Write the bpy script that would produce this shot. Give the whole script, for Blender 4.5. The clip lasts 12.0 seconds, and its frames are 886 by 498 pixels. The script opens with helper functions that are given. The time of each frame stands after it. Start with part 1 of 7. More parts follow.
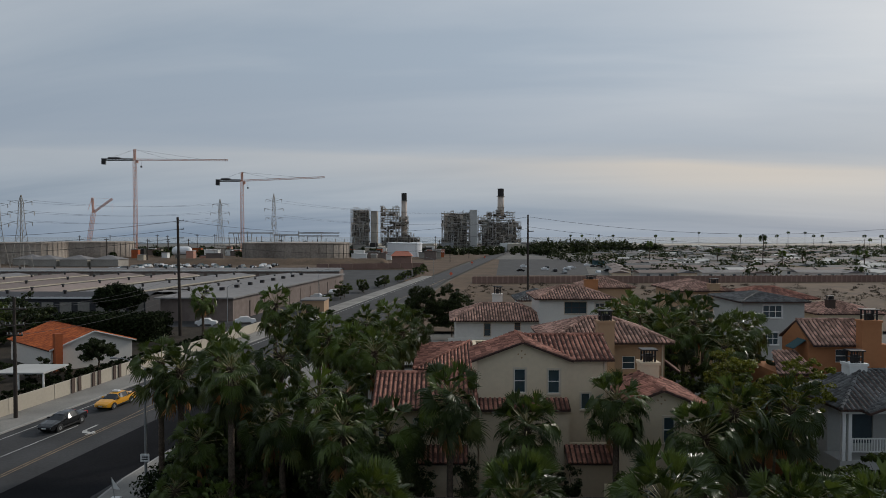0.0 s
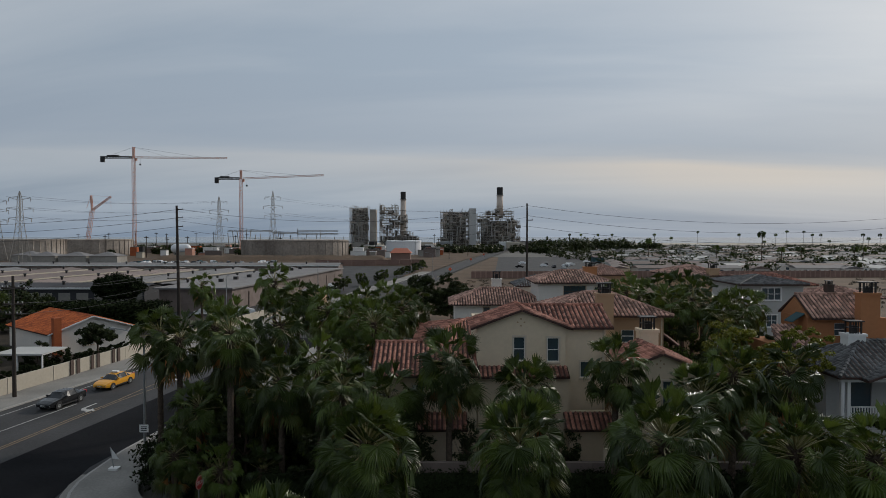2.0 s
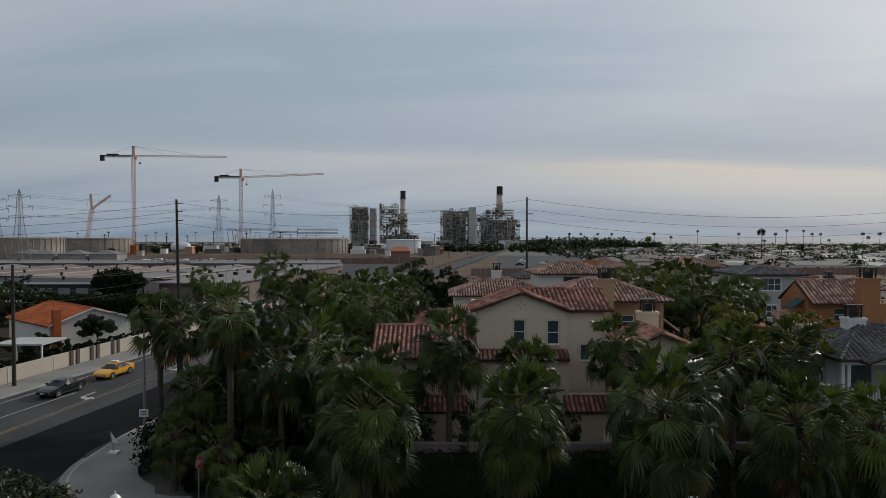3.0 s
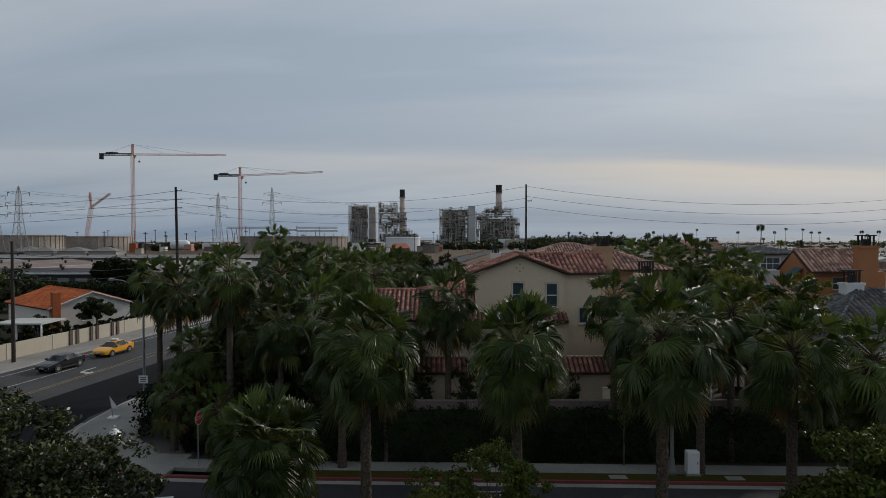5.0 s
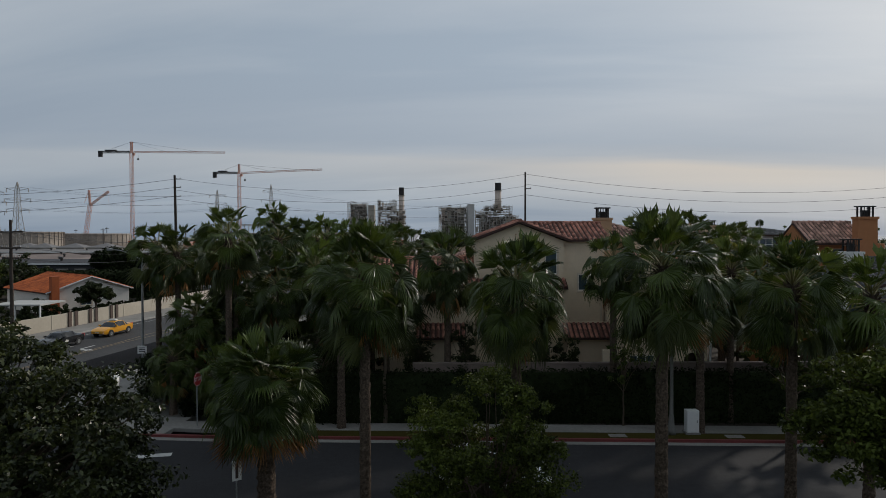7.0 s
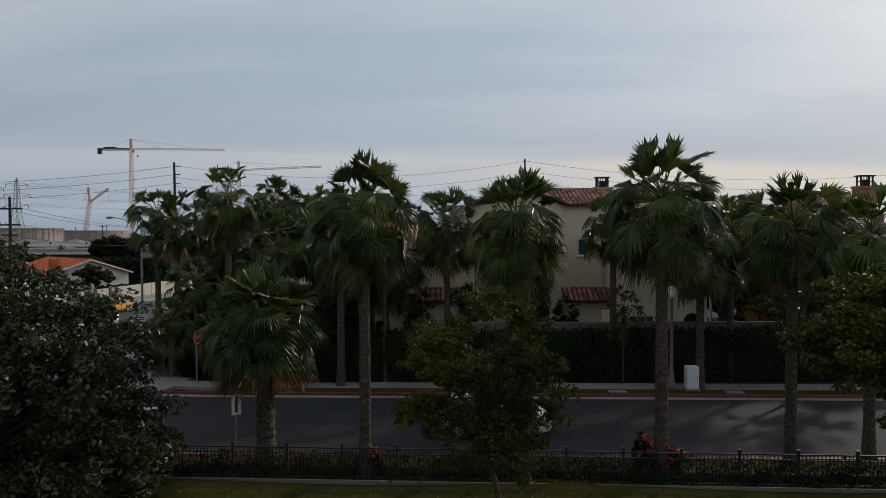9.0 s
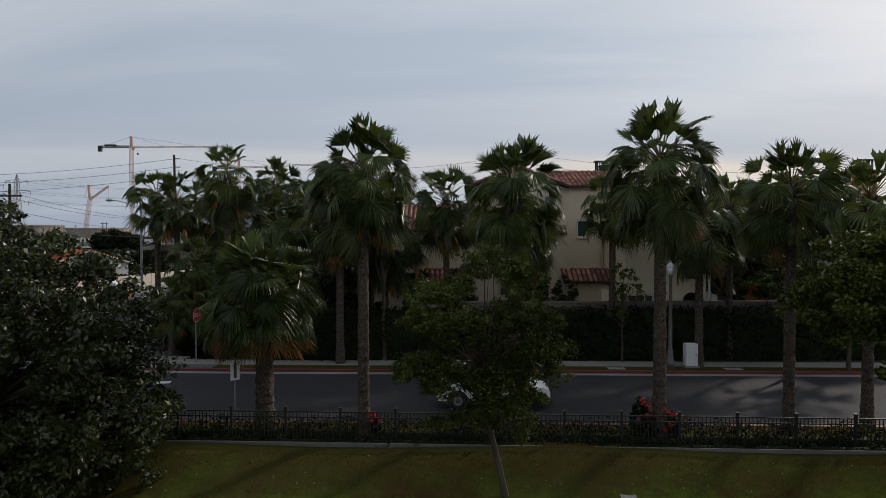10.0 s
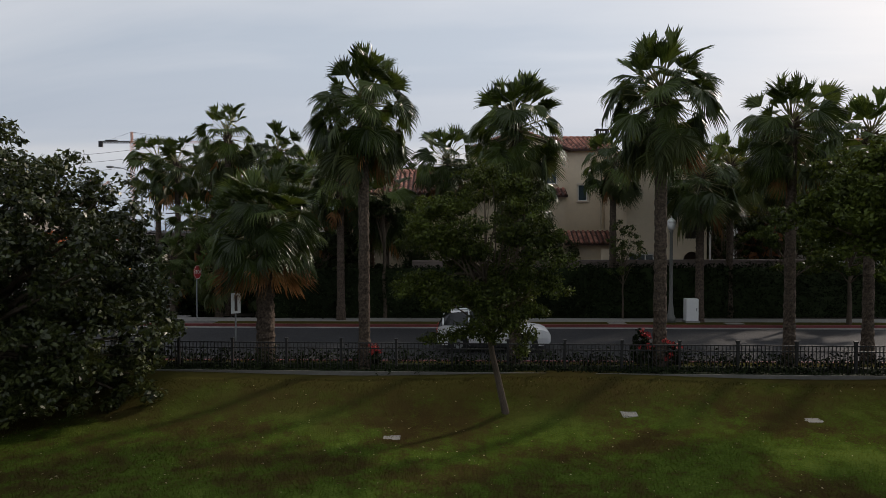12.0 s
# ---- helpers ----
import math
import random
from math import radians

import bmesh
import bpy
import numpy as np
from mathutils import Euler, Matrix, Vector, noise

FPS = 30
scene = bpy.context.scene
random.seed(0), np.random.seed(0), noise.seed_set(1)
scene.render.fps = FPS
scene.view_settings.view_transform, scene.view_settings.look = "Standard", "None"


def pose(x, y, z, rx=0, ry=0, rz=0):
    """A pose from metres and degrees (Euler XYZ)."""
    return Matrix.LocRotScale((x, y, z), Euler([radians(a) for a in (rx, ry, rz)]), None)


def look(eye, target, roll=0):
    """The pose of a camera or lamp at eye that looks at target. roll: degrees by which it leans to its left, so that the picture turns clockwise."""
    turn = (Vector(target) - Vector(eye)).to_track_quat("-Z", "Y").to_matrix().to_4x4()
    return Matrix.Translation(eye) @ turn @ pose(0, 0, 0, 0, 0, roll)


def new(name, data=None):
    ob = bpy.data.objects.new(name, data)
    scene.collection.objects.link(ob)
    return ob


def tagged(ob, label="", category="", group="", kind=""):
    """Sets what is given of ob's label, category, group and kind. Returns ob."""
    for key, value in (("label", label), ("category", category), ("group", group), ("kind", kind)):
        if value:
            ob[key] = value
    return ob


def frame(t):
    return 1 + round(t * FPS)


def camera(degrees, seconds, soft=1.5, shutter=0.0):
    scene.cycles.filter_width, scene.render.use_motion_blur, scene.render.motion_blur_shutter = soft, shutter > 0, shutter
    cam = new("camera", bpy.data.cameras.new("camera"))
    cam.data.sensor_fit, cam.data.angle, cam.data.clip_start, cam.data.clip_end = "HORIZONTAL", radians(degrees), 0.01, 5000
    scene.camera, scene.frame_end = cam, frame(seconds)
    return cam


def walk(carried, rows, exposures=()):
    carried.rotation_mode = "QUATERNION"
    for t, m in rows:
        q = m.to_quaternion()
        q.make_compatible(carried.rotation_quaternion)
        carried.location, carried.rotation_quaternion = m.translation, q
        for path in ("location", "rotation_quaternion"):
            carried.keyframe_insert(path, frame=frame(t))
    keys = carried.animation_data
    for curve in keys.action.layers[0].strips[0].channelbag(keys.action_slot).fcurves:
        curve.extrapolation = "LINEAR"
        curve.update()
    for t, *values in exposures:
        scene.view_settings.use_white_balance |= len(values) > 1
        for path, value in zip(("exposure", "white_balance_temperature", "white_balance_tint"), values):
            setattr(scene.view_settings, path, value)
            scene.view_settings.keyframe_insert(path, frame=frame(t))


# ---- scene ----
cam = camera(70.0, 12.0, soft=0.85)
METRES, EYE, TILT, LEAN, TURN = 13.5, 18.4, -1.3, 0.0, 0.0
ROWS = [
    (0.0, 0.0, 0.0, 0.0, 0.0, 0.0, -0.0),
    (0.5, -0.0014, -0.0016, -0.0362, -0.02, 0.0, 0.0),
    (1.0, -0.0014, -0.0021, -0.0758, -0.06, 0.02, -0.01),
    (1.5, -0.001, -0.0019, -0.1164, -0.07, 0.03, -0.03),
    (2.0, -0.0017, -0.0012, -0.1563, -0.09, 0.04, -0.04),
    (2.5, -0.0029, 0.0015, -0.1974, -0.1, 0.05, -0.04),
    (3.0, -0.0028, 0.0005, -0.2394, -0.11, 0.04, -0.04),
    (5.0, -0.0003, -0.0051, -0.4218, -0.16, 0.11, 0.03),
    (5.5, -0.0011, -0.0051, -0.4646, -0.17, 0.13, 0.03),
    (6.0, -0.0004, -0.0042, -0.5051, -0.17, 0.16, 0.02),
    (6.5, 0.0006, -0.0038, -0.5443, -0.19, 0.16, 0.06),
    (7.0, -0.0003, -0.0018, -0.5807, -0.23, 0.09, 0.09),
    (9.0, -0.0006, 0.0006, -0.7488, -0.26, 0.05, 0.13),
    (9.5, 0.0016, 0.0002, -0.7923, -0.26, 0.01, 0.11),
    (10.0, 0.0034, -0.0007, -0.8343, -0.24, -0.03, 0.09),
    (10.5, 0.0049, -0.0011, -0.8767, -0.28, -0.05, 0.08),
    (11.0, 0.0065, -0.0026, -0.92, -0.26, -0.09, 0.1),
    (11.5, 0.0066, -0.0022, -0.9593, -0.25, -0.14, 0.1),
    (12.0, 0.0038, -0.0017, -0.9992, -0.17, -0.24, 0.12),
]
walk(cam, [(t, pose(0, 0, EYE, TILT, LEAN, TURN) @ pose(METRES * x, METRES * y, METRES * z, 90 + pitch, roll, yaw)) for t, x, y, z, yaw, pitch, roll in ROWS],
     [(0.0, 0.0, 6500, 10), (7.0, -0.02, 6500, 10), (9.0, 0.17, 6600, 11), (9.5, 0.27, 6650, 12), (11.0, 0.29, 6800, 14), (11.5, 0.35, 6880, 14), (12.0, 0.52, 6950, 15)])

# ---- light ----
SUN_ELEV, SUN_AZ = 27.0, 47.0   # azimuth in degrees from +Y towards +X
world = bpy.data.worlds.new("sky")
scene.world = world
world.use_nodes = True
wn, wl = world.node_tree.nodes, world.node_tree.links
wn.clear()


def wmath(op, a, b=0.0, c=0.0):
    n = wn.new("ShaderNodeMath")
    n.operation = op
    for i, v in enumerate((a, b, c)):
        if isinstance(v, (int, float)):
            n.inputs[i].default_value = v
        else:
            wl.new(v, n.inputs[i])
    return n.outputs[0]


def wramp(fac, stops):
    n = wn.new("ShaderNodeValToRGB")
    el = n.color_ramp.elements
    while len(el) < len(stops):
        el.new(0.5)
    for e, (p, c) in zip(el, stops):
        e.position, e.color = p, (*c, 1)
    wl.new(fac, n.inputs[0])
    return n.outputs[0]


def wmix(fac, a, b):
    n = wn.new("ShaderNodeMix")
    n.data_type = "RGBA"
    for i, v in ((0, fac), (6, a), (7, b)):
        if isinstance(v, (int, float)):
            n.inputs[i].default_value = v
        elif isinstance(v, tuple):
            n.inputs[i].default_value = (*v, 1)
        else:
            wl.new(v, n.inputs[i])
    return n.outputs[2]


sky = wn.new("ShaderNodeTexSky")
sky.sky_type, sky.sun_disc = "NISHITA", False
sky.sun_elevation, sky.sun_rotation = radians(SUN_ELEV), radians(SUN_AZ)
sky.air_density, sky.dust_density = 1.0, 2.0
tc = wn.new("ShaderNodeTexCoord")
sep = wn.new("ShaderNodeSeparateXYZ")
wl.new(tc.outputs["Generated"], sep.inputs[0])
dx, dy, dz = sep.outputs
# cloud layer: the direction is projected on a high flat sheet, so that the clouds flatten into bands near the horizon
zz = wmath("MAXIMUM", wmath("ADD", dz, 0.16), 0.05)
px, py = wmath("DIVIDE", dx, zz), wmath("DIVIDE", dy, zz)
comb = wn.new("ShaderNodeCombineXYZ")
wl.new(wmath("MULTIPLY", px, 0.30), comb.inputs[0])
wl.new(wmath("ADD", wmath("MULTIPLY", py, 1.05), wmath("MULTIPLY", px, 0.22)), comb.inputs[1])
comb.inputs[2].default_value = 3.7
cl = wn.new("ShaderNodeTexNoise")
cl.inputs["Scale"].default_value, cl.inputs["Detail"].default_value, cl.inputs["Roughness"].default_value = 1.0, 7.0, 0.5
cl.inputs["Distortion"].default_value = 0.5
wl.new(comb.outputs[0], cl.inputs["Vector"])
cloud = wramp(cl.outputs[0], [(0.34, (0, 0, 0)), (0.68, (1, 1, 1))])
# bluish grey overcast, paler towards the sun and in breaks near the horizon
sunward = wmath("ADD", wmath("MULTIPLY", dx, math.sin(radians(SUN_AZ))), wmath("MULTIPLY", dy, math.cos(radians(SUN_AZ))))
sunw = wmath("MULTIPLY_ADD", sunward, 0.5, 0.5)
base = wmix(sunw, (0.21, 0.262, 0.325), (0.395, 0.47, 0.555))
lit = wmix(sunw, (0.39, 0.44, 0.495), (0.61, 0.65, 0.69))
overcast0 = wmix(cloud, base, lit)
# the cloud sheet thickens towards the horizon
thick = wn.new("ShaderNodeMix")
thick.data_type, thick.blend_type = "RGBA", "MULTIPLY"
thick.inputs[0].default_value = 1.0
wl.new(overcast0, thick.inputs[6])
wl.new(wramp(wmath("MAXIMUM", dz, 0.0), [(0.0, (0.58, 0.65, 0.74)), (0.10, (0.78, 0.82, 0.87)), (0.2, (1, 1, 1))]), thick.inputs[7])
overcast = thick.outputs[2]
# cream break low over the horizon: a clear upper edge that sinks towards the sun, fading downwards
fy = wmath("MAXIMUM", dy, 0.25)
across = wmath("DIVIDE", dx, fy)
streak = wn.new("ShaderNodeTexNoise")
streak.inputs["Scale"].default_value, streak.inputs["Detail"].default_value, streak.inputs["Roughness"].default_value = 1.0, 5.0, 0.5
sv = wn.new("ShaderNodeCombineXYZ")
wl.new(wmath("MULTIPLY", across, 2.2), sv.inputs[0])
wl.new(wmath("MULTIPLY", wmath("DIVIDE", dz, fy), 26.0), sv.inputs[1])
wl.new(sv.outputs[0], streak.inputs["Vector"])
rise = wmath("ADD", wmath("DIVIDE", dz, fy), wmath("MULTIPLY", across, 0.026))
band = wmath("ADD", rise, wmath("MULTIPLY_ADD", streak.outputs[0], 0.030, -0.015))
low = wramp(wmath("MULTIPLY", band, 4.0), [(0.0, (0, 0, 0)), (0.18, (0.06, 0.06, 0.06)), (0.30, (0.42, 0.42, 0.42)), (0.40, (0.86, 0.86, 0.86)), (0.47, (1, 1, 1)), (0.525, (0.3, 0.3, 0.3)), (0.60, (0, 0, 0))])
bright = wramp(wmath("MULTIPLY_ADD", across, 0.7, 0.5), [(0.0, (0.42, 0.42, 0.42)), (0.5, (0.58, 0.58, 0.58)), (0.74, (1, 1, 1)), (0.86, (0.85, 0.85, 0.85)), (1.0, (0.5, 0.5, 0.5))])
# a darker roll of cloud above the break
roll = wramp(wmath("MULTIPLY", band, 2.0), [(0.0, (0, 0, 0)), (0.22, (0, 0, 0)), (0.29, (0.65, 0.65, 0.65)), (0.38, (0.5, 0.5, 0.5)), (0.56, (0, 0, 0))])
overcast = wmix(roll, overcast, (0.33, 0.385, 0.46))
cream = wmix(wmath("MULTIPLY_ADD", across, 0.8, 0.45), (0.52, 0.535, 0.55), (0.60, 0.545, 0.49))
warm = wmix(wmath("MULTIPLY", low, bright), overcast, cream)
bgs = wn.new("ShaderNodeBackground")
bgs.inputs[1].default_value = 0.10
wl.new(sky.outputs[0], bgs.inputs[0])
bgc = wn.new("ShaderNodeBackground")
bgc.inputs[1].default_value = 0.95
wl.new(warm, bgc.inputs[0])
mixs = wn.new("ShaderNodeMixShader")
mixs.inputs[0].default_value = 0.93
wl.new(bgs.outputs[0], mixs.inputs[1])
wl.new(bgc.outputs[0], mixs.inputs[2])
wout = wn.new("ShaderNodeOutputWorld")
wl.new(mixs.outputs[0], wout.inputs[0])

sun = new("sun", bpy.data.lights.new("sun", "SUN"))
sun.data.energy, sun.data.angle, sun.data.color = 1.9, radians(3.5), (1.0, 0.93, 0.84)
ce = math.cos(radians(SUN_ELEV))
sun_dir = Vector((ce * math.sin(radians(SUN_AZ)), ce * math.cos(radians(SUN_AZ)), math.sin(radians(SUN_ELEV))))
sun.matrix_world = look((0, 0, 60), Vector((0, 0, 60)) - sun_dir)

# ---- materials ----
def mat(name, color, rough=0.8, vary=0.15, scale=1.0, bump=0.0, bscale=None, metal=0.0, dark=None, island=0.0, obj=0.0, spec=0.5, patch=0.25, grime=0.0):
    """A weathered surface: two scales of colour variation, grain bump, optional variation by piece."""
    m = bpy.data.materials.new(name)
    m.use_nodes = True
    n, l = m.node_tree.nodes, m.node_tree.links
    bs = n["Principled BSDF"]
    bs.inputs["Roughness"].default_value, bs.inputs["Metallic"].default_value = rough, metal
    bs.inputs["Specular IOR Level"].default_value = spec
    co = n.new("ShaderNodeTexCoord")
    big = n.new("ShaderNodeTexNoise")
    big.inputs["Scale"].default_value, big.inputs["Detail"].default_value = patch * scale, 4
    fine = n.new("ShaderNodeTexNoise")
    fine.inputs["Scale"].default_value, fine.inputs["Detail"].default_value = 6.0 * scale, 6
    for t in (big, fine):
        l.new(co.outputs["Object"], t.inputs["Vector"])
    add = n.new("ShaderNodeMath")
    add.operation = "MULTIPLY_ADD"
    l.new(big.outputs[0], add.inputs[0])
    add.inputs[1].default_value = 0.65
    sc = n.new("ShaderNodeMath")
    sc.operation = "MULTIPLY"
    l.new(fine.outputs[0], sc.inputs[0])
    sc.inputs[1].default_value = 0.35
    l.new(sc.outputs[0], add.inputs[2])
    val = add.outputs[0]
    for amount, node, out in ((island, "ShaderNodeNewGeometry", "Random Per Island"), (obj, "ShaderNodeObjectInfo", "Random")):
        if amount:
            g = n.new(node)
            k = n.new("ShaderNodeMath")
            k.operation = "MULTIPLY_ADD"
            l.new(g.outputs[out], k.inputs[0])
            k.inputs[1].default_value = amount
            s = n.new("ShaderNodeMath")
            s.operation = "ADD"
            s.inputs[1].default_value = -amount / 2
            l.new(val, s.inputs[0])
            l.new(s.outputs[0], k.inputs[2])
            val = k.outputs[0]
    ramp = n.new("ShaderNodeValToRGB")
    d = dark or tuple(c * (1 - 2 * vary) for c in color)
    hi = tuple(min(1, c * (1 + vary)) for c in color)
    el = ramp.color_ramp.elements
    el[0].position, el[0].color = 0.28, (*d, 1)
    el[1].position, el[1].color = 0.72, (*hi, 1)
    mid = el.new(0.5)
    mid.color = (*[(a * 0.35 + b * 0.65) for a, b in zip(d, color)], 1)
    l.new(val, ramp.inputs[0])
    l.new(ramp.outputs[0], bs.inputs["Base Color"])
    if bump:
        bt = n.new("ShaderNodeTexNoise")
        bt.inputs["Scale"].default_value, bt.inputs["Detail"].default_value = bscale or 20 * scale, 5
        l.new(co.outputs["Object"], bt.inputs["Vector"])
        b = n.new("ShaderNodeBump")
        b.inputs["Strength"].default_value, b.inputs["Distance"].default_value = bump, 0.03
        l.new(bt.outputs[0], b.inputs["Height"])
        l.new(b.outputs[0], bs.inputs["Normal"])
    return m



M = {}
def mk(name, *a, **k):
    M[name] = mat(name, *a, **k)


def thin_leaf(name, share):
    """Lets part of the light pass through a leaf."""
    n, l = M[name].node_tree.nodes, M[name].node_tree.links
    bs = n["Principled BSDF"]
    out = next(q for q in n if q.type == "OUTPUT_MATERIAL")
    src = bs.inputs["Base Color"].links[0].from_socket
    tr, mx, hue = n.new("ShaderNodeBsdfTranslucent"), n.new("ShaderNodeMixShader"), n.new("ShaderNodeHueSaturation")
    hue.inputs["Hue"].default_value, hue.inputs["Saturation"].default_value, hue.inputs["Value"].default_value = 0.485, 1.05, 1.25
    mx.inputs[0].default_value = share
    l.new(src, hue.inputs["Color"])
    l.new(hue.outputs[0], tr.inputs["Color"])
    l.new(bs.outputs[0], mx.inputs[1])
    l.new(tr.outputs[0], mx.inputs[2])
    l.new(mx.outputs[0], out.inputs["Surface"])




mk("asphalt", (0.052, 0.052, 0.053), 0.88, 0.25, 0.6, 0.25, 60, patch=0.3, spec=0.3)
mk("side_asphalt", (0.031, 0.031, 0.033), 0.9, 0.25, 0.6, 0.25, 60, patch=0.3, spec=0.25)
mk("new_asphalt", (0.012, 0.0125, 0.0145), 0.95, 0.3, 0.6, 0.25, 60, patch=0.3, spec=0.08)
mk("concrete", (0.25, 0.24, 0.22), 0.88, 0.2, 1.0, 0.2, 40, spec=0.3)
mk("edging_concrete", (0.17, 0.16, 0.14), 0.9, 0.2, 1.0, 0.2, 40)
mk("kerb_concrete", (0.36, 0.35, 0.33), 0.85, 0.2, 1.0, 0.2, 40)
mk("kerb_red", (0.17, 0.032, 0.030), 0.7, 0.25, 2.0, 0.1, 40)
def turf(name, rough_scale, tones):
    """Mown grass: dry and green patches, tufts and blades, at three scales."""
    m = bpy.data.materials.new(name)
    m.use_nodes = True
    n, l = m.node_tree.nodes, m.node_tree.links
    bs = n["Principled BSDF"]
    bs.inputs["Roughness"].default_value, bs.inputs["Specular IOR Level"].default_value = 1.0, 0.0
    co = n.new("ShaderNodeTexCoord")
    total = None
    for sc, w, det in ((0.33, 0.46, 5), (2.6, 0.26, 4), (17.0 * rough_scale, 0.28, 5)):
        t, k = n.new("ShaderNodeTexNoise"), n.new("ShaderNodeMath")
        t.inputs["Scale"].default_value, t.inputs["Detail"].default_value = sc, det
        l.new(co.outputs["Object"], t.inputs["Vector"])
        k.operation = "MULTIPLY_ADD"
        k.inputs[1].default_value = w
        l.new(t.outputs[0], k.inputs[0])
        if total is None:
            k.inputs[2].default_value = 0.0
        else:
            l.new(total, k.inputs[2])
        total = k.outputs[0]
    ramp = n.new("ShaderNodeValToRGB")
    el = ramp.color_ramp.elements
    while len(el) < len(tones):
        el.new(0.5)
    for e, (p, c) in zip(el, tones):
        e.position, e.color = p, (*c, 1)
    l.new(total, ramp.inputs[0])
    l.new(ramp.outputs[0], bs.inputs["Base Color"])
    b = n.new("ShaderNodeBump")
    b.inputs["Strength"].default_value, b.inputs["Distance"].default_value = 1.0, 0.05
    l.new(total, b.inputs["Height"])
    l.new(b.outputs[0], bs.inputs["Normal"])
    M[name] = m


turf("grass", 1.0, ((0.42, (0.036, 0.025, 0.010)), (0.475, (0.046, 0.043, 0.012)), (0.525, (0.044, 0.071, 0.011)), (0.60, (0.075, 0.105, 0.020))))
turf("grass_blade", 2.0, ((0.41, (0.058, 0.044, 0.016)), (0.475, (0.060, 0.068, 0.016)), (0.525, (0.062, 0.100, 0.014)), (0.60, (0.098, 0.130, 0.026))))
mk("litter", (0.42, 0.34, 0.22), 0.9, 0.3, 1.0, island=0.8, dark=(0.16, 0.10, 0.05))
mk("soil", (0.045, 0.036, 0.026), 0.95, 0.3, 1.0, 0.6, 25, spec=0.2)
mk("dirt", (0.13, 0.088, 0.058), 0.95, 0.25, 0.12, 0.4, 6, dark=(0.055, 0.041, 0.028), patch=0.6, spec=0.2)
mk("ground", (0.13, 0.125, 0.11), 0.95, 0.25, 0.05, 0.2, 4, patch=0.3)
mk("white_line", (0.48, 0.48, 0.46), 0.8, 0.25, 3.0)
mk("yellow_line", (0.30, 0.215, 0.12), 0.8, 0.3, 3.0)
mk("stucco_cream", (0.70, 0.58, 0.425), 0.92, 0.07, 0.6, 0.35, 60, spec=0.25)
mk("stucco_tan", (0.42, 0.285, 0.180), 0.92, 0.08, 0.6, 0.35, 60, spec=0.25)
mk("stucco_white", (0.70, 0.67, 0.62), 0.9, 0.07, 0.6, 0.3, 60, spec=0.25)
mk("stucco_orange", (0.42, 0.185, 0.085), 0.92, 0.08, 0.6, 0.35, 60, spec=0.25)
mk("siding_grey", (0.42, 0.42, 0.40), 0.8, 0.08, 0.8, 0.15, 40)
mk("trim_white", (0.72, 0.72, 0.70), 0.6, 0.06, 1.0)
mk("trim_cream", (0.60, 0.51, 0.40), 0.75, 0.06, 1.0)
mk("tile_red", (0.41, 0.195, 0.142), 0.85, 0.3, 1.5, 0.3, 30, island=0.45, dark=(0.17, 0.078, 0.06), spec=0.25)
mk("tile_brown", (0.50, 0.31, 0.245), 0.85, 0.3, 1.5, 0.3, 30, island=0.45, dark=(0.19, 0.115, 0.09), spec=0.25)
mk("tile_orange", (0.46, 0.125, 0.042), 0.85, 0.2, 1.5, 0.3, 30, island=0.4, dark=(0.27, 0.075, 0.033), spec=0.25)
mk("tile_grey", (0.13, 0.13, 0.13), 0.8, 0.25, 1.5, 0.3, 30, island=0.5)
# near-black deck: the shade between barrels and under eaves is put into its colour
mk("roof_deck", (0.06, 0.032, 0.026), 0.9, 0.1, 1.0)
mk("glass", (0.05, 0.075, 0.09), 0.06, 0.1, 1.0, spec=0.8)
mk("car_glass", (0.012, 0.014, 0.016), 0.12, 0.1, 1.0, spec=0.5)
mk("dark_metal", (0.035, 0.033, 0.032), 0.5, 0.2, 2.0, metal=0.4)
mk("grey_metal", (0.30, 0.31, 0.31), 0.5, 0.12, 2.0, metal=0.5)
mk("steel", (0.33, 0.31, 0.275), 0.7, 0.2, 0.3, metal=0.1)
mk("pole_wood", (0.045, 0.034, 0.027), 0.9, 0.25, 2.0, 0.5, 30)
mk("brown_wood", (0.07, 0.045, 0.035), 0.8, 0.2, 2.0, 0.3, 30)
mk("palm_trunk", (0.115, 0.087, 0.066), 0.95, 0.55, 15.0, 1.0, 14, dark=(0.018, 0.013, 0.010), spec=0.15, patch=0.9)
mk("bark", (0.12, 0.092, 0.068), 0.95, 0.3, 4.0, 0.8, 30, spec=0.2)
mk("frond", (0.066, 0.094, 0.019), 0.36, 0.3, 2.0, obj=0.45, spec=0.30, dark=(0.024, 0.038, 0.008))
mk("petiole", (0.21, 0.19, 0.075), 0.5, 0.25, 3.0, spec=0.3)
mk("frond_old", (0.072, 0.086, 0.022), 0.5, 0.3, 2.0, obj=0.4, spec=0.25, dark=(0.032, 0.042, 0.015))
mk("frond_dead", (0.26, 0.13, 0.045), 0.8, 0.3, 2.0, obj=0.5, spec=0.2, dark=(0.15, 0.075, 0.03))
mk("leaf", (0.078, 0.104, 0.020), 0.5, 0.3, 0.5, island=0.4, dark=(0.024, 0.037, 0.008), patch=0.6, spec=0.16)
mk("leaf_dark", (0.036, 0.048, 0.014), 0.5, 0.3, 0.5, island=0.3, dark=(0.012, 0.018, 0.006), patch=0.6, spec=0.16)
mk("leaf_lawn", (0.074, 0.096, 0.016), 0.5, 0.3, 0.5, island=0.4, dark=(0.018, 0.025, 0.006), patch=0.6, spec=0.14)
mk("leaf_gloss", (0.044, 0.054, 0.015), 0.36, 0.35, 0.5, island=0.5, dark=(0.014, 0.020, 0.007), patch=0.6, spec=0.34)
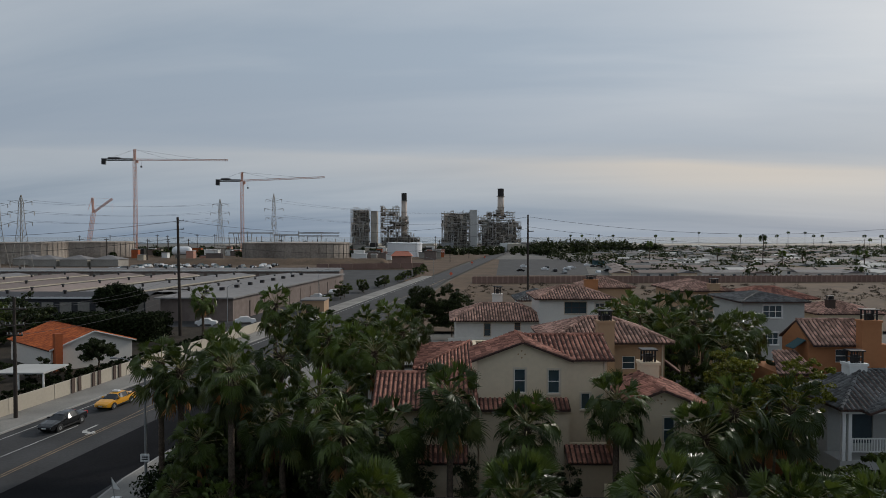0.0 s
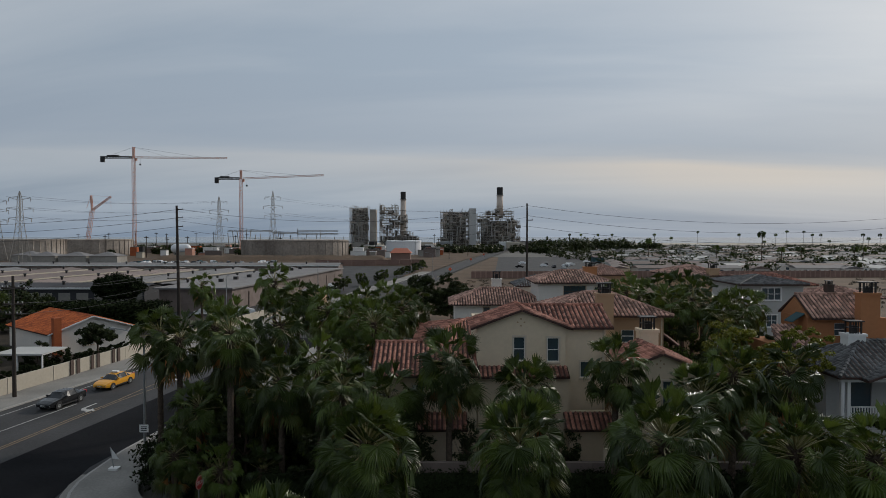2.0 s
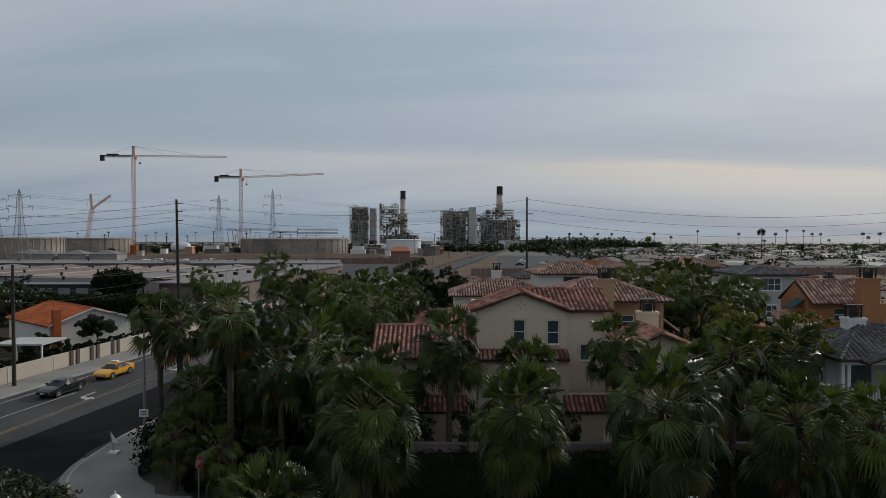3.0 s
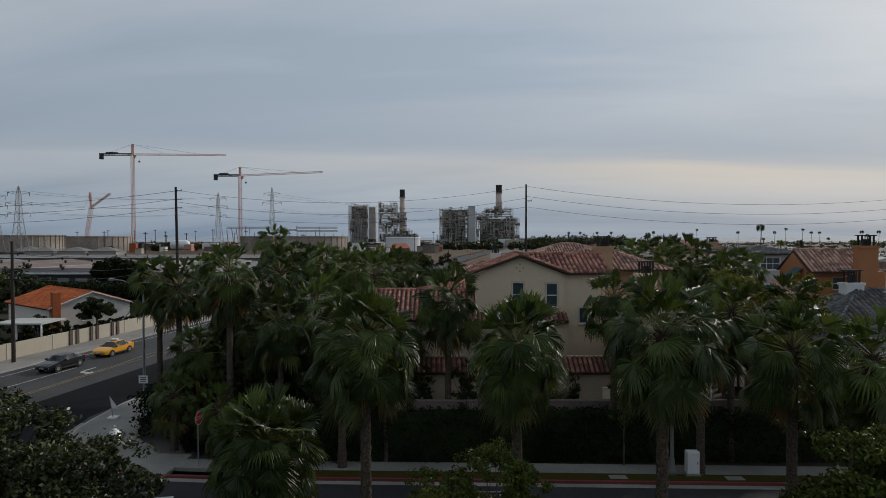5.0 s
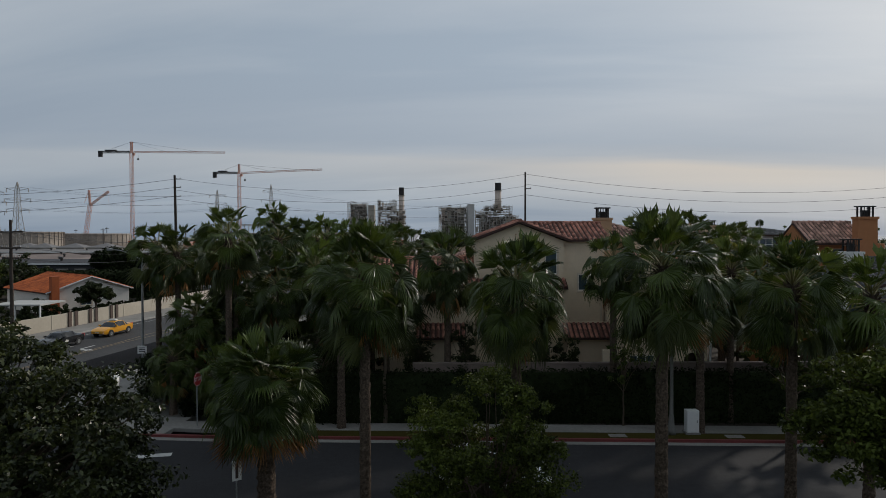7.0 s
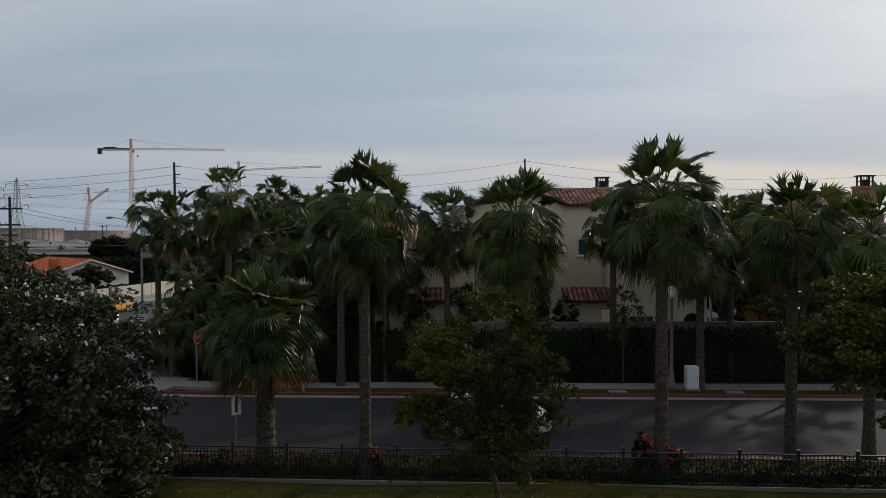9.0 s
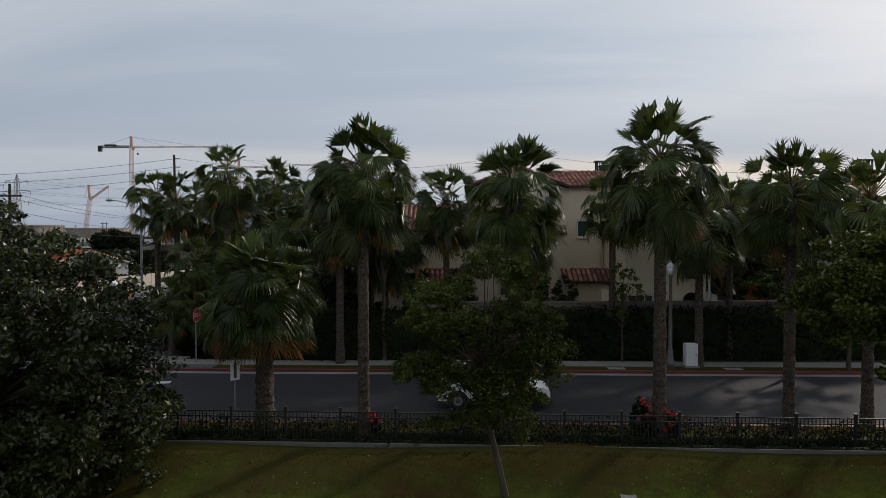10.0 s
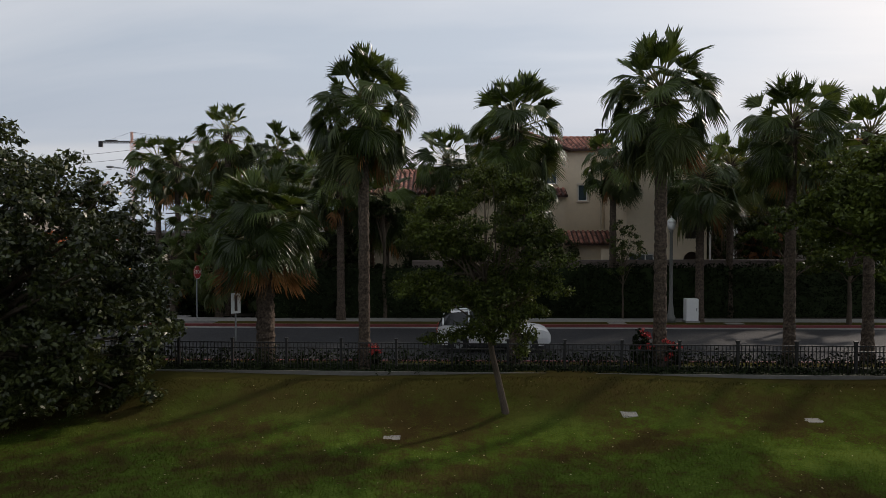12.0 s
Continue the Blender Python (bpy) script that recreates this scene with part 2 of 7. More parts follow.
mk("leaf_yellow", (0.17, 0.175, 0.022), 0.5, 0.3, 0.5, island=0.4, dark=(0.06, 0.072, 0.012), patch=0.6, spec=0.2)
mk("leaf_hedge", (0.018, 0.026, 0.010), 0.8, 0.3, 0.5, island=0.5, patch=0.6, spec=0.06)
mk("flower_red", (0.55, 0.03, 0.03), 0.6, 0.2, 1.0, island=0.4)
mk("wall_block", (0.47, 0.42, 0.34), 0.9, 0.1, 0.6, 0.3, 30)
mk("wall_brick", (0.25, 0.155, 0.125), 0.9, 0.15, 0.4, 0.3, 10)
mk("wall_pier", (0.33, 0.215, 0.17), 0.9, 0.15, 0.4, 0.3, 10)
mk("wall_brick_red", (0.34, 0.13, 0.085), 0.9, 0.2, 3.0, 0.3, 30)
mk("roof_flat", (0.21, 0.20, 0.195), 0.85, 0.2, 0.15, patch=0.3)
mk("roof_flat_tan", (0.20, 0.155, 0.135), 0.85, 0.25, 0.15, patch=0.3)
mk("roof_flat_pink", (0.29, 0.225, 0.195), 0.85, 0.25, 0.15, patch=0.3)
mk("tank_paint", (0.34, 0.295, 0.25), 0.8, 0.3, 0.12, dark=(0.10, 0.075, 0.06), patch=0.5)
mk("tank_white", (0.75, 0.76, 0.77), 0.6, 0.06, 0.2)
mk("crane_red", (0.50, 0.16, 0.09), 0.6, 0.1, 0.3)
mk("crane_pale", (0.50, 0.25, 0.18), 0.6, 0.1, 0.3)
mk("chimney_stack", (0.58, 0.49, 0.42), 0.8, 0.15, 0.1)
mk("plant_brown", (0.19, 0.155, 0.125), 0.8, 0.3, 0.2)
mk("scrub", (0.085, 0.065, 0.040), 0.9, 0.3, 0.3, island=0.6, dark=(0.035, 0.03, 0.02))
mk("dark_shed", (0.045, 0.045, 0.05), 0.8, 0.2, 0.3)
mk("plant_steel", (0.46, 0.42, 0.36), 0.75, 0.25, 0.3)
mk("plant_pale", (0.48, 0.47, 0.45), 0.7, 0.15, 0.2)
mk("plant_dark", (0.11, 0.092, 0.076), 0.8, 0.25, 0.2)
mk("soot", (0.03, 0.028, 0.027), 0.8, 0.2, 0.2)
mk("safety_orange", (0.80, 0.16, 0.08), 0.6, 0.1, 1.0)
mk("water", (0.10, 0.14, 0.17), 0.18, 0.15, 0.01)
mk("sand", (0.40, 0.35, 0.28), 0.95, 0.1, 0.05)
mk("sign_red", (0.45, 0.03, 0.03), 0.5, 0.08, 2.0)
mk("paint_white", (0.78, 0.78, 0.78), 0.25, 0.04, 1.0, spec=0.6)
mk("paint_black", (0.012, 0.013, 0.015), 0.2, 0.1, 1.0, spec=0.6)
mk("paint_taxi", (0.72, 0.33, 0.02), 0.3, 0.05, 1.0, spec=0.6)
mk("rubber", (0.015, 0.015, 0.016), 0.8, 0.1, 4.0)
mk("lamp_globe", (0.75, 0.75, 0.72), 0.3, 0.04, 1.0)
mk("lamp_post", (0.15, 0.15, 0.135), 0.6, 0.15, 2.0)
mk("lamp_red", (0.5, 0.02, 0.02), 0.3, 0.05, 1.0)
mk("teal", (0.018, 0.065, 0.075), 0.8, 0.1, 1.0)

def dry_edge(name, y0, y1, brown):
    """Worn brown grass along the fence, ragged at its border."""
    n, l = M[name].node_tree.nodes, M[name].node_tree.links
    bs = n["Principled BSDF"]
    src = bs.inputs["Base Color"].links[0].from_socket
    co, sep, no, rg, ad, mx = n.new("ShaderNodeTexCoord"), n.new("ShaderNodeSeparateXYZ"), n.new("ShaderNodeTexNoise"), n.new("ShaderNodeMapRange"), n.new("ShaderNodeMath"), n.new("ShaderNodeMix")
    no.inputs["Scale"].default_value, no.inputs["Detail"].default_value = 0.5, 6
    l.new(co.outputs["Object"], no.inputs["Vector"]), l.new(co.outputs["Object"], sep.inputs[0])
    ad.operation = "MULTIPLY_ADD"
    l.new(no.outputs[0], ad.inputs[0])
    ad.inputs[1].default_value = 6.0
    l.new(sep.outputs["Y"], ad.inputs[2])
    l.new(ad.outputs[0], rg.inputs["Value"])
    rg.inputs["From Min"].default_value, rg.inputs["From Max"].default_value, rg.inputs["To Max"].default_value = y0 + 3, y1 + 3, 0.85
    mx.data_type = "RGBA"
    l.new(rg.outputs[0], mx.inputs[0])
    l.new(src, mx.inputs[6])
    mx.inputs[7].default_value = (*brown, 1)
    l.new(mx.outputs[2], bs.inputs["Base Color"])


for sward in ("grass", "grass_blade"):
    dry_edge(sward, 15.7, 18.6, (0.052, 0.042, 0.014))
for leafy in ("frond", "frond_old", "frond_dead", "leaf", "leaf_dark", "leaf_gloss", "leaf_lawn", "leaf_yellow", "grass_blade"):
    thin_leaf(leafy, 0.45 if leafy == "grass_blade" else 0.2)


# ---- mesh helpers ----
def box(bm, x0, x1, y0, y1, z0, z1, bevel=0.0):
    vs = [bm.verts.new((x, y, z)) for z in (z0, z1) for y in (y0, y1) for x in (x0, x1)]
    fs = [bm.faces.new([vs[i] for i in q]) for q in ((0, 2, 3, 1), (4, 5, 7, 6), (0, 1, 5, 4), (2, 6, 7, 3), (0, 4, 6, 2), (1, 3, 7, 5))]
    if bevel:
        es = list({e for f in fs for e in f.edges})
        bmesh.ops.bevel(bm, geom=es, offset=bevel, segments=1, affect="EDGES")
    return vs


def tube(bm, p, q, r0, r1=None, n=8, cap=True):
    """A tapered round bar from p to q."""
    p, q = Vector(p), Vector(q)
    r1 = r0 if r1 is None else r1
    d = (q - p).normalized()
    u = d.orthogonal().normalized()
    v = d.cross(u)
    rings = []
    for c, r in ((p, r0), (q, r1)):
        rings.append([bm.verts.new(c + r * (math.cos(a) * u + math.sin(a) * v)) for a in (2 * math.pi * i / n for i in range(n))])
    for i in range(n):
        j = (i + 1) % n
        bm.faces.new((rings[0][i], rings[0][j], rings[1][j], rings[1][i]))
    if cap:
        bm.faces.new(rings[0][::-1])
        bm.faces.new(rings[1])


def bar(bm, p, q, w):
    tube(bm, p, q, w * 0.6, None, 4, False)


def pipe(bm, pts, r, n=6):
    """A bent round bar through pts, one connected skin."""
    rings = []
    for i, p in enumerate(pts):
        d = (Vector(pts[min(i + 1, len(pts) - 1)]) - Vector(pts[max(i - 1, 0)])).normalized()
        u = d.orthogonal().normalized() if abs(d.z) > 0.9 else d.cross(Vector((0, 0, 1))).normalized()
        v = d.cross(u)
        rings.append([bm.verts.new(Vector(p) + r * (math.cos(a) * u + math.sin(a) * v)) for a in (2 * math.pi * k / n for k in range(n))])
    for a, b in zip(rings, rings[1:]):
        for k in range(n):
            bm.faces.new((a[k], a[(k + 1) % n], b[(k + 1) % n], b[k]))
    bm.faces.new(rings[0][::-1]), bm.faces.new(rings[-1])


def lathe(bm, prof, c=(0, 0, 0), n=16, cap=True):
    """prof: (radius, z) pairs, turned round the z axis."""
    rings = [[bm.verts.new((c[0] + r * math.cos(a), c[1] + r * math.sin(a), c[2] + z)) for a in (2 * math.pi * i / n for i in range(n))] for r, z in prof]
    for a, b in zip(rings, rings[1:]):
        for i in range(n):
            j = (i + 1) % n
            bm.faces.new((a[i], a[j], b[j], b[i]))
    if cap:
        bm.faces.new(rings[0][::-1])
        bm.faces.new(rings[-1])


def poly(bm, pts):
    return bm.faces.new([bm.verts.new(p) for p in pts])


def mesh_of(bm, name, material):
    me = bpy.data.meshes.new(name)
    bmesh.ops.recalc_face_normals(bm, faces=bm.faces)
    bm.to_mesh(me)
    bm.free()
    me.materials.append(M[material] if isinstance(material, str) else material)
    return me


def part(name, bm, material, parent=None, label="", smooth=False):
    if name == "wall":
        bmesh.ops.remove_doubles(bm, verts=bm.verts, dist=0.002)
    me = mesh_of(bm, name, material)
    if smooth:
        me.polygons.foreach_set("use_smooth", [True] * len(me.polygons))
    ob = new(name, me)
    ob.parent = parent
    if label:
        ob["label"] = label
    return ob


def thing(name, at, label, category, group="", kind=""):
    ob = new(name)
    ob.location = at
    return tagged(ob, label, category, group, kind)


def B():
    return bmesh.new()


def boxed(name, material, parent, *dims, bevel=0.0, label=""):
    bm = B()
    box(bm, *dims, bevel=bevel)
    return part(name, bm, material, parent, label)


def from_arrays(name, verts, faces, material, parent=None, label=""):
    me = bpy.data.meshes.new(name)
    me.from_pydata(verts, [], faces)
    me.materials.append(M[material])
    ob = new(name, me)
    ob.parent = parent
    if label:
        ob["label"] = label
    return ob
# ---- ground, roads, lawn ----
def sheet(name, pts, z, material, label, category="ground", kind="structure"):
    bm = B()
    poly(bm, [(x, y, z) for x, y in pts])
    return tagged(part(name, bm, material), label, category, "", kind)


def strip_between(name, left, right, z, material, label, category, parts=None, depth=0.0):
    """A band between two polylines of equal length; with depth it is a slab."""
    bm = B()
    tops = []
    for a, b in zip(left, right):
        tops.append((bm.verts.new((*a, z)), bm.verts.new((*b, z))))
    for (a, b), (c, d) in zip(tops, tops[1:]):
        bm.faces.new((a, b, d, c))
    if depth:
        bmesh.ops.recalc_face_normals(bm, faces=bm.faces)
        if sum(f.normal.z for f in bm.faces) < 0:
            bmesh.ops.reverse_faces(bm, faces=bm.faces)
        r = bmesh.ops.extrude_face_region(bm, geom=list(bm.faces))
        vs = [v for v in r["geom"] if isinstance(v, bmesh.types.BMVert)]
        bmesh.ops.translate(bm, verts=vs, vec=(0, 0, -depth))
    return tagged(part(name, bm, material), label, category, "", "structure")


sheet("ground", [(-4800, -600), (4800, -600), (4800, 4900), (-4800, 4900)], -0.5, "ground", "flat grey-brown urban ground reaching to the sea", "ground")
sheet("sea", [(-4700, 1350), (4700, 1250), (4700, 4850), (-4700, 4850)], 0.3, "water", "flat grey ocean under the overcast horizon", "water")
sheet("beach", [(-400, 1080), (4000, 1000), (4000, 1260), (-400, 1350)], 0.15, "sand", "pale sand beach strip before the ocean", "beach")


def left_kerb(y):
    return -40.7 + 0.162 * (y - 58)


RIGHT_KERB = [(-24.4, 44), (-17.5, 100), (-10.0, 158), (2.5, 262), (23, 388), (52, 560), (90, 790)]


def right_kerb(y):
    for (x0, y0), (x1, y1) in zip(RIGHT_KERB, RIGHT_KERB[1:]):
        if y <= y1:
            return x0 + (x1 - x0) * (y - y0) / (y1 - y0)
    return x1


def far_kerb(x):
    return 32.15 - 0.035 * x


def near_kerb(x):
    return far_kerb(x) - 9.0


ys = [-60, 0, 30, 44, 60, 80, 100, 158, 262, 388, 560, 790]
strip_between("road_main", [(left_kerb(y), y) for y in ys], [(right_kerb(y) + (9 if y < 44 else 0), y) for y in ys], 0.0, "asphalt", "grey asphalt avenue with worn lanes", "road")
strip_between("road_main_repaved", [(left_kerb(y) + 11.4, y) for y in (0, 20, 44, 60, 80, 100)], [(right_kerb(y) + (6 if y < 44 else -0.3), y) for y in (0, 20, 44, 60, 80, 100)], 0.008, "new_asphalt", "dark freshly sealed asphalt lanes of the avenue", "road")
xs = [-24, -16, -8, 0, 8, 16, 24, 40, 60]
strip_between("road_side", [(x, near_kerb(x)) for x in xs], [(x, far_kerb(x)) for x in xs], 0.014, "side_asphalt", "dark asphalt side street", "road")

# lane paint
def paint(name, pts, w, material, label):
    L, R = [], []
    for i, (x, y) in enumerate(pts):
        a, b = pts[max(i - 1, 0)], pts[min(i + 1, len(pts) - 1)]
        d = Vector((b[0] - a[0], b[1] - a[1])).normalized() * w / 2
        L.append((x - d.y, y + d.x)), R.append((x + d.y, y - d.x))
    return strip_between(name, L, R, 0.022, material, label, "road marking")


paint("road_marking_edge", [(left_kerb(y) + 1.25, y) for y in (-20, 58, 76, 110, 150, 260)], 0.12, "white_line", "solid white edge line on the avenue")
paint("road_marking_lane", [(left_kerb(y) + 5.1, y) for y in (0, 40, 60.6)], 0.13, "white_line", "solid white turn lane line")
paint("road_marking_centre", [(left_kerb(y) + o, y) for y, o in ((10, 8.6), (48, 8.5), (56, 8.2), (62, 8.1), (68, 7.6), (74, 8.2), (90, 8.4), (150, 8.4), (262, 8.4))], 0.11, "yellow_line", "double yellow centre line")
paint("road_marking_centre_twin", [(left_kerb(y) + o, y) for y, o in ((10, 8.95), (48, 8.85), (56, 8.6), (62, 8.5), (68, 8.9), (74, 9.3), (90, 8.8), (150, 8.8), (262, 8.8))], 0.11, "yellow_line", "double yellow centre line")

paint("road_marking_stop", [(-15.4, 29.7), (-13.0, 30.2)], 0.5, "white_line", "white stop bar painted at the street corner")


def turn_arrow(at, turn, name="road_marking_arrow"):
    bm = B()
    pts = [(-0.1, -1.4), (0.1, -1.4), (0.12, 0.2), (0.5, 0.65), (0.95, 0.7), (0.95, 0.3), (1.6, 0.95), (0.95, 1.6), (0.95, 1.15), (0.3, 1.1), (-0.1, 0.5)]
    poly(bm, [(-x, y, 0) for x, y in pts])
    ob = part(name, bm, "white_line")
    ob.matrix_world = pose(*at, 0, 0, turn)
    return tagged(ob, "white turn arrow painted on asphalt", "road marking", "turn arrows", "structure")


turn_arrow((-33.6, 59.4, 0.022), 171)
turn_arrow((-31.0, 72.0, 0.022), 171)

# kerbs and pavements along the avenue
kx = [y for y in range(-40, 300, 20)]
strip_between("kerb_west", [(left_kerb(y) - 0.18, y) for y in kx], [(left_kerb(y), y) for y in kx], 0.15, "kerb_concrete", "grey concrete kerb", "kerb", depth=0.25)
strip_between("pavement_west", [(left_kerb(y) - 4.3, y) for y in kx], [(left_kerb(y) - 0.18, y) for y in kx], 0.146, "concrete", "pale concrete pavement beside the block wall", "pavement", depth=0.2)

# the street corner: kerb arc, then the red kerb along the side street
corner = [(-26.2 + 1.75 * 0, 60), (-24.6, 47), (-24.0, 43)]
C0 = (-14.6, 42.6)
arc = [(C0[0] - 9.4 * math.cos(a), C0[1] - 9.8 * math.sin(a)) for a in (radians(10 * i) for i in range(0, 10))]
line = [(x, far_kerb(x)) for x in (-12, -8, -4, 0, 6, 12, 18, 26, 40, 60)]
kerb_pts = [(right_kerb(y), y) for y in (110, 80, 60, 47)] + arc + line


def inset(pts, d):
    out = []
    for i, (x, y) in enumerate(pts):
        a, b = pts[max(i - 1, 0)], pts[min(i + 1, len(pts) - 1)]
        t = Vector((b[0] - a[0], b[1] - a[1])).normalized()
        out.append((x - t.y * d, y + t.x * d))
    return out


strip_between("kerb_corner", kerb_pts[:9], inset(kerb_pts, 0.18)[:9], 0.15, "kerb_concrete", "grey concrete kerb round the corner", "kerb", depth=0.25)
strip_between("kerb_red", kerb_pts[8:], inset(kerb_pts, 0.18)[8:], 0.152, "kerb_red", "red-painted concrete kerb", "kerb", depth=0.25)
strip_between("gutter", inset(kerb_pts, -0.45)[4:], kerb_pts[4:], 0.02, "concrete", "pale concrete gutter along the kerb", "gutter")
strip_between("pavement_corner", inset(kerb_pts, 0.18)[:14], inset(kerb_pts, 3.3)[:5] + inset(kerb_pts, 4.0)[5:11] + inset(kerb_pts, 3.2)[11:14], 0.148, "concrete", "pale concrete pavement widening at the street corner", "pavement", depth=0.2)
strip_between("verge", inset(kerb_pts, 0.18)[14:], inset(kerb_pts, 1.15)[14:], 0.14, "grass", "dull grass verge beside the kerb", "verge", depth=0.2)
strip_between("pavement_side", inset(kerb_pts, 1.15)[13:], inset(kerb_pts, 2.5)[13:], 0.148, "concrete", "pale concrete pavement along the side street", "pavement", depth=0.2)
sheet("court", [(-8, 89), (0.4, 89), (1.6, 109), (-6, 109)], 0.03, "concrete", "pale concrete court beside the white townhouse", "driveway")
sheet("planting_bed", [(-12.5, 36), (60, 31), (60, 62), (-18, 62), (-20, 50)], 0.10, "soil", "dark soil planting bed under the palms", "planting bed")
strip_between("kerb_near", [(x, near_kerb(x) - 0.18) for x in xs], [(x, near_kerb(x)) for x in xs], 0.15, "kerb_red", "red-painted near kerb", "kerb", depth=0.25)
strip_between("verge_near", [(x, 20.3 - 0.055 * x) for x in xs], [(x, near_kerb(x) - 0.18) for x in xs], 0.13, "grass", "grass verge under the street palms", "verge", depth=0.2)

# lawn, rising to the fence
def lawn_z(x, y):
    k = min(max((y + 0.055 * x - 16.2) / 3.4, 0), 1)
    return -0.28 + 0.66 * k * k * (3 - 2 * k) + 0.05 * math.sin(x * 0.5 + y * 0.3) + 0.03 * math.sin(y * 1.1 - x * 0.2)


nx, ny = 90, 60
verts = []
for j in range(ny + 1):
    for i in range(nx + 1):
        x = -36 + 72 * i / nx
        y = -16 + (36.1 - 0.055 * x) * j / ny
        verts.append((x, y, lawn_z(x, y)))
faces = [(j * (nx + 1) + i, j * (nx + 1) + i + 1, (j + 1) * (nx + 1) + i + 1, (j + 1) * (nx + 1) + i) for j in range(ny) for i in range(nx)]
tagged(from_arrays("lawn", verts, faces, "grass"), "patchy green lawn with brown dry areas", "lawn", "", "structure")

# loose grass blades and fallen leaves on the lawn
def lawn_scatter(name, n, seed, size, material, label, category, tall):
    rs = np.random.RandomState(seed)
    x, y = rs.uniform(-15, 16, n), rs.uniform(9.5, 19.4, n)
    keep = (y + 0.055 * x) < 19.3
    x, y = x[keep], y[keep]
    V, F = [], []
    for a, b in zip(x, y):
        z = lawn_z(a, b)
        w, t, s_ = rs.uniform(0, 6.28), rs.uniform(-0.5, 0.5), size * rs.uniform(0.6, 1.4)
        c, d = math.cos(w), math.sin(w)
        k = len(V)
        if tall:
            V += [(a - c * s_ * 0.3, b - d * s_ * 0.3, z - 0.01), (a + c * s_ * 0.3, b + d * s_ * 0.3, z - 0.01), (a + d * s_ * t, b - c * s_ * t, z + s_)]
            F.append((k, k + 1, k + 2))
        else:
            V += [(a - c * s_, b - d * s_, z + 0.012), (a + d * s_ * 0.5, b - c * s_ * 0.5, z + 0.03), (a + c * s_, b + d * s_, z + 0.015), (a - d * s_ * 0.5, b + c * s_ * 0.5, z + 0.02)]
            F.append((k, k + 1, k + 2, k + 3))
    return tagged(from_arrays(name, V, F, material), label, category, "", "stuff")


lawn_scatter("grass_tufts", 110000, 71, 0.034, "grass_blade", "short rough grass blades over the lawn", "grass", True)
lawn_scatter("fallen_leaves", 1100, 72, 0.024, "litter", "pale dry fallen leaves scattered over the lawn", "leaves", False)

# ---- roofs and houses ----
def tile_rows(V, F, el, er, tr, tl, w=0.30, ex=0.38):
    """Rows of barrel tiles on the plane el-er (eave) to tl-tr (top)."""
    el, er, tr, tl = (Vector(p) for p in (el, er, tr, tl))
    U = (er - el).normalized()
    N = U.cross(tl + tr - el - er).normalized()
    up = N.cross(U)
    Lw, H = (er - el).length, (tl - el).dot(up)
    a1, b1 = (tl - el).dot(U) / H, (tr - el).dot(U)
    left, right = min(0, a1 * H), max(Lw, b1)
    n = max(int((right - left) / w), 1)
    for r in range(int(H / ex) + 1):
        v0 = r * ex
        v1 = min(v0 + ex * 1.12, H)
        if v1 - v0 < 0.1:
            continue
        vm = min(v0 + ex / 2, H)
        lo, hi = a1 * vm, Lw + (b1 - Lw) * vm / H
        for i in range(n):
            u = left + (i + 0.5) * (right - left) / n
            if u < lo + 0.02 or u > hi - 0.02:
                continue
            k = len(V)
            j = random.uniform(-0.012, 0.012)
            for v, lift in ((v0 - 0.03, 0.05 + j), (v1, 0.005 + j)):
                for q in range(5):
                    g = q / 4 * 2 - 1
                    V.append(el + U * (u + g * w * 0.33) + up * v + N * (lift - 0.03 + 0.125 * math.cos(g * 1.45)))
            F.extend((k + q, k + q + 1, k + q + 6, k + q + 5) for q in range(4))
            V.append(el + U * u + up * (v0 - 0.03) + N * -0.02)
            F.append((k, k + 1, k + 2, k + 3, k + 4, len(V) - 1))


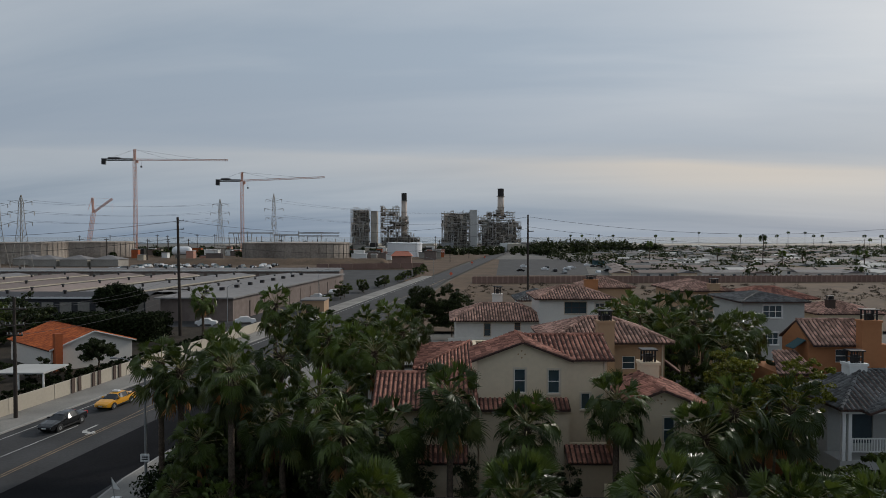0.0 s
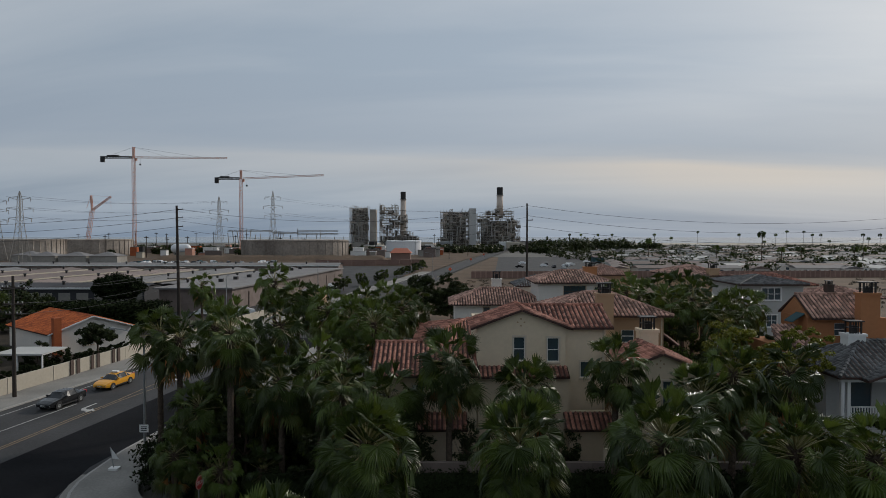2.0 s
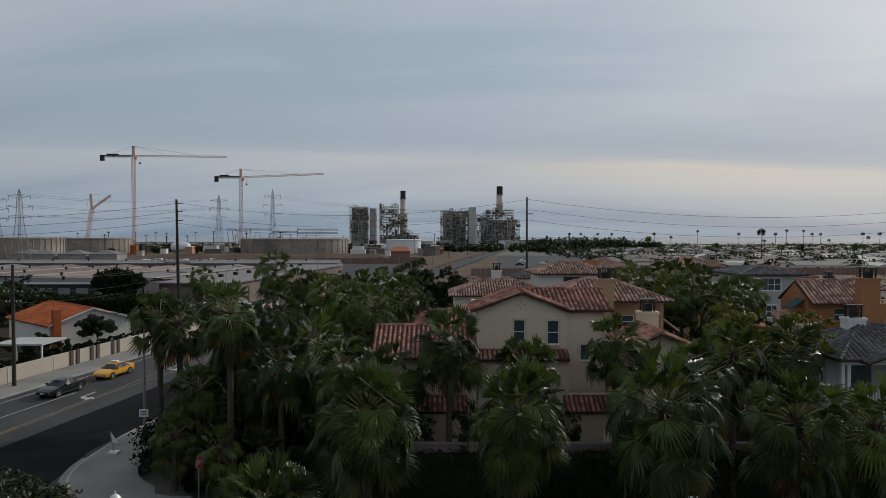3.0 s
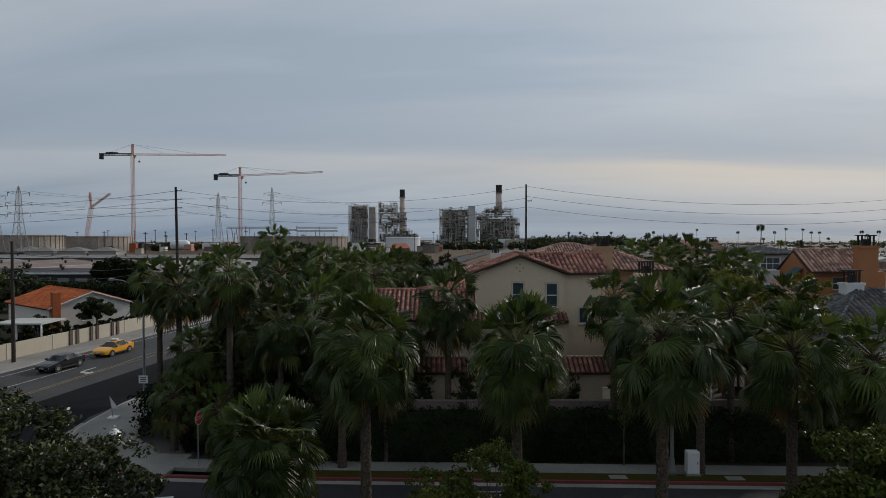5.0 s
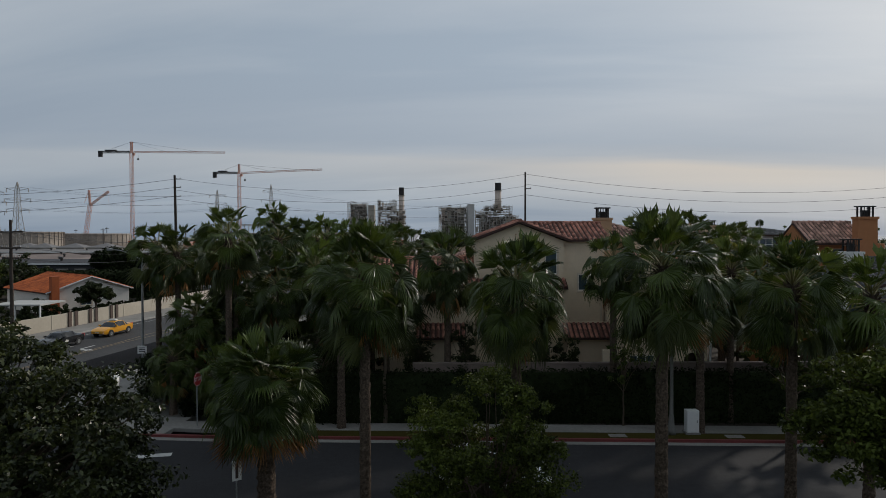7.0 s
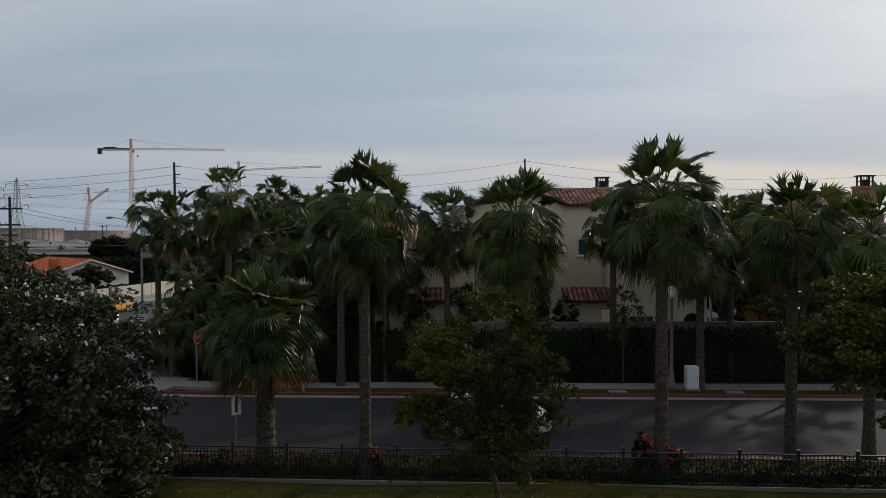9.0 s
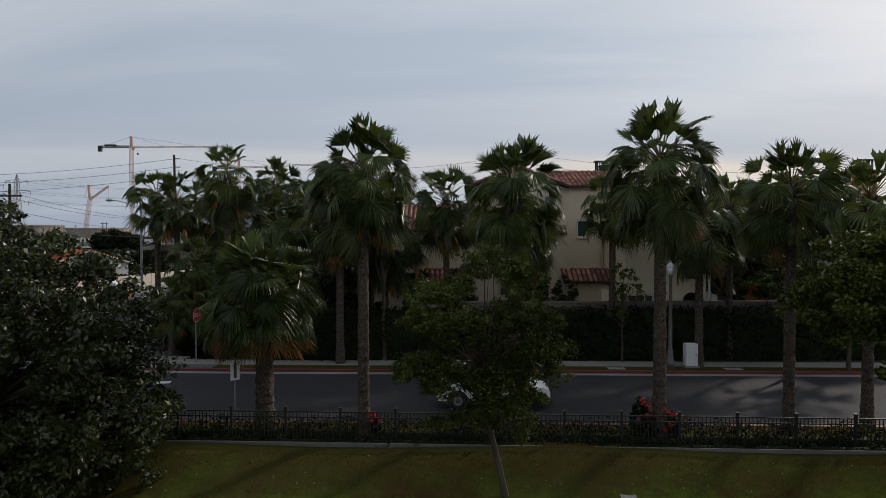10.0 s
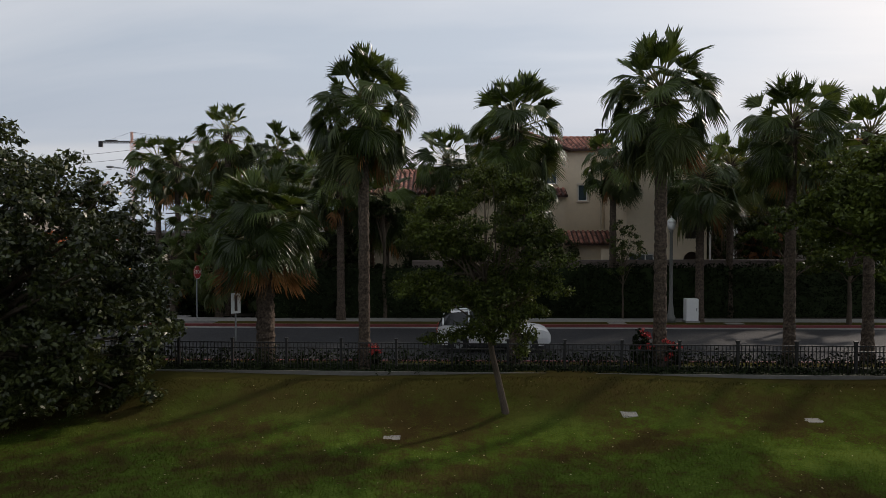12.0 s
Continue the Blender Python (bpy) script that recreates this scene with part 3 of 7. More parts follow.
class Roof:
    """Tiled roof slopes of one house; each slope is a part that carries its tiles."""
    def __init__(self, parent, material, w=0.30, ex=0.38, thick=0.14, name="roof_slope"):
        self.p, self.m, self.w, self.ex, self.t, self.name = parent, material, w, ex, thick, name
        self.r, self.first = B(), None

    def plane(self, el, er, tr, tl):
        V, F, bm = [], [], B()
        tile_rows(V, F, el, er, tr, tl, self.w, self.ex)
        pts = [Vector(el), Vector(er), Vector(tr)]
        if (Vector(tl) - Vector(tr)).length > 0.01:
            pts.append(Vector(tl))
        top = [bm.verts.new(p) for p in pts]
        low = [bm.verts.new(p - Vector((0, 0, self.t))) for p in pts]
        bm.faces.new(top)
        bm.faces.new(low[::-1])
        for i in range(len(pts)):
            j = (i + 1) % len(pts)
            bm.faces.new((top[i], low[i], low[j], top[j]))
        # deck colour carries the dark pan gaps, as shade between the tiles
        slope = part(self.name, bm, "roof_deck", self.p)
        from_arrays("roof_tiles", V, F, self.m, slope)["kind"] = "stuff"
        self.first = self.first or slope

    def ridge(self, p, q):
        p, q = Vector(p), Vector(q)
        n = max(int((q - p).length / 0.4), 1)
        for i in range(n):
            a, b = p.lerp(q, i / n), p.lerp(q, (i + 1.1) / n)
            tube(self.r, a + Vector((0, 0, 0.05)), b + Vector((0, 0, 0.02)), 0.13, 0.11, 6)

    def gable(self, axis, x0, x1, y0, y1, z, rise):
        """Ridge along axis, eaves at height z on the given outline."""
        if axis == "x":
            ym = (y0 + y1) / 2
            a, b = (x0, ym, z + rise), (x1, ym, z + rise)
            self.plane((x0, y0, z), (x1, y0, z), b, a)
            self.plane((x1, y1, z), (x0, y1, z), a, b)
        else:
            xm = (x0 + x1) / 2
            a, b = (xm, y0, z + rise), (xm, y1, z + rise)
            self.plane((x1, y0, z), (x1, y1, z), b, a)
            self.plane((x0, y1, z), (x0, y0, z), a, b)
        self.ridge(a, b)

    def hip(self, x0, x1, y0, y1, z, pitch):
        w, d = x1 - x0, y1 - y0
        h = min(w, d) / 2
        rise = h * pitch
        if w >= d:
            a, b = (x0 + h, (y0 + y1) / 2, z + rise), (x1 - h, (y0 + y1) / 2, z + rise)
        else:
            a, b = ((x0 + x1) / 2, y0 + h, z + rise), ((x0 + x1) / 2, y1 - h, z + rise)
        c = [(x0, y0, z), (x1, y0, z), (x1, y1, z), (x0, y1, z)]
        if w >= d:
            self.plane(c[0], c[1], b, a), self.plane(c[2], c[3], a, b)
            self.plane(c[1], c[2], b, b), self.plane(c[3], c[0], a, a)
        else:
            self.plane(c[0], c[1], a, a), self.plane(c[2], c[3], b, b)
            self.plane(c[1], c[2], b, a), self.plane(c[3], c[0], a, b)
        for p, q in ((c[0], a), (c[1], b if w >= d else a), (c[2], b), (c[3], a if w >= d else b), (a, b)):
            if (Vector(p) - Vector(q)).length > 0.2:
                self.ridge(p, q)

    def done(self, label=""):
        if len(self.r.verts):
            part("ridge_tiles", self.r, self.m, self.first)["kind"] = "stuff"
        else:
            self.r.free()


def wall_front(bm, x0, x1, z0, z1, y, holes=(), t=0.25):
    """A wall facing -Y with openings (x0, x1, z0, z1)."""
    gx = sorted({x0, x1, *[h[0] for h in holes], *[h[1] for h in holes]})
    gz = sorted({z0, z1, *[h[2] for h in holes], *[h[3] for h in holes]})
    for a, b in zip(gx, gx[1:]):
        for c, d in zip(gz, gz[1:]):
            if not any(h[0] <= (a + b) / 2 <= h[1] and h[2] <= (c + d) / 2 <= h[3] for h in holes):
                box(bm, a, b, y, y + t, c, d)


def window(parent, x0, x1, z0, z1, y, frame_mat="trim_white", sill="trim_cream", sash=True, bars=0, curtain=False):
    """A framed window set in a wall that faces -Y."""
    w = 0.045
    bm = B()
    box(bm, x0, x0 + w, y + 0.06, y + 0.16, z0, z1), box(bm, x1 - w, x1, y + 0.06, y + 0.16, z0, z1)
    box(bm, x0 + w, x1 - w, y + 0.06, y + 0.16, z1 - w, z1), box(bm, x0 + w, x1 - w, y + 0.06, y + 0.16, z0, z0 + w)
    if sash:
        box(bm, x0 + w, x1 - w, y + 0.07, y + 0.15, (z0 + z1) / 2 - 0.03, (z0 + z1) / 2 + 0.03)
    for i in range(bars):
        xb = x0 + (x1 - x0) * (i + 1) / (bars + 1)
        box(bm, xb - 0.03, xb + 0.03, y + 0.072, y + 0.148, z0 + w, z1 - w)
    win = part("window", bm, frame_mat, parent)
    boxed("pane", "glass", win, x0 + w * 0.6, x1 - w * 0.6, y + 0.105, y + 0.12, z0 + w * 0.6, z1 - w * 0.6)
    if sill:
        bm = B()
        box(bm, x0 - 0.1, x1 + 0.1, y - 0.09, y + 0.05, z0 - 0.13, z0 - 0.005, bevel=0.02)
        part("window_sill", bm, sill, win)
        bm = B()
        for a, b in ((x0 - 0.1, x0 - 0.005), (x1 + 0.005, x1 + 0.1)):
            box(bm, a, b, y - 0.035, y + 0.04, z0, z1)
        box(bm, x0 - 0.1, x1 + 0.1, y - 0.035, y + 0.04, z1 + 0.005, z1 + 0.12)
        part("window_surround", bm, sill, win)
    if curtain:
        boxed("blind", "stucco_white", win, x0 + w, x1 - w, y + 0.16, y + 0.18, (z0 + z1) / 2, z1)
    return win


def chimney_cap(parent, x, y, z, w, d, h):
    """A dark open metal spark cap on a chimney top."""
    for sx in (-1, 1):
        for sy in (-1, 1):
            boxed("cap_post", "dark_metal", parent, x + sx * w * 0.36 - 0.05, x + sx * w * 0.36 + 0.05, y + sy * d * 0.36 - 0.05, y + sy * d * 0.36 + 0.05, z, z + h - 0.08)
    for i in (-1, 0, 1):
        boxed("cap_bar", "dark_metal", parent, x + i * w * 0.18 - 0.03, x + i * w * 0.18 + 0.03, y - d * 0.38, y - d * 0.34, z, z + h - 0.08)
    boxed("cap_shelf", "dark_metal", parent, x - w * 0.42, x + w * 0.42, y - d * 0.42, y + d * 0.42, z + h * 0.42, z + h * 0.47)
    boxed("cap_lid", "dark_metal", parent, x - w * 0.52, x + w * 0.52, y - d * 0.52, y + d * 0.52, z + h - 0.08, z + h)
    boxed("flue", "dark_metal", parent, x - w * 0.2, x + w * 0.2, y - d * 0.2, y + d * 0.2, z, z + h * 0.6)


def chimney(parent, x, y, z0, z1, w, d, material, cap=0.8):
    bm = B()
    box(bm, x - w / 2, x + w / 2, y - d / 2, y + d / 2, z0, z1 - 0.18)
    box(bm, x - w / 2 - 0.07, x + w / 2 + 0.07, y - d / 2 - 0.07, y + d / 2 + 0.07, z1 - 0.18, z1)
    ch = part("chimney", bm, material, parent)
    chimney_cap(ch, x, y, z1, w * 0.85, d * 0.85, cap)
    return ch


def gable_wall(bm, x0, x1, y, z, rise, t=0.25):
    xm = (x0 + x1) / 2
    a = [bm.verts.new((x0, y, z)), bm.verts.new((x1, y, z)), bm.verts.new((xm, y, z + rise))]
    b = [bm.verts.new((v.co.x, y + t, v.co.z)) for v in a]
    bm.faces.new(a), bm.faces.new(b[::-1])
    for i in range(3):
        j = (i + 1) % 3
        bm.faces.new((a[i], b[i], b[j], a[j]))


def shell(bm, x0, x1, y0, y1, z0, z1, t=0.25, front=False):
    """Side and back walls of a block; the front is built apart."""
    box(bm, x0, x0 + t, y0 + t, y1, z0, z1), box(bm, x1 - t, x1, y0 + t, y1, z0, z1)
    box(bm, x0 + t, x1 - t, y1 - t, y1, z0, z1)
    if front:
        box(bm, x0, x1, y0, y0 + t, z0, z1)


def cream_house():
    h = thing("townhouse", (0, 0, 0), "three-storey cream stucco townhouse with red barrel tile roofs", "house", "townhouses")
    # gabled centre bay
    wins = [(4.64, 5.38, 8.1, 9.65), (6.84, 7.60, 8.05, 9.6)]
    bm = B()
    wall_front(bm, 2.25, 8.05, 0, 10.2, 41.0, wins + [(2.9, 3.9, 2.2, 4.0), (5.2, 6.2, 2.2, 4.0)])
    gable_wall(bm, 2.25, 8.05, 41.0, 10.2, 1.12)
    shell(bm, 2.25, 8.05, 41.0, 49, 0, 10.2)
    part("wall", bm, "stucco_cream", h)
    for w in wins:
        window(h, *w, 41.0)
    for w in ((2.9, 3.9, 2.2, 4.0), (5.2, 6.2, 2.2, 4.0)):
        window(h, *w, 41.0, bars=1)
    for dx, dz in ((0, 0.22), (0, -0.22), (-0.22, 0), (0.22, 0)):
        bm = B()
        tube(bm, (5.12 + dx, 40.97, 10.62 + dz), (5.12 + dx, 41.0, 10.62 + dz), 0.06, None, 6)
        part("gable_vent", bm, "stucco_tan", h)
    # side bay to the right
    side = [(9.05, 9.65, 6.95, 8.0)]
    bm = B()
    wall_front(bm, 8.06, 10.75, 0, 10.25, 41.25, side)
    shell(bm, 8.06, 10.75, 41.25, 49, 0, 10.25)
    part("wall", bm, "stucco_cream", h)
    window(h, *side[0], 41.25, sash=False)
    bm = B()
    pts = [(10.5, 41.3, 10.2), (10.5, 46.9, 10.2), (10.5, 44.0, 11.25)]
    a = [bm.verts.new(q) for q in pts] + [bm.verts.new((10.75, y, z)) for _, y, z in pts]
    bm.faces.new(a[:3]), bm.faces.new(a[3:][::-1])
    for i in range(3):
        j = (i + 1) % 3
        bm.faces.new((a[i], a[j], a[j + 3], a[i + 3]))
    part("gable_end", bm, "stucco_cream", h)
    # lower wing to the left
    low = [(-4.15, -3.5, 5.4, 6.7), (-1.9, -1.2, 5.4, 6.7)]
    bm = B()
    wall_front(bm, -4.2, 2.2, 0, 7.35, 40.2, low)
    shell(bm, -4.2, 2.2, 40.2, 45.6, 0, 7.35)
    part("wall", bm, "stucco_cream", h)
    for x in (-4.2, 1.95):
        bm = B()
        a = [bm.verts.new((x + q, y, z)) for q in (0, 0.25) for y, z in ((40.2, 7.36), (45.6, 7.36), (42.9, 8.75))]
        bm.faces.new(a[:3]), bm.faces.new(a[3:][::-1])
        for i in range(3):
            bm.faces.new((a[i], a[(i + 1) % 3], a[(i + 1) % 3 + 3], a[i + 3]))
        part("gable_end", bm, "stucco_cream", h)
    for w in low:
        window(h, *w, 40.2)
    # roofs
    r = Roof(h, "tile_red")
    r.plane((8.2, 40.85, 10.3), (11.15, 40.85, 10.3), (11.15, 44.0, 11.42), (5.3, 44.0, 11.42))
    r.plane((11.15, 47.2, 10.3), (2.5, 47.2, 10.3), (5.3, 44.0, 11.42), (11.15, 44.0, 11.42))
    r.ridge((5.2, 44.0, 11.42), (11.15, 44.0, 11.42))
    r.gable("y", 1.85, 8.45, 40.6, 45.0, 10.28, 1.22)
    r.plane((-4.55, 39.7, 7.4), (2.3, 39.7, 7.4), (2.3, 42.9, 9.02), (-4.55, 42.9, 9.02))
    r.plane((2.3, 46.1, 7.4), (-4.55, 46.1, 7.4), (-4.55, 42.9, 9.02), (2.3, 42.9, 9.02))
    r.ridge((-4.55, 42.9, 9.02), (2.3, 42.9, 9.02))
    # low rear wing
    r.plane((-2.4, 51, 7.5), (3.4, 51, 7.5), (3.4, 57, 8.75), (2.4, 57, 8.75))
    r.plane((-2.4, 63, 7.5), (-2.4, 51, 7.5), (2.4, 57, 8.75), (2.4, 57, 8.75))
    r.ridge((-2.4, 51, 7.55), (2.4, 57, 8.8))
    boxed("wall", "stucco_cream", h, -1.9, 3.3, 51.5, 58, 0, 7.3)
    # pent roofs
    r.plane((2.3, 40.05, 7.25), (8.15, 40.05, 7.25), (8.15, 41.0, 7.75), (2.3, 41.0, 7.75))
    r.done("red-brown barrel tile roof")
    bm = B()
    wall_front(bm, 2.3, 8.1, 0.0, 7.2, 40.3)
    part("wall", bm, "stucco_cream", h)
    r = Roof(h, "tile_red", name="pent_roof")
    for x0, x1 in ((-1.6, 1.6), (7.75, 10.85)):
        r.plane((x0, 39.0, 4.2), (x1, 39.0, 4.2), (x1, 40.2, 4.95), (x0, 40.2, 4.95))
    r.done()
    for x0, x1, z0, z1, y in ((-1.4, 1.4, 0.1, 4.05, 39.5), (8.0, 10.7, 0.1, 4.05, 39.5), (8.12, 10.7, 4.06, 5.0, 40.3), (9.4, 10.79, 0, 3.9, 36.3)):
        bm = B()
        wall_front(bm, x0, x1, z0, z1, y)
        part("wall", bm, "stucco_cream", h)
    # right wing with its own gable, balcony and arch
    holes = [(12.75, 13.4, 6.35, 7.85), (14.2, 15.1, 4.5, 6.9), (14.1, 15.1, 1.6, 3.75), (10.95, 12.4, 2.5, 3.6)]
    bm = B()
    wall_front(bm, 10.8, 15.45, 0, 8.2, 36.3, holes)
    wall_front(bm, 10.8, 14.4, 8.2, 8.75, 36.3)
    gable_wall(bm, 10.8, 14.4, 36.3, 8.75, 0.7)
    shell(bm, 10.8, 15.45, 36.3, 43, 0, 8.2)
    part("wall", bm, "stucco_cream", h)
    window(h, *holes[0], 36.3)
    window(h, *holes[3], 36.3, bars=2, sash=False)
    bm = B()
    box(bm, 14.2, 15.1, 37.0, 37.1, 4.5, 6.9)
    part("balcony_recess", bm, "brown_wood", h, "dark timber-lined balcony recess")
    bm = B()
    for i in range(8):
        box(bm, 14.24 + i * 0.115, 14.26 + i * 0.115, 36.36, 36.38, 4.5, 5.4)
    box(bm, 14.2, 15.1, 36.34, 36.40, 5.4, 5.45)
    part("balcony_rail", bm, "dark_metal", h)
    boxed("porch_recess", "brown_wood", h, 14.0, 15.2, 37.0, 37.1, 1.6, 3.9)
    bm = B()
    for s in (-1, 1):
        q = [(14.6 + s * 0.5 * math.cos(radians(a)), 3.25 + 0.5 * math.sin(radians(a))) for a in range(0, 91, 15)] + [(14.6 + s * 0.5, 3.75)]
        for y, flip in ((36.3, 1), (36.5, -1)):
            for k in range(6):
                poly(bm, [(u, y, v) for u, v in (q[k], q[k + 1], q[7])][::s * flip])
        for k in range(6):
            poly(bm, [(q[k][0], 36.3, q[k][1]), (q[k][0], 36.5, q[k][1]), (q[k + 1][0], 36.5, q[k + 1][1]), (q[k + 1][0], 36.3, q[k + 1][1])])
    part("arch", bm, "stucco_cream", h)
    r = Roof(h, "tile_red")
    r.gable("y", 10.55, 14.65, 35.85, 40.6, 8.74, 0.82)
    r.plane((15.85, 36.0, 8.2), (15.85, 42.8, 8.2), (14.45, 42.8, 8.82), (14.45, 36.0, 8.82))
    r.plane((15.0, 42.9, 8.4), (10.7, 42.9, 8.4), (12.0, 40.2, 9.5), (13.2, 40.2, 9.5))
    r.done()
    for dx, dz in ((0, 0.2), (0, -0.2), (-0.2, 0), (0.2, 0)):
        bm = B()
        tube(bm, (12.6 + dx, 36.27, 8.85 + dz), (12.6 + dx, 36.3, 8.85 + dz), 0.055, None, 6)
        part("gable_vent", bm, "stucco_tan", h)
    chimney(h, 13.15, 40.4, 8.5, 10.3, 1.15, 0.9, "stucco_cream", 0.8)
    bm = B()
    tube(bm, (15.6, 36.2, 0.2), (15.6, 36.2, 8.5), 0.06, None, 6)
    part("downpipe", bm, "trim_white", h)
    # downpipe and vent pipes
    bm = B()
    tube(bm, (10.55, 41.2, 0.2), (10.55, 41.2, 10.1), 0.05, None, 6)
    part("downpipe", bm, "trim_cream", h)
    bm = B()
    tube(bm, (-0.9, 43.3, 8.6), (-0.9, 43.3, 9.5), 0.07), tube(bm, (-0.9, 43.3, 9.4), (-0.9, 43.3, 9.52), 0.12)
    part("roof_vent", bm, "steel", h)
    return h


def tan_house():
    h = thing("townhouse", (0, 0, 0), "tan stucco townhouse with brown-red hipped tile roof and chimney", "house", "townhouses")
    bm = B()
    holes = [(14.0, 15.0, 7.9, 8.9)]
    wall_front(bm, 8.6, 17.3, 0, 10.2, 49.2, holes)
    shell(bm, 8.6, 17.3, 49.2, 56, 0, 10.2)
    part("wall", bm, "stucco_tan", h)
    window(h, *holes[0], 49.2, sill=None)
    r = Roof(h, "tile_brown")
    r.hip(7.9, 17.8, 48.4, 56.4, 10.1, 0.37)
    r.done("brown-red hipped tile roof")
    chimney(h, 12.3, 47.9, 5, 11.9, 1.25, 0.8, "stucco_tan", 0.78)
    bm = B()
    tube(bm, (17.1, 49.1, 0.2), (17.1, 49.1, 10.1), 0.06, None, 6)
    part("downpipe", bm, "trim_cream", h)
    # low attached roof to the right
    r = Roof(h, "tile_brown", name="porch_roof")
    r.plane((18.6, 49.5, 7.6), (18.6, 53, 7.6), (17.3, 53, 8.6), (17.3, 49.5, 8.6))
    r.done()
    return h


def white_house():
    h = thing("townhouse", (0, 0, 0), "white stucco townhouse with brown hipped tile roofs", "house", "townhouses")
    holes = [(15.4, 18.2, 8.4, 9.85), (19.3, 20.5, 8.6, 9.7)]
    bm = B()
    wall_front(bm, 12.2, 21.3, 0, 10.3, 80.0, holes)
    shell(bm, 12.2, 21.3, 80, 87, 0, 10.3)
    part("wall", bm, "stucco_white", h)
    window(h, *holes[0], 80, bars=2, frame_mat="brown_wood"), window(h, *holes[1], 80, bars=1)
    low = [(5.3, 6.1, 5.4, 7.0), (9.2, 9.9, 6.1, 7.1), (11.7, 12.15, 6.2, 7.1)]
    bm = B()
    wall_front(bm, 1.6, 12.19, 0, 7.4, 81.0, low[:2])
    shell(bm, 1.6, 12.19, 81, 88, 0, 7.4)
    part("wall", bm, "stucco_white", h)
    for w in low[:2]:
        window(h, *w, 81, frame_mat="brown_wood")
    r = Roof(h, "tile_brown", 0.34, 0.42)
    r.hip(11.6, 21.9, 79.4, 87.6, 10.3, 0.34)
    r.hip(0.9, 14.0, 80.2, 88.8, 7.45, 0.42)
    r.done("brown hipped tile roof")
    chimney(h, 7.4, 86, 8, 10.4, 1.3, 1.0, "stucco_white", 1.0)
    bm = B()
    box(bm, 0.6, 13, 78.0, 78.2, 0.2, 5.6)
    part("garden_wall", bm, "stucco_white", h)
    return h


def far_house(label, x0, x1, y0, y1, z, wall, tile, pitch=0.36, chim=None, wins=(), frame_mat="trim_white"):
    h = thing("townhouse", (0, 0, 0), label, "house", "townhouses")
    bm = B()
    wall_front(bm, x0 + 0.5, x1 - 0.5, 0, z, y0 + 0.5, wins)
    shell(bm, x0 + 0.5, x1 - 0.5, y0 + 0.5, y1 - 0.5, 0, z)
    part("wall", bm, wall, h)
    for w in wins:
        window(h, *w, y0 + 0.5, bars=2, frame_mat=frame_mat, sill="trim_white")
    r = Roof(h, tile, 0.36, 0.45)
    r.hip(x0, x1, y0, y1, z, pitch)
    r.done()
    if chim:
        chimney(h, *chim)
    return h


def orange_house():
    h = thing("townhouse", (0, 0, 0), "burnt orange stucco townhouse with brown tile roof and tall chimney", "house", "townhouses")
    bm = B()
    holes = [(30.4, 31.3, 8.5, 9.5)]
    wall_front(bm, 28.3, 34.5, 0, 9.9, 48.8, holes)
    shell(bm, 28.3, 34.5, 48.8, 52.6, 0, 9.9)
    part("wall", bm, "stucco_orange", h)
    bm = B()
    a = [bm.verts.new((x, y, z)) for x in (28.3, 28.55) for y, z in ((48.8, 9.91), (52.6, 9.91), (50.7, 11.35))]
    bm.faces.new(a[:3]), bm.faces.new(a[3:][::-1])
    for i in range(3):
        bm.faces.new((a[i], a[(i + 1) % 3], a[(i + 1) % 3 + 3], a[i + 3]))
    part("gable_end", bm, "stucco_orange", h)
    r = Roof(h, "tile_brown")
    r.gable("x", 28.35, 33.0, 48.2, 53.2, 9.95, 1.62)
    r.done("brown-red barrel tile roof")
    window(h, *holes[0], 48.8, sill=None)
    chimney(h, 32.3, 47.85, 0, 11.95, 1.45, 0.75, "stucco_orange", 0.82)
    bm = B()
    a = [(28.28, 50.3, 10.2), (28.28, 49.1, 10.2), (27.3, 49.1, 9.55), (27.3, 50.3, 9.55)]
    poly(bm, a), poly(bm, [(x, y, z - 0.06) for x, y, z in a][::-1])
    part("awning", bm, "teal", h, "dark teal canvas awning")
    r = Roof(h, "tile_brown", name="porch_roof")
    r.plane((25.0, 47.0, 8.0), (28.1, 47.0, 8.0), (28.1, 50.2, 9.2), (26.2, 50.2, 9.2))
    r.done()
    boxed("wall", "stucco_orange", h, 25.4, 28.29, 47.6, 52.5, 0, 7.9)
    return h


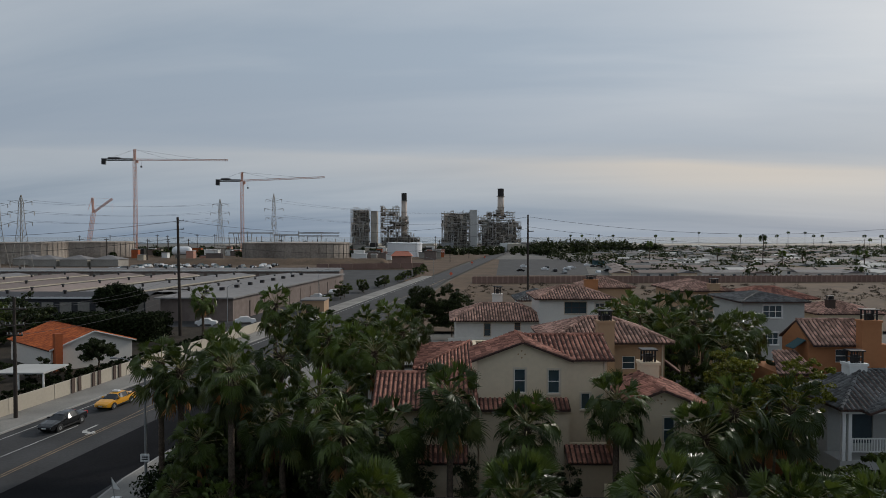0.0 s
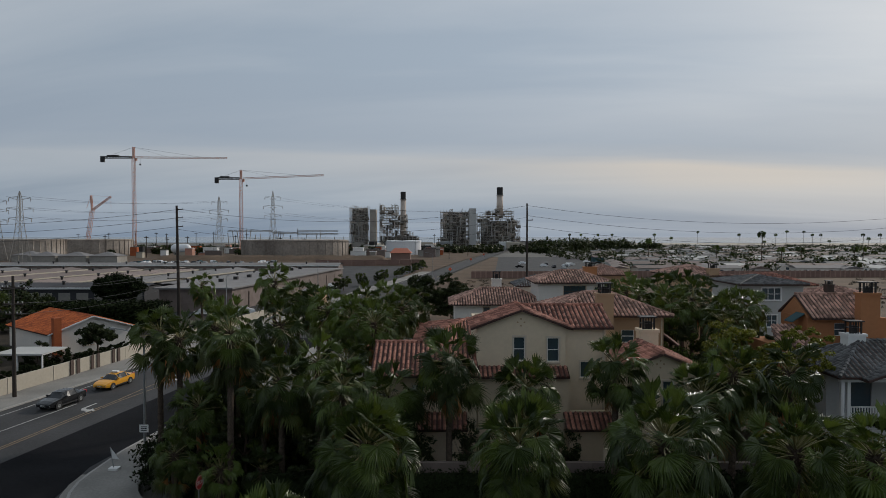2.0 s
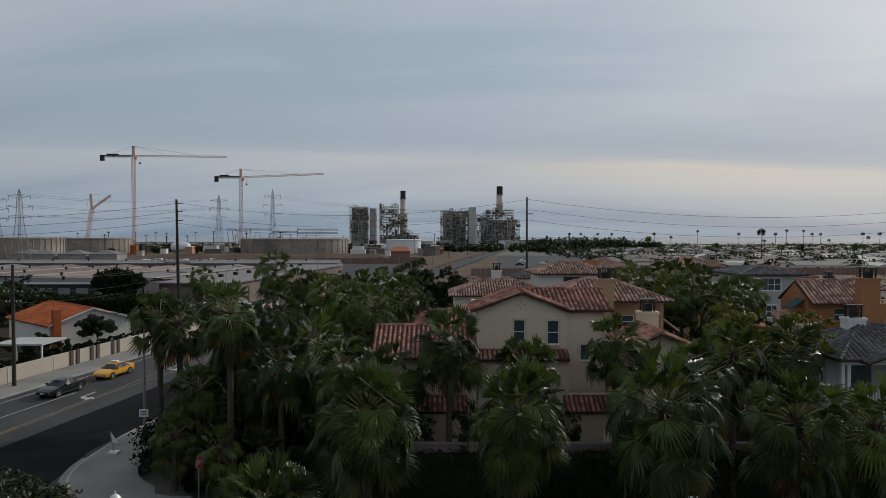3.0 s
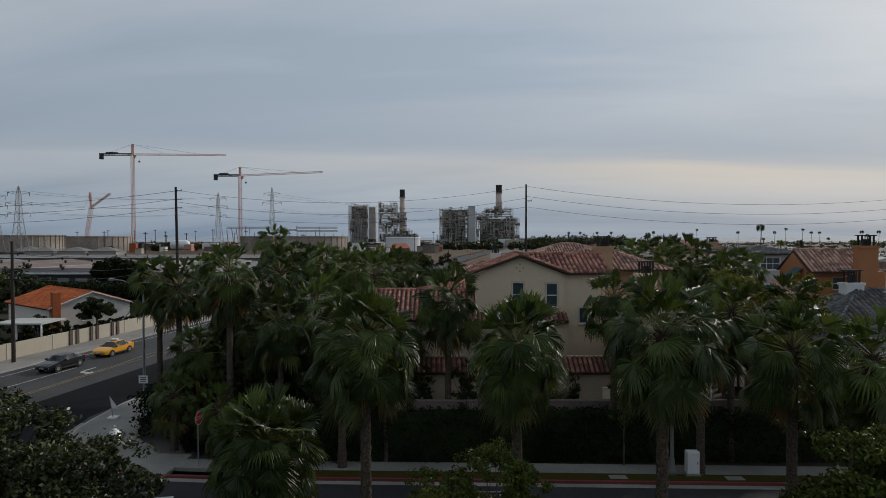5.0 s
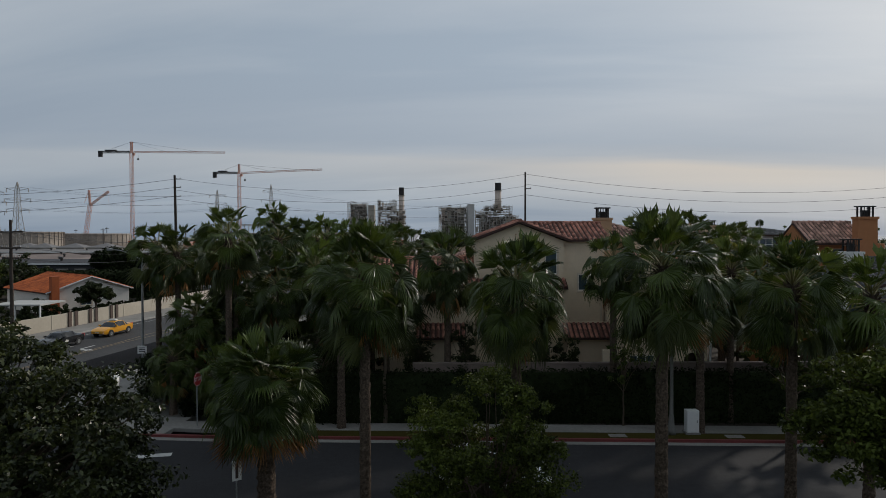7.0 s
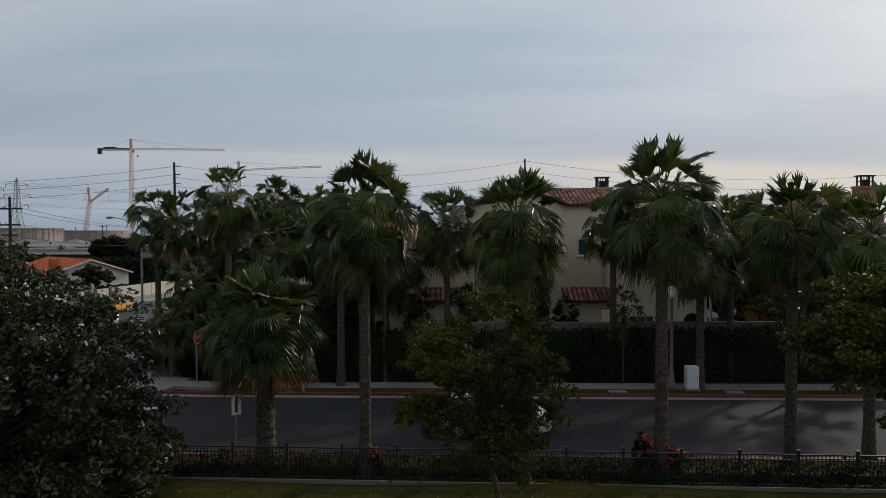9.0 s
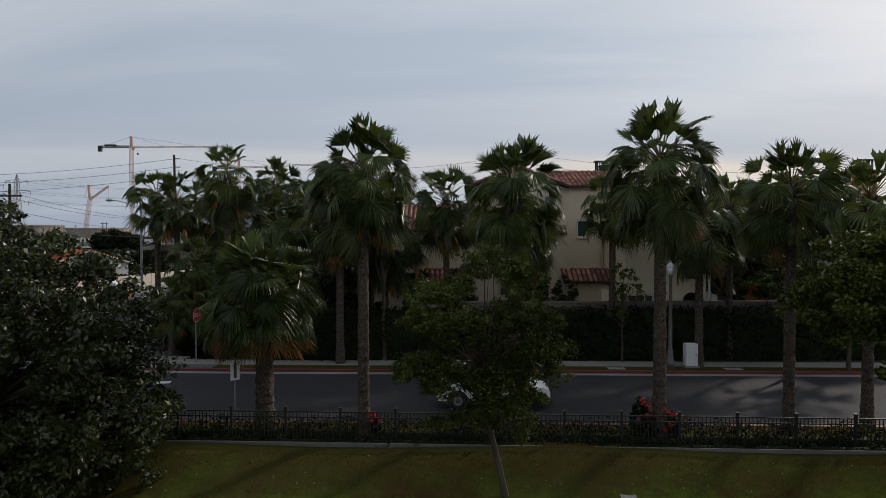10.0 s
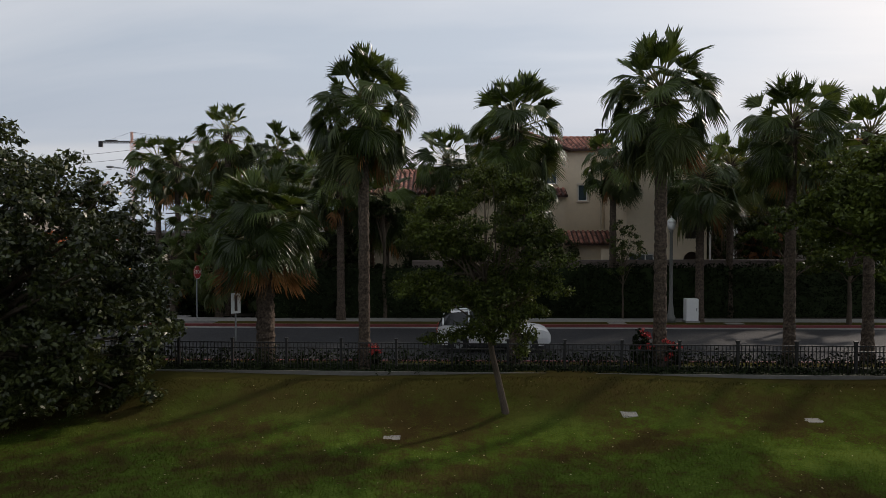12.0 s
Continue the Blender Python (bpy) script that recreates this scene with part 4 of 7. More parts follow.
def porch_house():
    h = thing("townhouse", (0, 0, 0), "pale grey cottage-style townhouse with grey tile roof and white porch", "house", "townhouses")
    bm = B()
    wall_front(bm, 26.3, 36, 0, 7.05, 43.0, [(27.4, 29.4, 4.1, 6.6)])
    shell(bm, 26.3, 36, 43.0, 47, 0, 7.05)
    part("wall", bm, "siding_grey", h)
    boxed("porch_floor", "siding_grey", h, 26.0, 36, 41.1, 42.98, 0, 3.6)
    r = Roof(h, "tile_grey", 0.34, 0.36)
    r.hip(25.7, 36.5, 40.6, 47.6, 7.1, 0.52)
    r.done("dark grey flat tile roof")
    bm = B()
    box(bm, 26.0, 36, 41.0, 41.3, 6.7, 7.0)
    part("porch_beam", bm, "trim_white", h, "white painted porch beam")
    r = Roof(h, "tile_grey", 0.34, 0.36, name="porch_roof")
    r.gable("y", 27.2, 33.5, 40.0, 43.5, 7.0, 1.1)
    r.done()
    bm = B()
    gable_wall(bm, 27.6, 33.1, 40.5, 7.0, 0.95, 0.12)
    part("porch_gable", bm, "trim_white", h)
    for x in (26.1, 26.5, 29.6, 30.0):
        boxed("post", "trim_white", h, x, x + 0.22, 41.05, 41.27, 3.6, 6.7)
    for z in (5.0, 4.15):
        boxed("handrail", "trim_white", h, 26.7, 29.6, 41.1, 41.18, z, z + 0.08)
    for i in range(16):
        x = 26.8 + i * 0.18
        boxed("baluster", "trim_white", h, x, x + 0.06, 41.12, 41.16, 4.23, 5.0)
    boxed("doorway", "glass", h, 27.4, 29.4, 43.1, 43.15, 4.1, 6.6)
    chimney(h, 29.0, 44.4, 7.5, 9.4, 1.25, 0.9, "trim_white", 0.9)
    bm = B()
    tube(bm, (30.4, 42.6, 7.9), (30.4, 42.6, 8.9), 0.08), box(bm, 30.1, 30.7, 42.4, 42.8, 8.82, 8.9)
    part("roof_vent", bm, "steel", h)
    return h


cream_house()
tan_house()
white_house()
orange_house()
porch_house()
far_house("tan townhouse with brown tile roof and chimney behind the palms", 31, 38.8, 84, 94, 10.9, "stucco_tan", "tile_brown", 0.3, (36.2, 84.5, 6, 11.9, 1.35, 1.0, "stucco_tan", 0.65))
far_house("grey sided townhouse with slate grey roof and white windows", 34.4, 42.6, 73, 82, 10.6, "siding_grey", "tile_grey", 0.2, None, [(37.3, 39.5, 8.75, 10.15), (37.3, 39.1, 5.6, 7.0)])
far_house("townhouse with brown tile roof beyond the white house", 22.5, 30.5, 100, 109, 10.0, "stucco_tan", "tile_brown", 0.36, (23.5, 100.5, 6, 11.3, 2.0, 1.2, "stucco_orange", 0.7))
far_house("grey roofed townhouse beyond the white house", 10.5, 17.0, 90, 97, 9.0, "stucco_white", "tile_grey", 0.42)
far_house("townhouse with brown tile roof beside the open field", 48.5, 58, 82, 90, 8.1, "stucco_cream", "tile_brown", 0.3, (51.5, 84, 6, 9.8, 0.9, 0.9, "brown_wood", 0.5))
far_house("townhouse with reddish tile roof and cream walls", 43, 55, 92, 101, 9.0, "stucco_white", "tile_red", 0.33)
# ---- palms ----
def frond_mesh(name, el, seed, material, stalk=1.0, size=0.8, n=24, fan=92, nod=0.3, droop=0.45, cup=0.0, split=0.6):
    """A fan leaf: arched stalk, then one pleated blade that splits near its rim into hanging tips. el: the slant at which it is worn."""
    rnd = random.Random(seed)
    g = Matrix.Rotation(-radians(el), 3, "X") @ Vector((0, 0, -1))
    V, F, slot = [], [], []
    pts = [Vector((0, u, 0)) + g * (0.10 * u * u) for u in (stalk * i / 4 for i in range(5))]
    for i, p in enumerate(pts):
        r = 0.028 - 0.011 * i / 4
        V += [p + Vector((r, 0, 0)), p + Vector((0, 0, r)), p + Vector((-r, 0, 0))]
    for i in range(4):
        for k in range(3):
            a, b = i * 3 + k, i * 3 + (k + 1) % 3
            F.append((a, b, b + 3, a + 3))
            slot.append(1)
    tip = pts[-1]
    d = (pts[-1] - pts[-2]).normalized()
    d = (Matrix.Rotation(-nod, 3, "X") @ d).normalized()
    side = Vector((1, 0, 0))
    upn = side.cross(d)
    step = radians(2 * fan) / n

    def at(ang, r, lift):
        way = d * math.cos(ang) + side * math.sin(ang)
        return tip + way * r + upn * (lift + cup * r * (ang / radians(fan)) ** 2) + g * (0.08 * r * r / size)

    radii = (0.05 * size, 0.34 * size, split * size)
    first = len(V)
    waver = [rnd.uniform(-0.05, 0.05) * size for _ in range(n + 1)]
    for i in range(n + 1):
        ang = -radians(fan) + step * i
        V += [at(ang, r, waver[i] * r / size) for r in radii]
    for i in range(n):
        ang = -radians(fan) + step * (i + 0.5)
        k = len(V)
        half = step / 2
        V += [at(ang, r, 0.85 * half * r) for r in radii]
        L = size * (0.80 + 0.20 * math.cos(ang * 0.6)) * rnd.uniform(0.86, 1.1)
        fall = droop * rnd.uniform(0.55, 1.35)
        turn = rnd.uniform(-0.09, 0.09)
        for q, w in ((0.8, 0.52), (1.0, 0.0)):
            u = (q - split) / (1 - split)
            hang = g * (fall * L * u ** 1.5)
            back = 1 - 0.35 * fall * u * u
            r = L * q * back
            if w:
                wd = half * w * split * size / r
                V += [at(ang + turn * u - wd, r, 0) + hang, at(ang + turn * u, r, 0.5 * half * r) + hang, at(ang + turn * u + wd, r, 0) + hang]
            else:
                V.append(at(ang + turn * u, r, 0) + hang)
        a, b = first + i * 3, first + i * 3 + 3
        F += [(a, k, k + 1, a + 1), (k, b, b + 1, k + 1), (a + 1, k + 1, k + 2, a + 2), (k + 1, b + 1, b + 2, k + 2)]
        F += [(a + 2, k + 2, k + 4, k + 3), (k + 2, b + 2, k + 5, k + 4), (k + 3, k + 4, k + 6), (k + 4, k + 5, k + 6)]
        slot += [0] * 8
    me = bpy.data.meshes.new(name)
    me.from_pydata(V, [], F)
    me.materials.append(M[material])
    me.materials.append(M["petiole"])
    me.polygons.foreach_set("material_index", slot)
    return me


def fan_set(n):
    """Leaves by the slant they are worn at: spears, raised, level, sunk, hanging, dry."""
    return {
        "spear": [frond_mesh("frond", 78, 1 + k, "frond", 0.7 + 0.2 * k, 0.9, max(n // 2, 6), 16 + 22 * k, 0.0, 0.03, 0.4, 0.66) for k in range(2)],
        "raised": [frond_mesh("frond", 52, 11 + k, "frond", 0.88 + 0.12 * k, 0.8, n, 54 + 15 * k, -0.28 + 0.2 * k, 0.14, 0.3, 0.55) for k in range(3)],
        "level": [frond_mesh("frond", 15, 21 + k, "frond", 1.0 + 0.08 * k, 0.76, n, 88 + 8 * k, 0.35 + 0.35 * k, 0.36, 0.0, 0.56) for k in range(3)],
        "sunk": [frond_mesh("frond", -22, 31 + k, "frond", 1.06, 0.78, n, 96, 0.45 + 0.3 * k, 0.5, -0.15, 0.54) for k in range(3)],
        "hanging": [frond_mesh("old_frond", -58, 41 + k, "frond_old", 1.1, 0.82, n, 92 - 12 * k, 0.2 + 0.2 * k, 0.5, -0.4, 0.55) for k in range(2)],
        "dry": [frond_mesh("dead_frond", -68, 51 + k, "frond_dead", 0.8, 0.66, max(n // 2, 7), 46, 0.2, 0.5, -0.5, 0.5) for k in range(2)],
    }


FANS, FAR_FANS = fan_set(26), fan_set(14)


def trunk_mesh(name, h, r, seed, lean=(0, 0), rough=0.075):
    rnd = random.Random(seed)
    n, rows = 14, max(int(h / 0.12), 4)
    V, F = [], []
    for j in range(rows + 1):
        z = h * j / rows
        k = z / h
        rr = r * (1.25 - 0.25 * min(k * 6, 1)) * (1 - 0.18 * k) * (1 + (0.045 if j % 3 == 0 else -0.02))
        cx, cy = lean[0] * k * k, lean[1] * k * k
        for i in range(n):
            a = 2 * math.pi * (i + 0.5 * (j % 2)) / n
            q = rr * (1 + rnd.uniform(-rough, rough))
            V.append((cx + q * math.cos(a), cy + q * math.sin(a), z))
    for j in range(rows):
        for i in range(n):
            i2 = (i + 1) % n
            F.append((j * n + i, j * n + i2, (j + 1) * n + i2, (j + 1) * n + i))
    me = bpy.data.meshes.new(name)
    me.from_pydata(V, [], F)
    me.materials.append(M["palm_trunk"])
    return me


def palm(x, y, z, h, label, seed, r=0.22, lean=(0, 0), fronds=63, spread=1.0, dead=5, old=1, group="street palms", joined=False, skirt=(-80, -52), high=84, lowest=72):
    """A fan palm: ringed trunk, leaf bases, a round head of fan leaves, dry leaves under it. h: height of the heart."""
    rnd = random.Random(seed)
    p = thing("fan_palm", (x, y, z), label, "palm tree", group)
    tr = new("trunk", trunk_mesh("trunk", h, r, seed, lean))
    tr.parent = p
    bm = B()
    for i in range(26):
        a, zz = i * 2.4, h - 0.9 + i * 0.035
        c = Vector((lean[0], lean[1], 0))
        d = Vector((math.cos(a), math.sin(a), 0))
        tube(bm, c + d * r * 0.6 + Vector((0, 0, zz)), c + d * (r + 0.10) + Vector((0, 0, zz + 0.22)), 0.07, 0.025, 4, False)
    part("crown_shaft", bm, "palm_trunk", p)
    fans = FAR_FANS if joined else FANS
    head = []
    for i in range(fronds + dead):
        u = i / fronds
        a = i * 2.39996 + rnd.uniform(-0.3, 0.3)
        if i >= fronds:
            el, kind = rnd.uniform(*skirt), "dry"
        else:
            el = high - (lowest + high) * u + rnd.uniform(-14, 14)
            kind = "spear" if el > 68 else "raised" if el > 34 else "level" if el > -4 else "sunk" if el > -40 or old == 0 else "hanging"
        me = rnd.choice(fans[kind])
        s = spread * (rnd.uniform(0.9, 1.12) if i % 3 else rnd.uniform(0.66, 0.9))
        m = Matrix.Translation((lean[0], lean[1], h + 0.10 - 0.80 * min(u, 1) - (0.35 if i >= fronds else 0))) @ Euler((0, 0, a)).to_matrix().to_4x4() @ Euler((radians(el), rnd.uniform(-0.75, 0.75), 0)).to_matrix().to_4x4() @ Matrix.Translation((0, r * 0.5, 0)) @ Matrix.Scale(s, 4)
        head.append((me, m))
    if not joined:
        for me, m in head:
            o = new(me.name.split(".")[0], me)
            o.parent = p
            o.matrix_basis = m
    else:
        for key, nm in (("frond", "crown"), ("old_frond", "old_crown"), ("dead_frond", "dry_skirt")):
            V, F, slot = [], [], []
            for me, m in head:
                if me.name.split(".")[0] == key:
                    k = len(V)
                    V += [m @ v.co for v in me.vertices]
                    F += [tuple(i + k for i in f.vertices) for f in me.polygons]
                    slot += [f.material_index for f in me.polygons]
            if V:
                o = from_arrays(nm, V, F, {"frond": "frond", "old_frond": "frond_old", "dead_frond": "frond_dead"}[key], p)
                o.data.materials.append(M["petiole"])
                o.data.polygons.foreach_set("material_index", slot)
    return p


G = "grey-trunked fan palm with full green head beside the side street"
palm(-6.25, 22.3, 0.1, 5.2, "short stout fan palm with drooping green leaves and orange dry skirt", 1, r=0.34, fronds=120, spread=1.16, dead=30, old=0, skirt=(-44, -18), high=76, lowest=24)
palm(-2.55, 21.0, 0.1, 9.2, "tall fan palm with ragged head and tan dry leaves", 2, r=0.2, fronds=88, spread=1.08, dead=6)
palm(2.75, 22.7, 0.1, 8.7, G, 3, r=0.21, fronds=84, spread=1.12, dead=3)
palm(7.35, 20.7, 0.1, 9.45, "tall fan palm with dark rough trunk and wide head", 4, r=0.22, fronds=84, spread=1.15, dead=4)
palm(12.4, 22.0, 0.1, 8.7, G, 5, r=0.2, fronds=76, spread=1.05, dead=3)
palm(15.6, 22.6, 0.1, 8.3, G, 6, r=0.2, fronds=70, spread=1.05, dead=3, joined=True)
K = "slim fan palm in the planting before the townhouses"
palm(-5.4, 34.0, 0.1, 8.0, K, 7, r=0.22, fronds=60, spread=1.12)
palm(0.4, 36.3, 0.1, 9.0, K, 8, r=0.2, fronds=62, spread=1.25)
palm(-3.2, 37.0, 0.1, 6.7, K, 15, r=0.2, fronds=60, spread=1.35)
palm(4.9, 36.6, 0.1, 7.2, K, 14, r=0.2, fronds=60, spread=1.3)
palm(9.7, 35.2, 0.1, 9.0, K, 9, r=0.2, fronds=60, spread=1.1)
palm(13.7, 33.0, 0.1, 7.8, K, 10, r=0.22, fronds=62, spread=1.3)
palm(16.2, 35.0, 0.1, 8.6, K, 11, r=0.2, fronds=60, spread=1.12)
palm(19.4, 35.0, 0.1, 8.6, K, 12, r=0.2, fronds=44, spread=1.155, joined=True)
N = "fan palm in the dense grove at the street corner"
for i, (x, y, h) in enumerate(((-19.0, 42.4, 9.7), (-17.3, 41.5, 9.4), (-12.3, 36.5, 10.6), (-9.6, 37.5, 7.6), (-7.6, 38.5, 8.4), (-16.4, 45.5, 9.6), (-13.9, 42.7, 8.2), (-10.8, 42, 10.3), (-6.5, 42.5, 7.6), (-5.0, 46, 9.8), (-16.5, 48.5, 9.8), (-9.0, 50, 10.4), (-4.5, 52, 9.8), (-12.6, 35.6, 3.0), (-15.7, 36.8, 3.4), (-15.4, 39.8, 5.4), (-11.2, 39.5, 6.4), (-8.4, 40.6, 5.8), (-14.6, 45.5, 6.2), (-6.8, 47.5, 10.0), (-3.6, 56, 9.8), (-7.0, 57, 10.2), (-11.0, 56, 10.2), (-2.8, 62, 9.4), (-5.5, 66, 9.8), (-15.7, 59, 11.9), (-13.0, 57, 10.6), (-16.9, 40.2, 2.2), (-14.2, 38.3, 2.0), (-18.2, 43.2, 2.6), (-10.6, 36.9, 2.4))):
    palm(x, y, 0.1, h, N, 30 + i, r=0.2, fronds=44, spread=1.15 if h > 5 else 0.85, joined=True, group="palm grove")
for i, (x, y, h) in enumerate(((19.6, 54, 10.2), (22.2, 56, 10.6), (24.8, 54, 10.0), (27.2, 57, 9.8), (18.6, 60, 10.4), (21.2, 62, 10.8), (24.0, 63, 10.8), (26.8, 65, 10.2), (22.8, 51, 9.2), (20.4, 70, 10.2), (17.6, 66, 9.8), (29.0, 60, 9.2))):
    palm(x, y, 0.1, h, "fan palm between the townhouses", 60 + i, r=0.2, fronds=44, spread=1.25, joined=True, group="palms between houses")


# ---- broadleaf trees, hedges ----
def leaf_cloud(rs, clumps, per, size, flat=0.5, core=0.0):
    """Leaf blades scattered over the shells of clumps (x, y, z, rx, ry, rz)."""
    c = np.asarray(clumps, float)
    n = len(c) * per
    d = rs.normal(size=(n, 3))
    d /= np.linalg.norm(d, axis=1)[:, None]
    rad = rs.uniform(core, 1.0, size=(n, 1)) ** 0.45
    k = np.repeat(np.arange(len(c)), per)
    p = c[k, :3] + d * rad * c[k, 3:6] * (1 + 0.07 * rs.normal(size=(n, 1)))
    nrm = d * 0.6 + rs.normal(size=(n, 3)) * 0.6 + np.array([0, 0, 0.35])
    nrm /= np.linalg.norm(nrm, axis=1)[:, None]
    t = np.cross(nrm, rs.normal(size=(n, 3)))
    t /= np.linalg.norm(t, axis=1)[:, None] + 1e-9
    b = np.cross(nrm, t)
    s = size * rs.uniform(0.6, 1.3, size=(n, 1))
    fold = nrm * s * 0.18
    v = np.stack([p - t * s, p + b * s * flat + fold, p + t * s, p - b * s * flat + fold], axis=1).reshape(-1, 3)
    f = np.arange(n * 4).reshape(-1, 4)
    return v, f


def cloud_mesh(name, v, f, material):
    me = bpy.data.meshes.new(name)
    me.vertices.add(len(v))
    me.vertices.foreach_set("co", v.ravel())
    me.loops.add(f.size)
    me.loops.foreach_set("vertex_index", f.ravel())
    me.polygons.add(len(f))
    me.polygons.foreach_set("loop_start", np.arange(0, f.size, 4))
    me.update(calc_edges=True)
    me.materials.append(M[material])
    return me


def tree(x, y, z, h, rx, ry, rz, label, seed, material="leaf", clumps=60, per=120, size=0.09, trunk=0.12, lean=(0, 0), zc=None, name="tree", group="", extra=(), boughs=0, low=-0.75, bough=0.34):
    """A tree: bent tapered trunk, limbs, an uneven crown of leaf clumps. zc: height of the crown's middle; boughs: clumps gather on that many leafy boughs with gaps between."""
    rs = np.random.RandomState(seed)
    zc = h - rz if zc is None else zc
    p = thing(name, (x, y, z), label, "tree", group)
    mean = (rx + ry + rz) / 3

    def way(floor):
        while True:
            d = rs.normal(size=3)
            d /= np.linalg.norm(d)
            if d[2] > floor:
                return d

    cs, limbs = [], []
    if boughs:
        for b in range(boughs):
            d = way(low)
            k = rs.uniform(0.66, 0.92) if b % 4 else rs.uniform(0.3, 0.7)
            c = np.array([d[0] * k * rx, d[1] * k * ry, zc + d[2] * k * rz])
            br = bough * mean * rs.uniform(0.65, 1.2)
            limbs.append(c)
            for _ in range(clumps // boughs):
                e = way(-0.25)
                q = rs.uniform(0.55, 1.0)
                s = rs.uniform(0.16, 0.34) * br
                cs.append((lean[0] + c[0] + e[0] * br * q, lean[1] + c[1] + e[1] * br * q, c[2] + e[2] * br * q * 0.7, s * 1.3, s * 1.3, s * 0.85))
    else:
        lobes = rs.normal(size=(11, 3))
        lobes /= np.linalg.norm(lobes, axis=1)[:, None]
        depth = rs.uniform(-0.30, 0.26, 11)
        while len(cs) < clumps:
            d = way(-0.75)
            k = (rs.uniform(0.72, 0.98) if rs.rand() < 0.78 else rs.uniform(0.2, 0.75)) + 0.05 * rs.normal()
            k *= 1 + (depth * np.maximum(lobes @ d, 0) ** 6).sum()
            s = rs.uniform(0.09, 0.24) * mean
            cs.append((lean[0] + d[0] * k * rx, lean[1] + d[1] * k * ry, zc + d[2] * k * rz, s * 1.2, s * 1.2, s * 0.9))
        limbs = [np.array(c[:3]) - np.array([*lean, 0]) for c in cs[::max(1, len(cs) // 26)]]
    cs += list(extra) * 5
    bm = B()
    top = Vector((lean[0], lean[1], zc - rz * 0.1))
    on_trunk = lambda u: Vector((lean[0] * (1 - (1 - u) ** 2), lean[1] * (1 - (1 - u) ** 2), -0.15 + (top.z + 0.15) * u))
    a = on_trunk(0)
    for i in range(7):
        b = on_trunk((i + 1) / 7) + Vector((rs.normal() * trunk * 0.22, rs.normal() * trunk * 0.22, 0))
        tube(bm, a, b, trunk * (1.12 - 0.11 * i), trunk * (1.12 - 0.11 * (i + 1)), 9, False)
        a = b
    for c in limbs:
        c = Vector(c) + Vector((lean[0], lean[1], 0))
        s0 = on_trunk(rs.uniform(0.5, 1.0))
        mid = s0.lerp(c, 0.5) + Vector((rs.normal() * 0.1, rs.normal() * 0.1, 0.12))
        tube(bm, s0, mid, trunk * 0.34, trunk * 0.22, 5, False), tube(bm, mid, c, trunk * 0.22, trunk * 0.06, 5, False)
    part("trunk", bm, "bark", p)
    v, f = leaf_cloud(rs, cs, per, size)
    o = new("crown", cloud_mesh("crown", v, f, material))
    o.parent = p
    return p


tree(-14.0, 17.6, -0.25, 8.8, 6.5, 4.5, 5.5, "large dark evergreen tree with glossy leaves on the lawn", 101, "leaf_gloss", 2600, 58, 0.087, 0.3, zc=3.0, group="lawn trees", boughs=260, low=-0.6, bough=0.19)
tree(1.9, 17.2, -0.25, 6.9, 2.35, 2.2, 2.6, "leaning tree with uneven green crown on the lawn", 102, "leaf_lawn", 1000, 68, 0.049, 0.10, lean=(-0.62, 0.2), zc=4.35, group="lawn trees", boughs=60, low=-0.8, bough=0.3, extra=[(0.0, -0.6, 2.7, 0.5, 0.4, 0.35), (0.45, -0.5, 2.4, 0.35, 0.3, 0.3), (0.3, -0.5, 3.0, 0.4, 0.3, 0.3), (-0.5, -0.4, 2.3, 0.4, 0.35, 0.22), (-1.6, -0.3, 2.35, 0.5, 0.4, 0.2), (-2.1, -0.3, 2.25, 0.4, 0.35, 0.16), (-0.3, -0.6, 2.6, 0.45, 0.4, 0.3), (-0.9, -0.5, 2.45, 0.5, 0.4, 0.25), (0.3, -0.6, 2.0, 0.25, 0.25, 0.25), (-1.2, -0.5, 2.5, 0.5, 0.4, 0.25)])
tree(13.7, 16.0, -0.2, 8.2, 4.05, 3.3, 3.3, "rounded leafy green tree on the lawn", 103, "leaf_lawn", 1000, 70, 0.077, 0.25, zc=4.75, group="lawn trees", boughs=70, low=-0.7, bough=0.27)
for i, (x, y, h, r, m) in enumerate(((19.4, 43.0, 10.4, 2.2, "leaf_yellow"), (23.8, 42.0, 10.5, 2.1, "leaf_yellow"), (21.6, 41, 9.2, 2.0, "leaf_yellow"), (17.9, 41.5, 8.0, 1.8, "leaf_yellow"), (1.6, 114, 8.8, 4.2, "leaf_dark"), (-3.6, 113, 9.2, 3.8, "leaf_dark"), (-3.1, 34.9, 7.0, 0.95, "leaf_dark"), (-6.8, 35.4, 5.2, 1.6, "leaf_dark"), (17.5, 31, 6.2, 2.0, "leaf"), (21, 32, 6.5, 2.2, "leaf"))):
    tree(x, y, 0.1, h, r, r, r * 1.1, "yellow-green young tree beside the townhouses" if m == "leaf_yellow" else "dark leafy tree among the townhouses" if m == "leaf_dark" else "light-leaved slender tree before the townhouse", 120 + i, m, 125 if r < 3 else 420, 80 if r < 3 else 62, 0.0435 * max(2, r * 0.9), 0.12, group="garden trees", boughs=25 if r < 3 else 60)
for i, (x, y, h) in enumerate(((1.35, 36.6, 6.0), (5.7, 36.6, 5.4), (-1.4, 37.2, 5.2), (7.4, 37.4, 4.8))):
    tree(x, y, 0.1, h, 0.9, 0.9, h * 0.33, "slender dark tree before the townhouse wall", 150 + i, "leaf_dark", 48, 60, 0.075, 0.05, zc=h * 0.64, group="garden trees")
tree(10.0, 34.2, 0.1, 5.6, 0.95, 0.95, 1.9, "slender light-leaved tree before the townhouse", 118, "leaf", 34, 45, 0.075, 0.05, zc=3.9, group="garden trees")
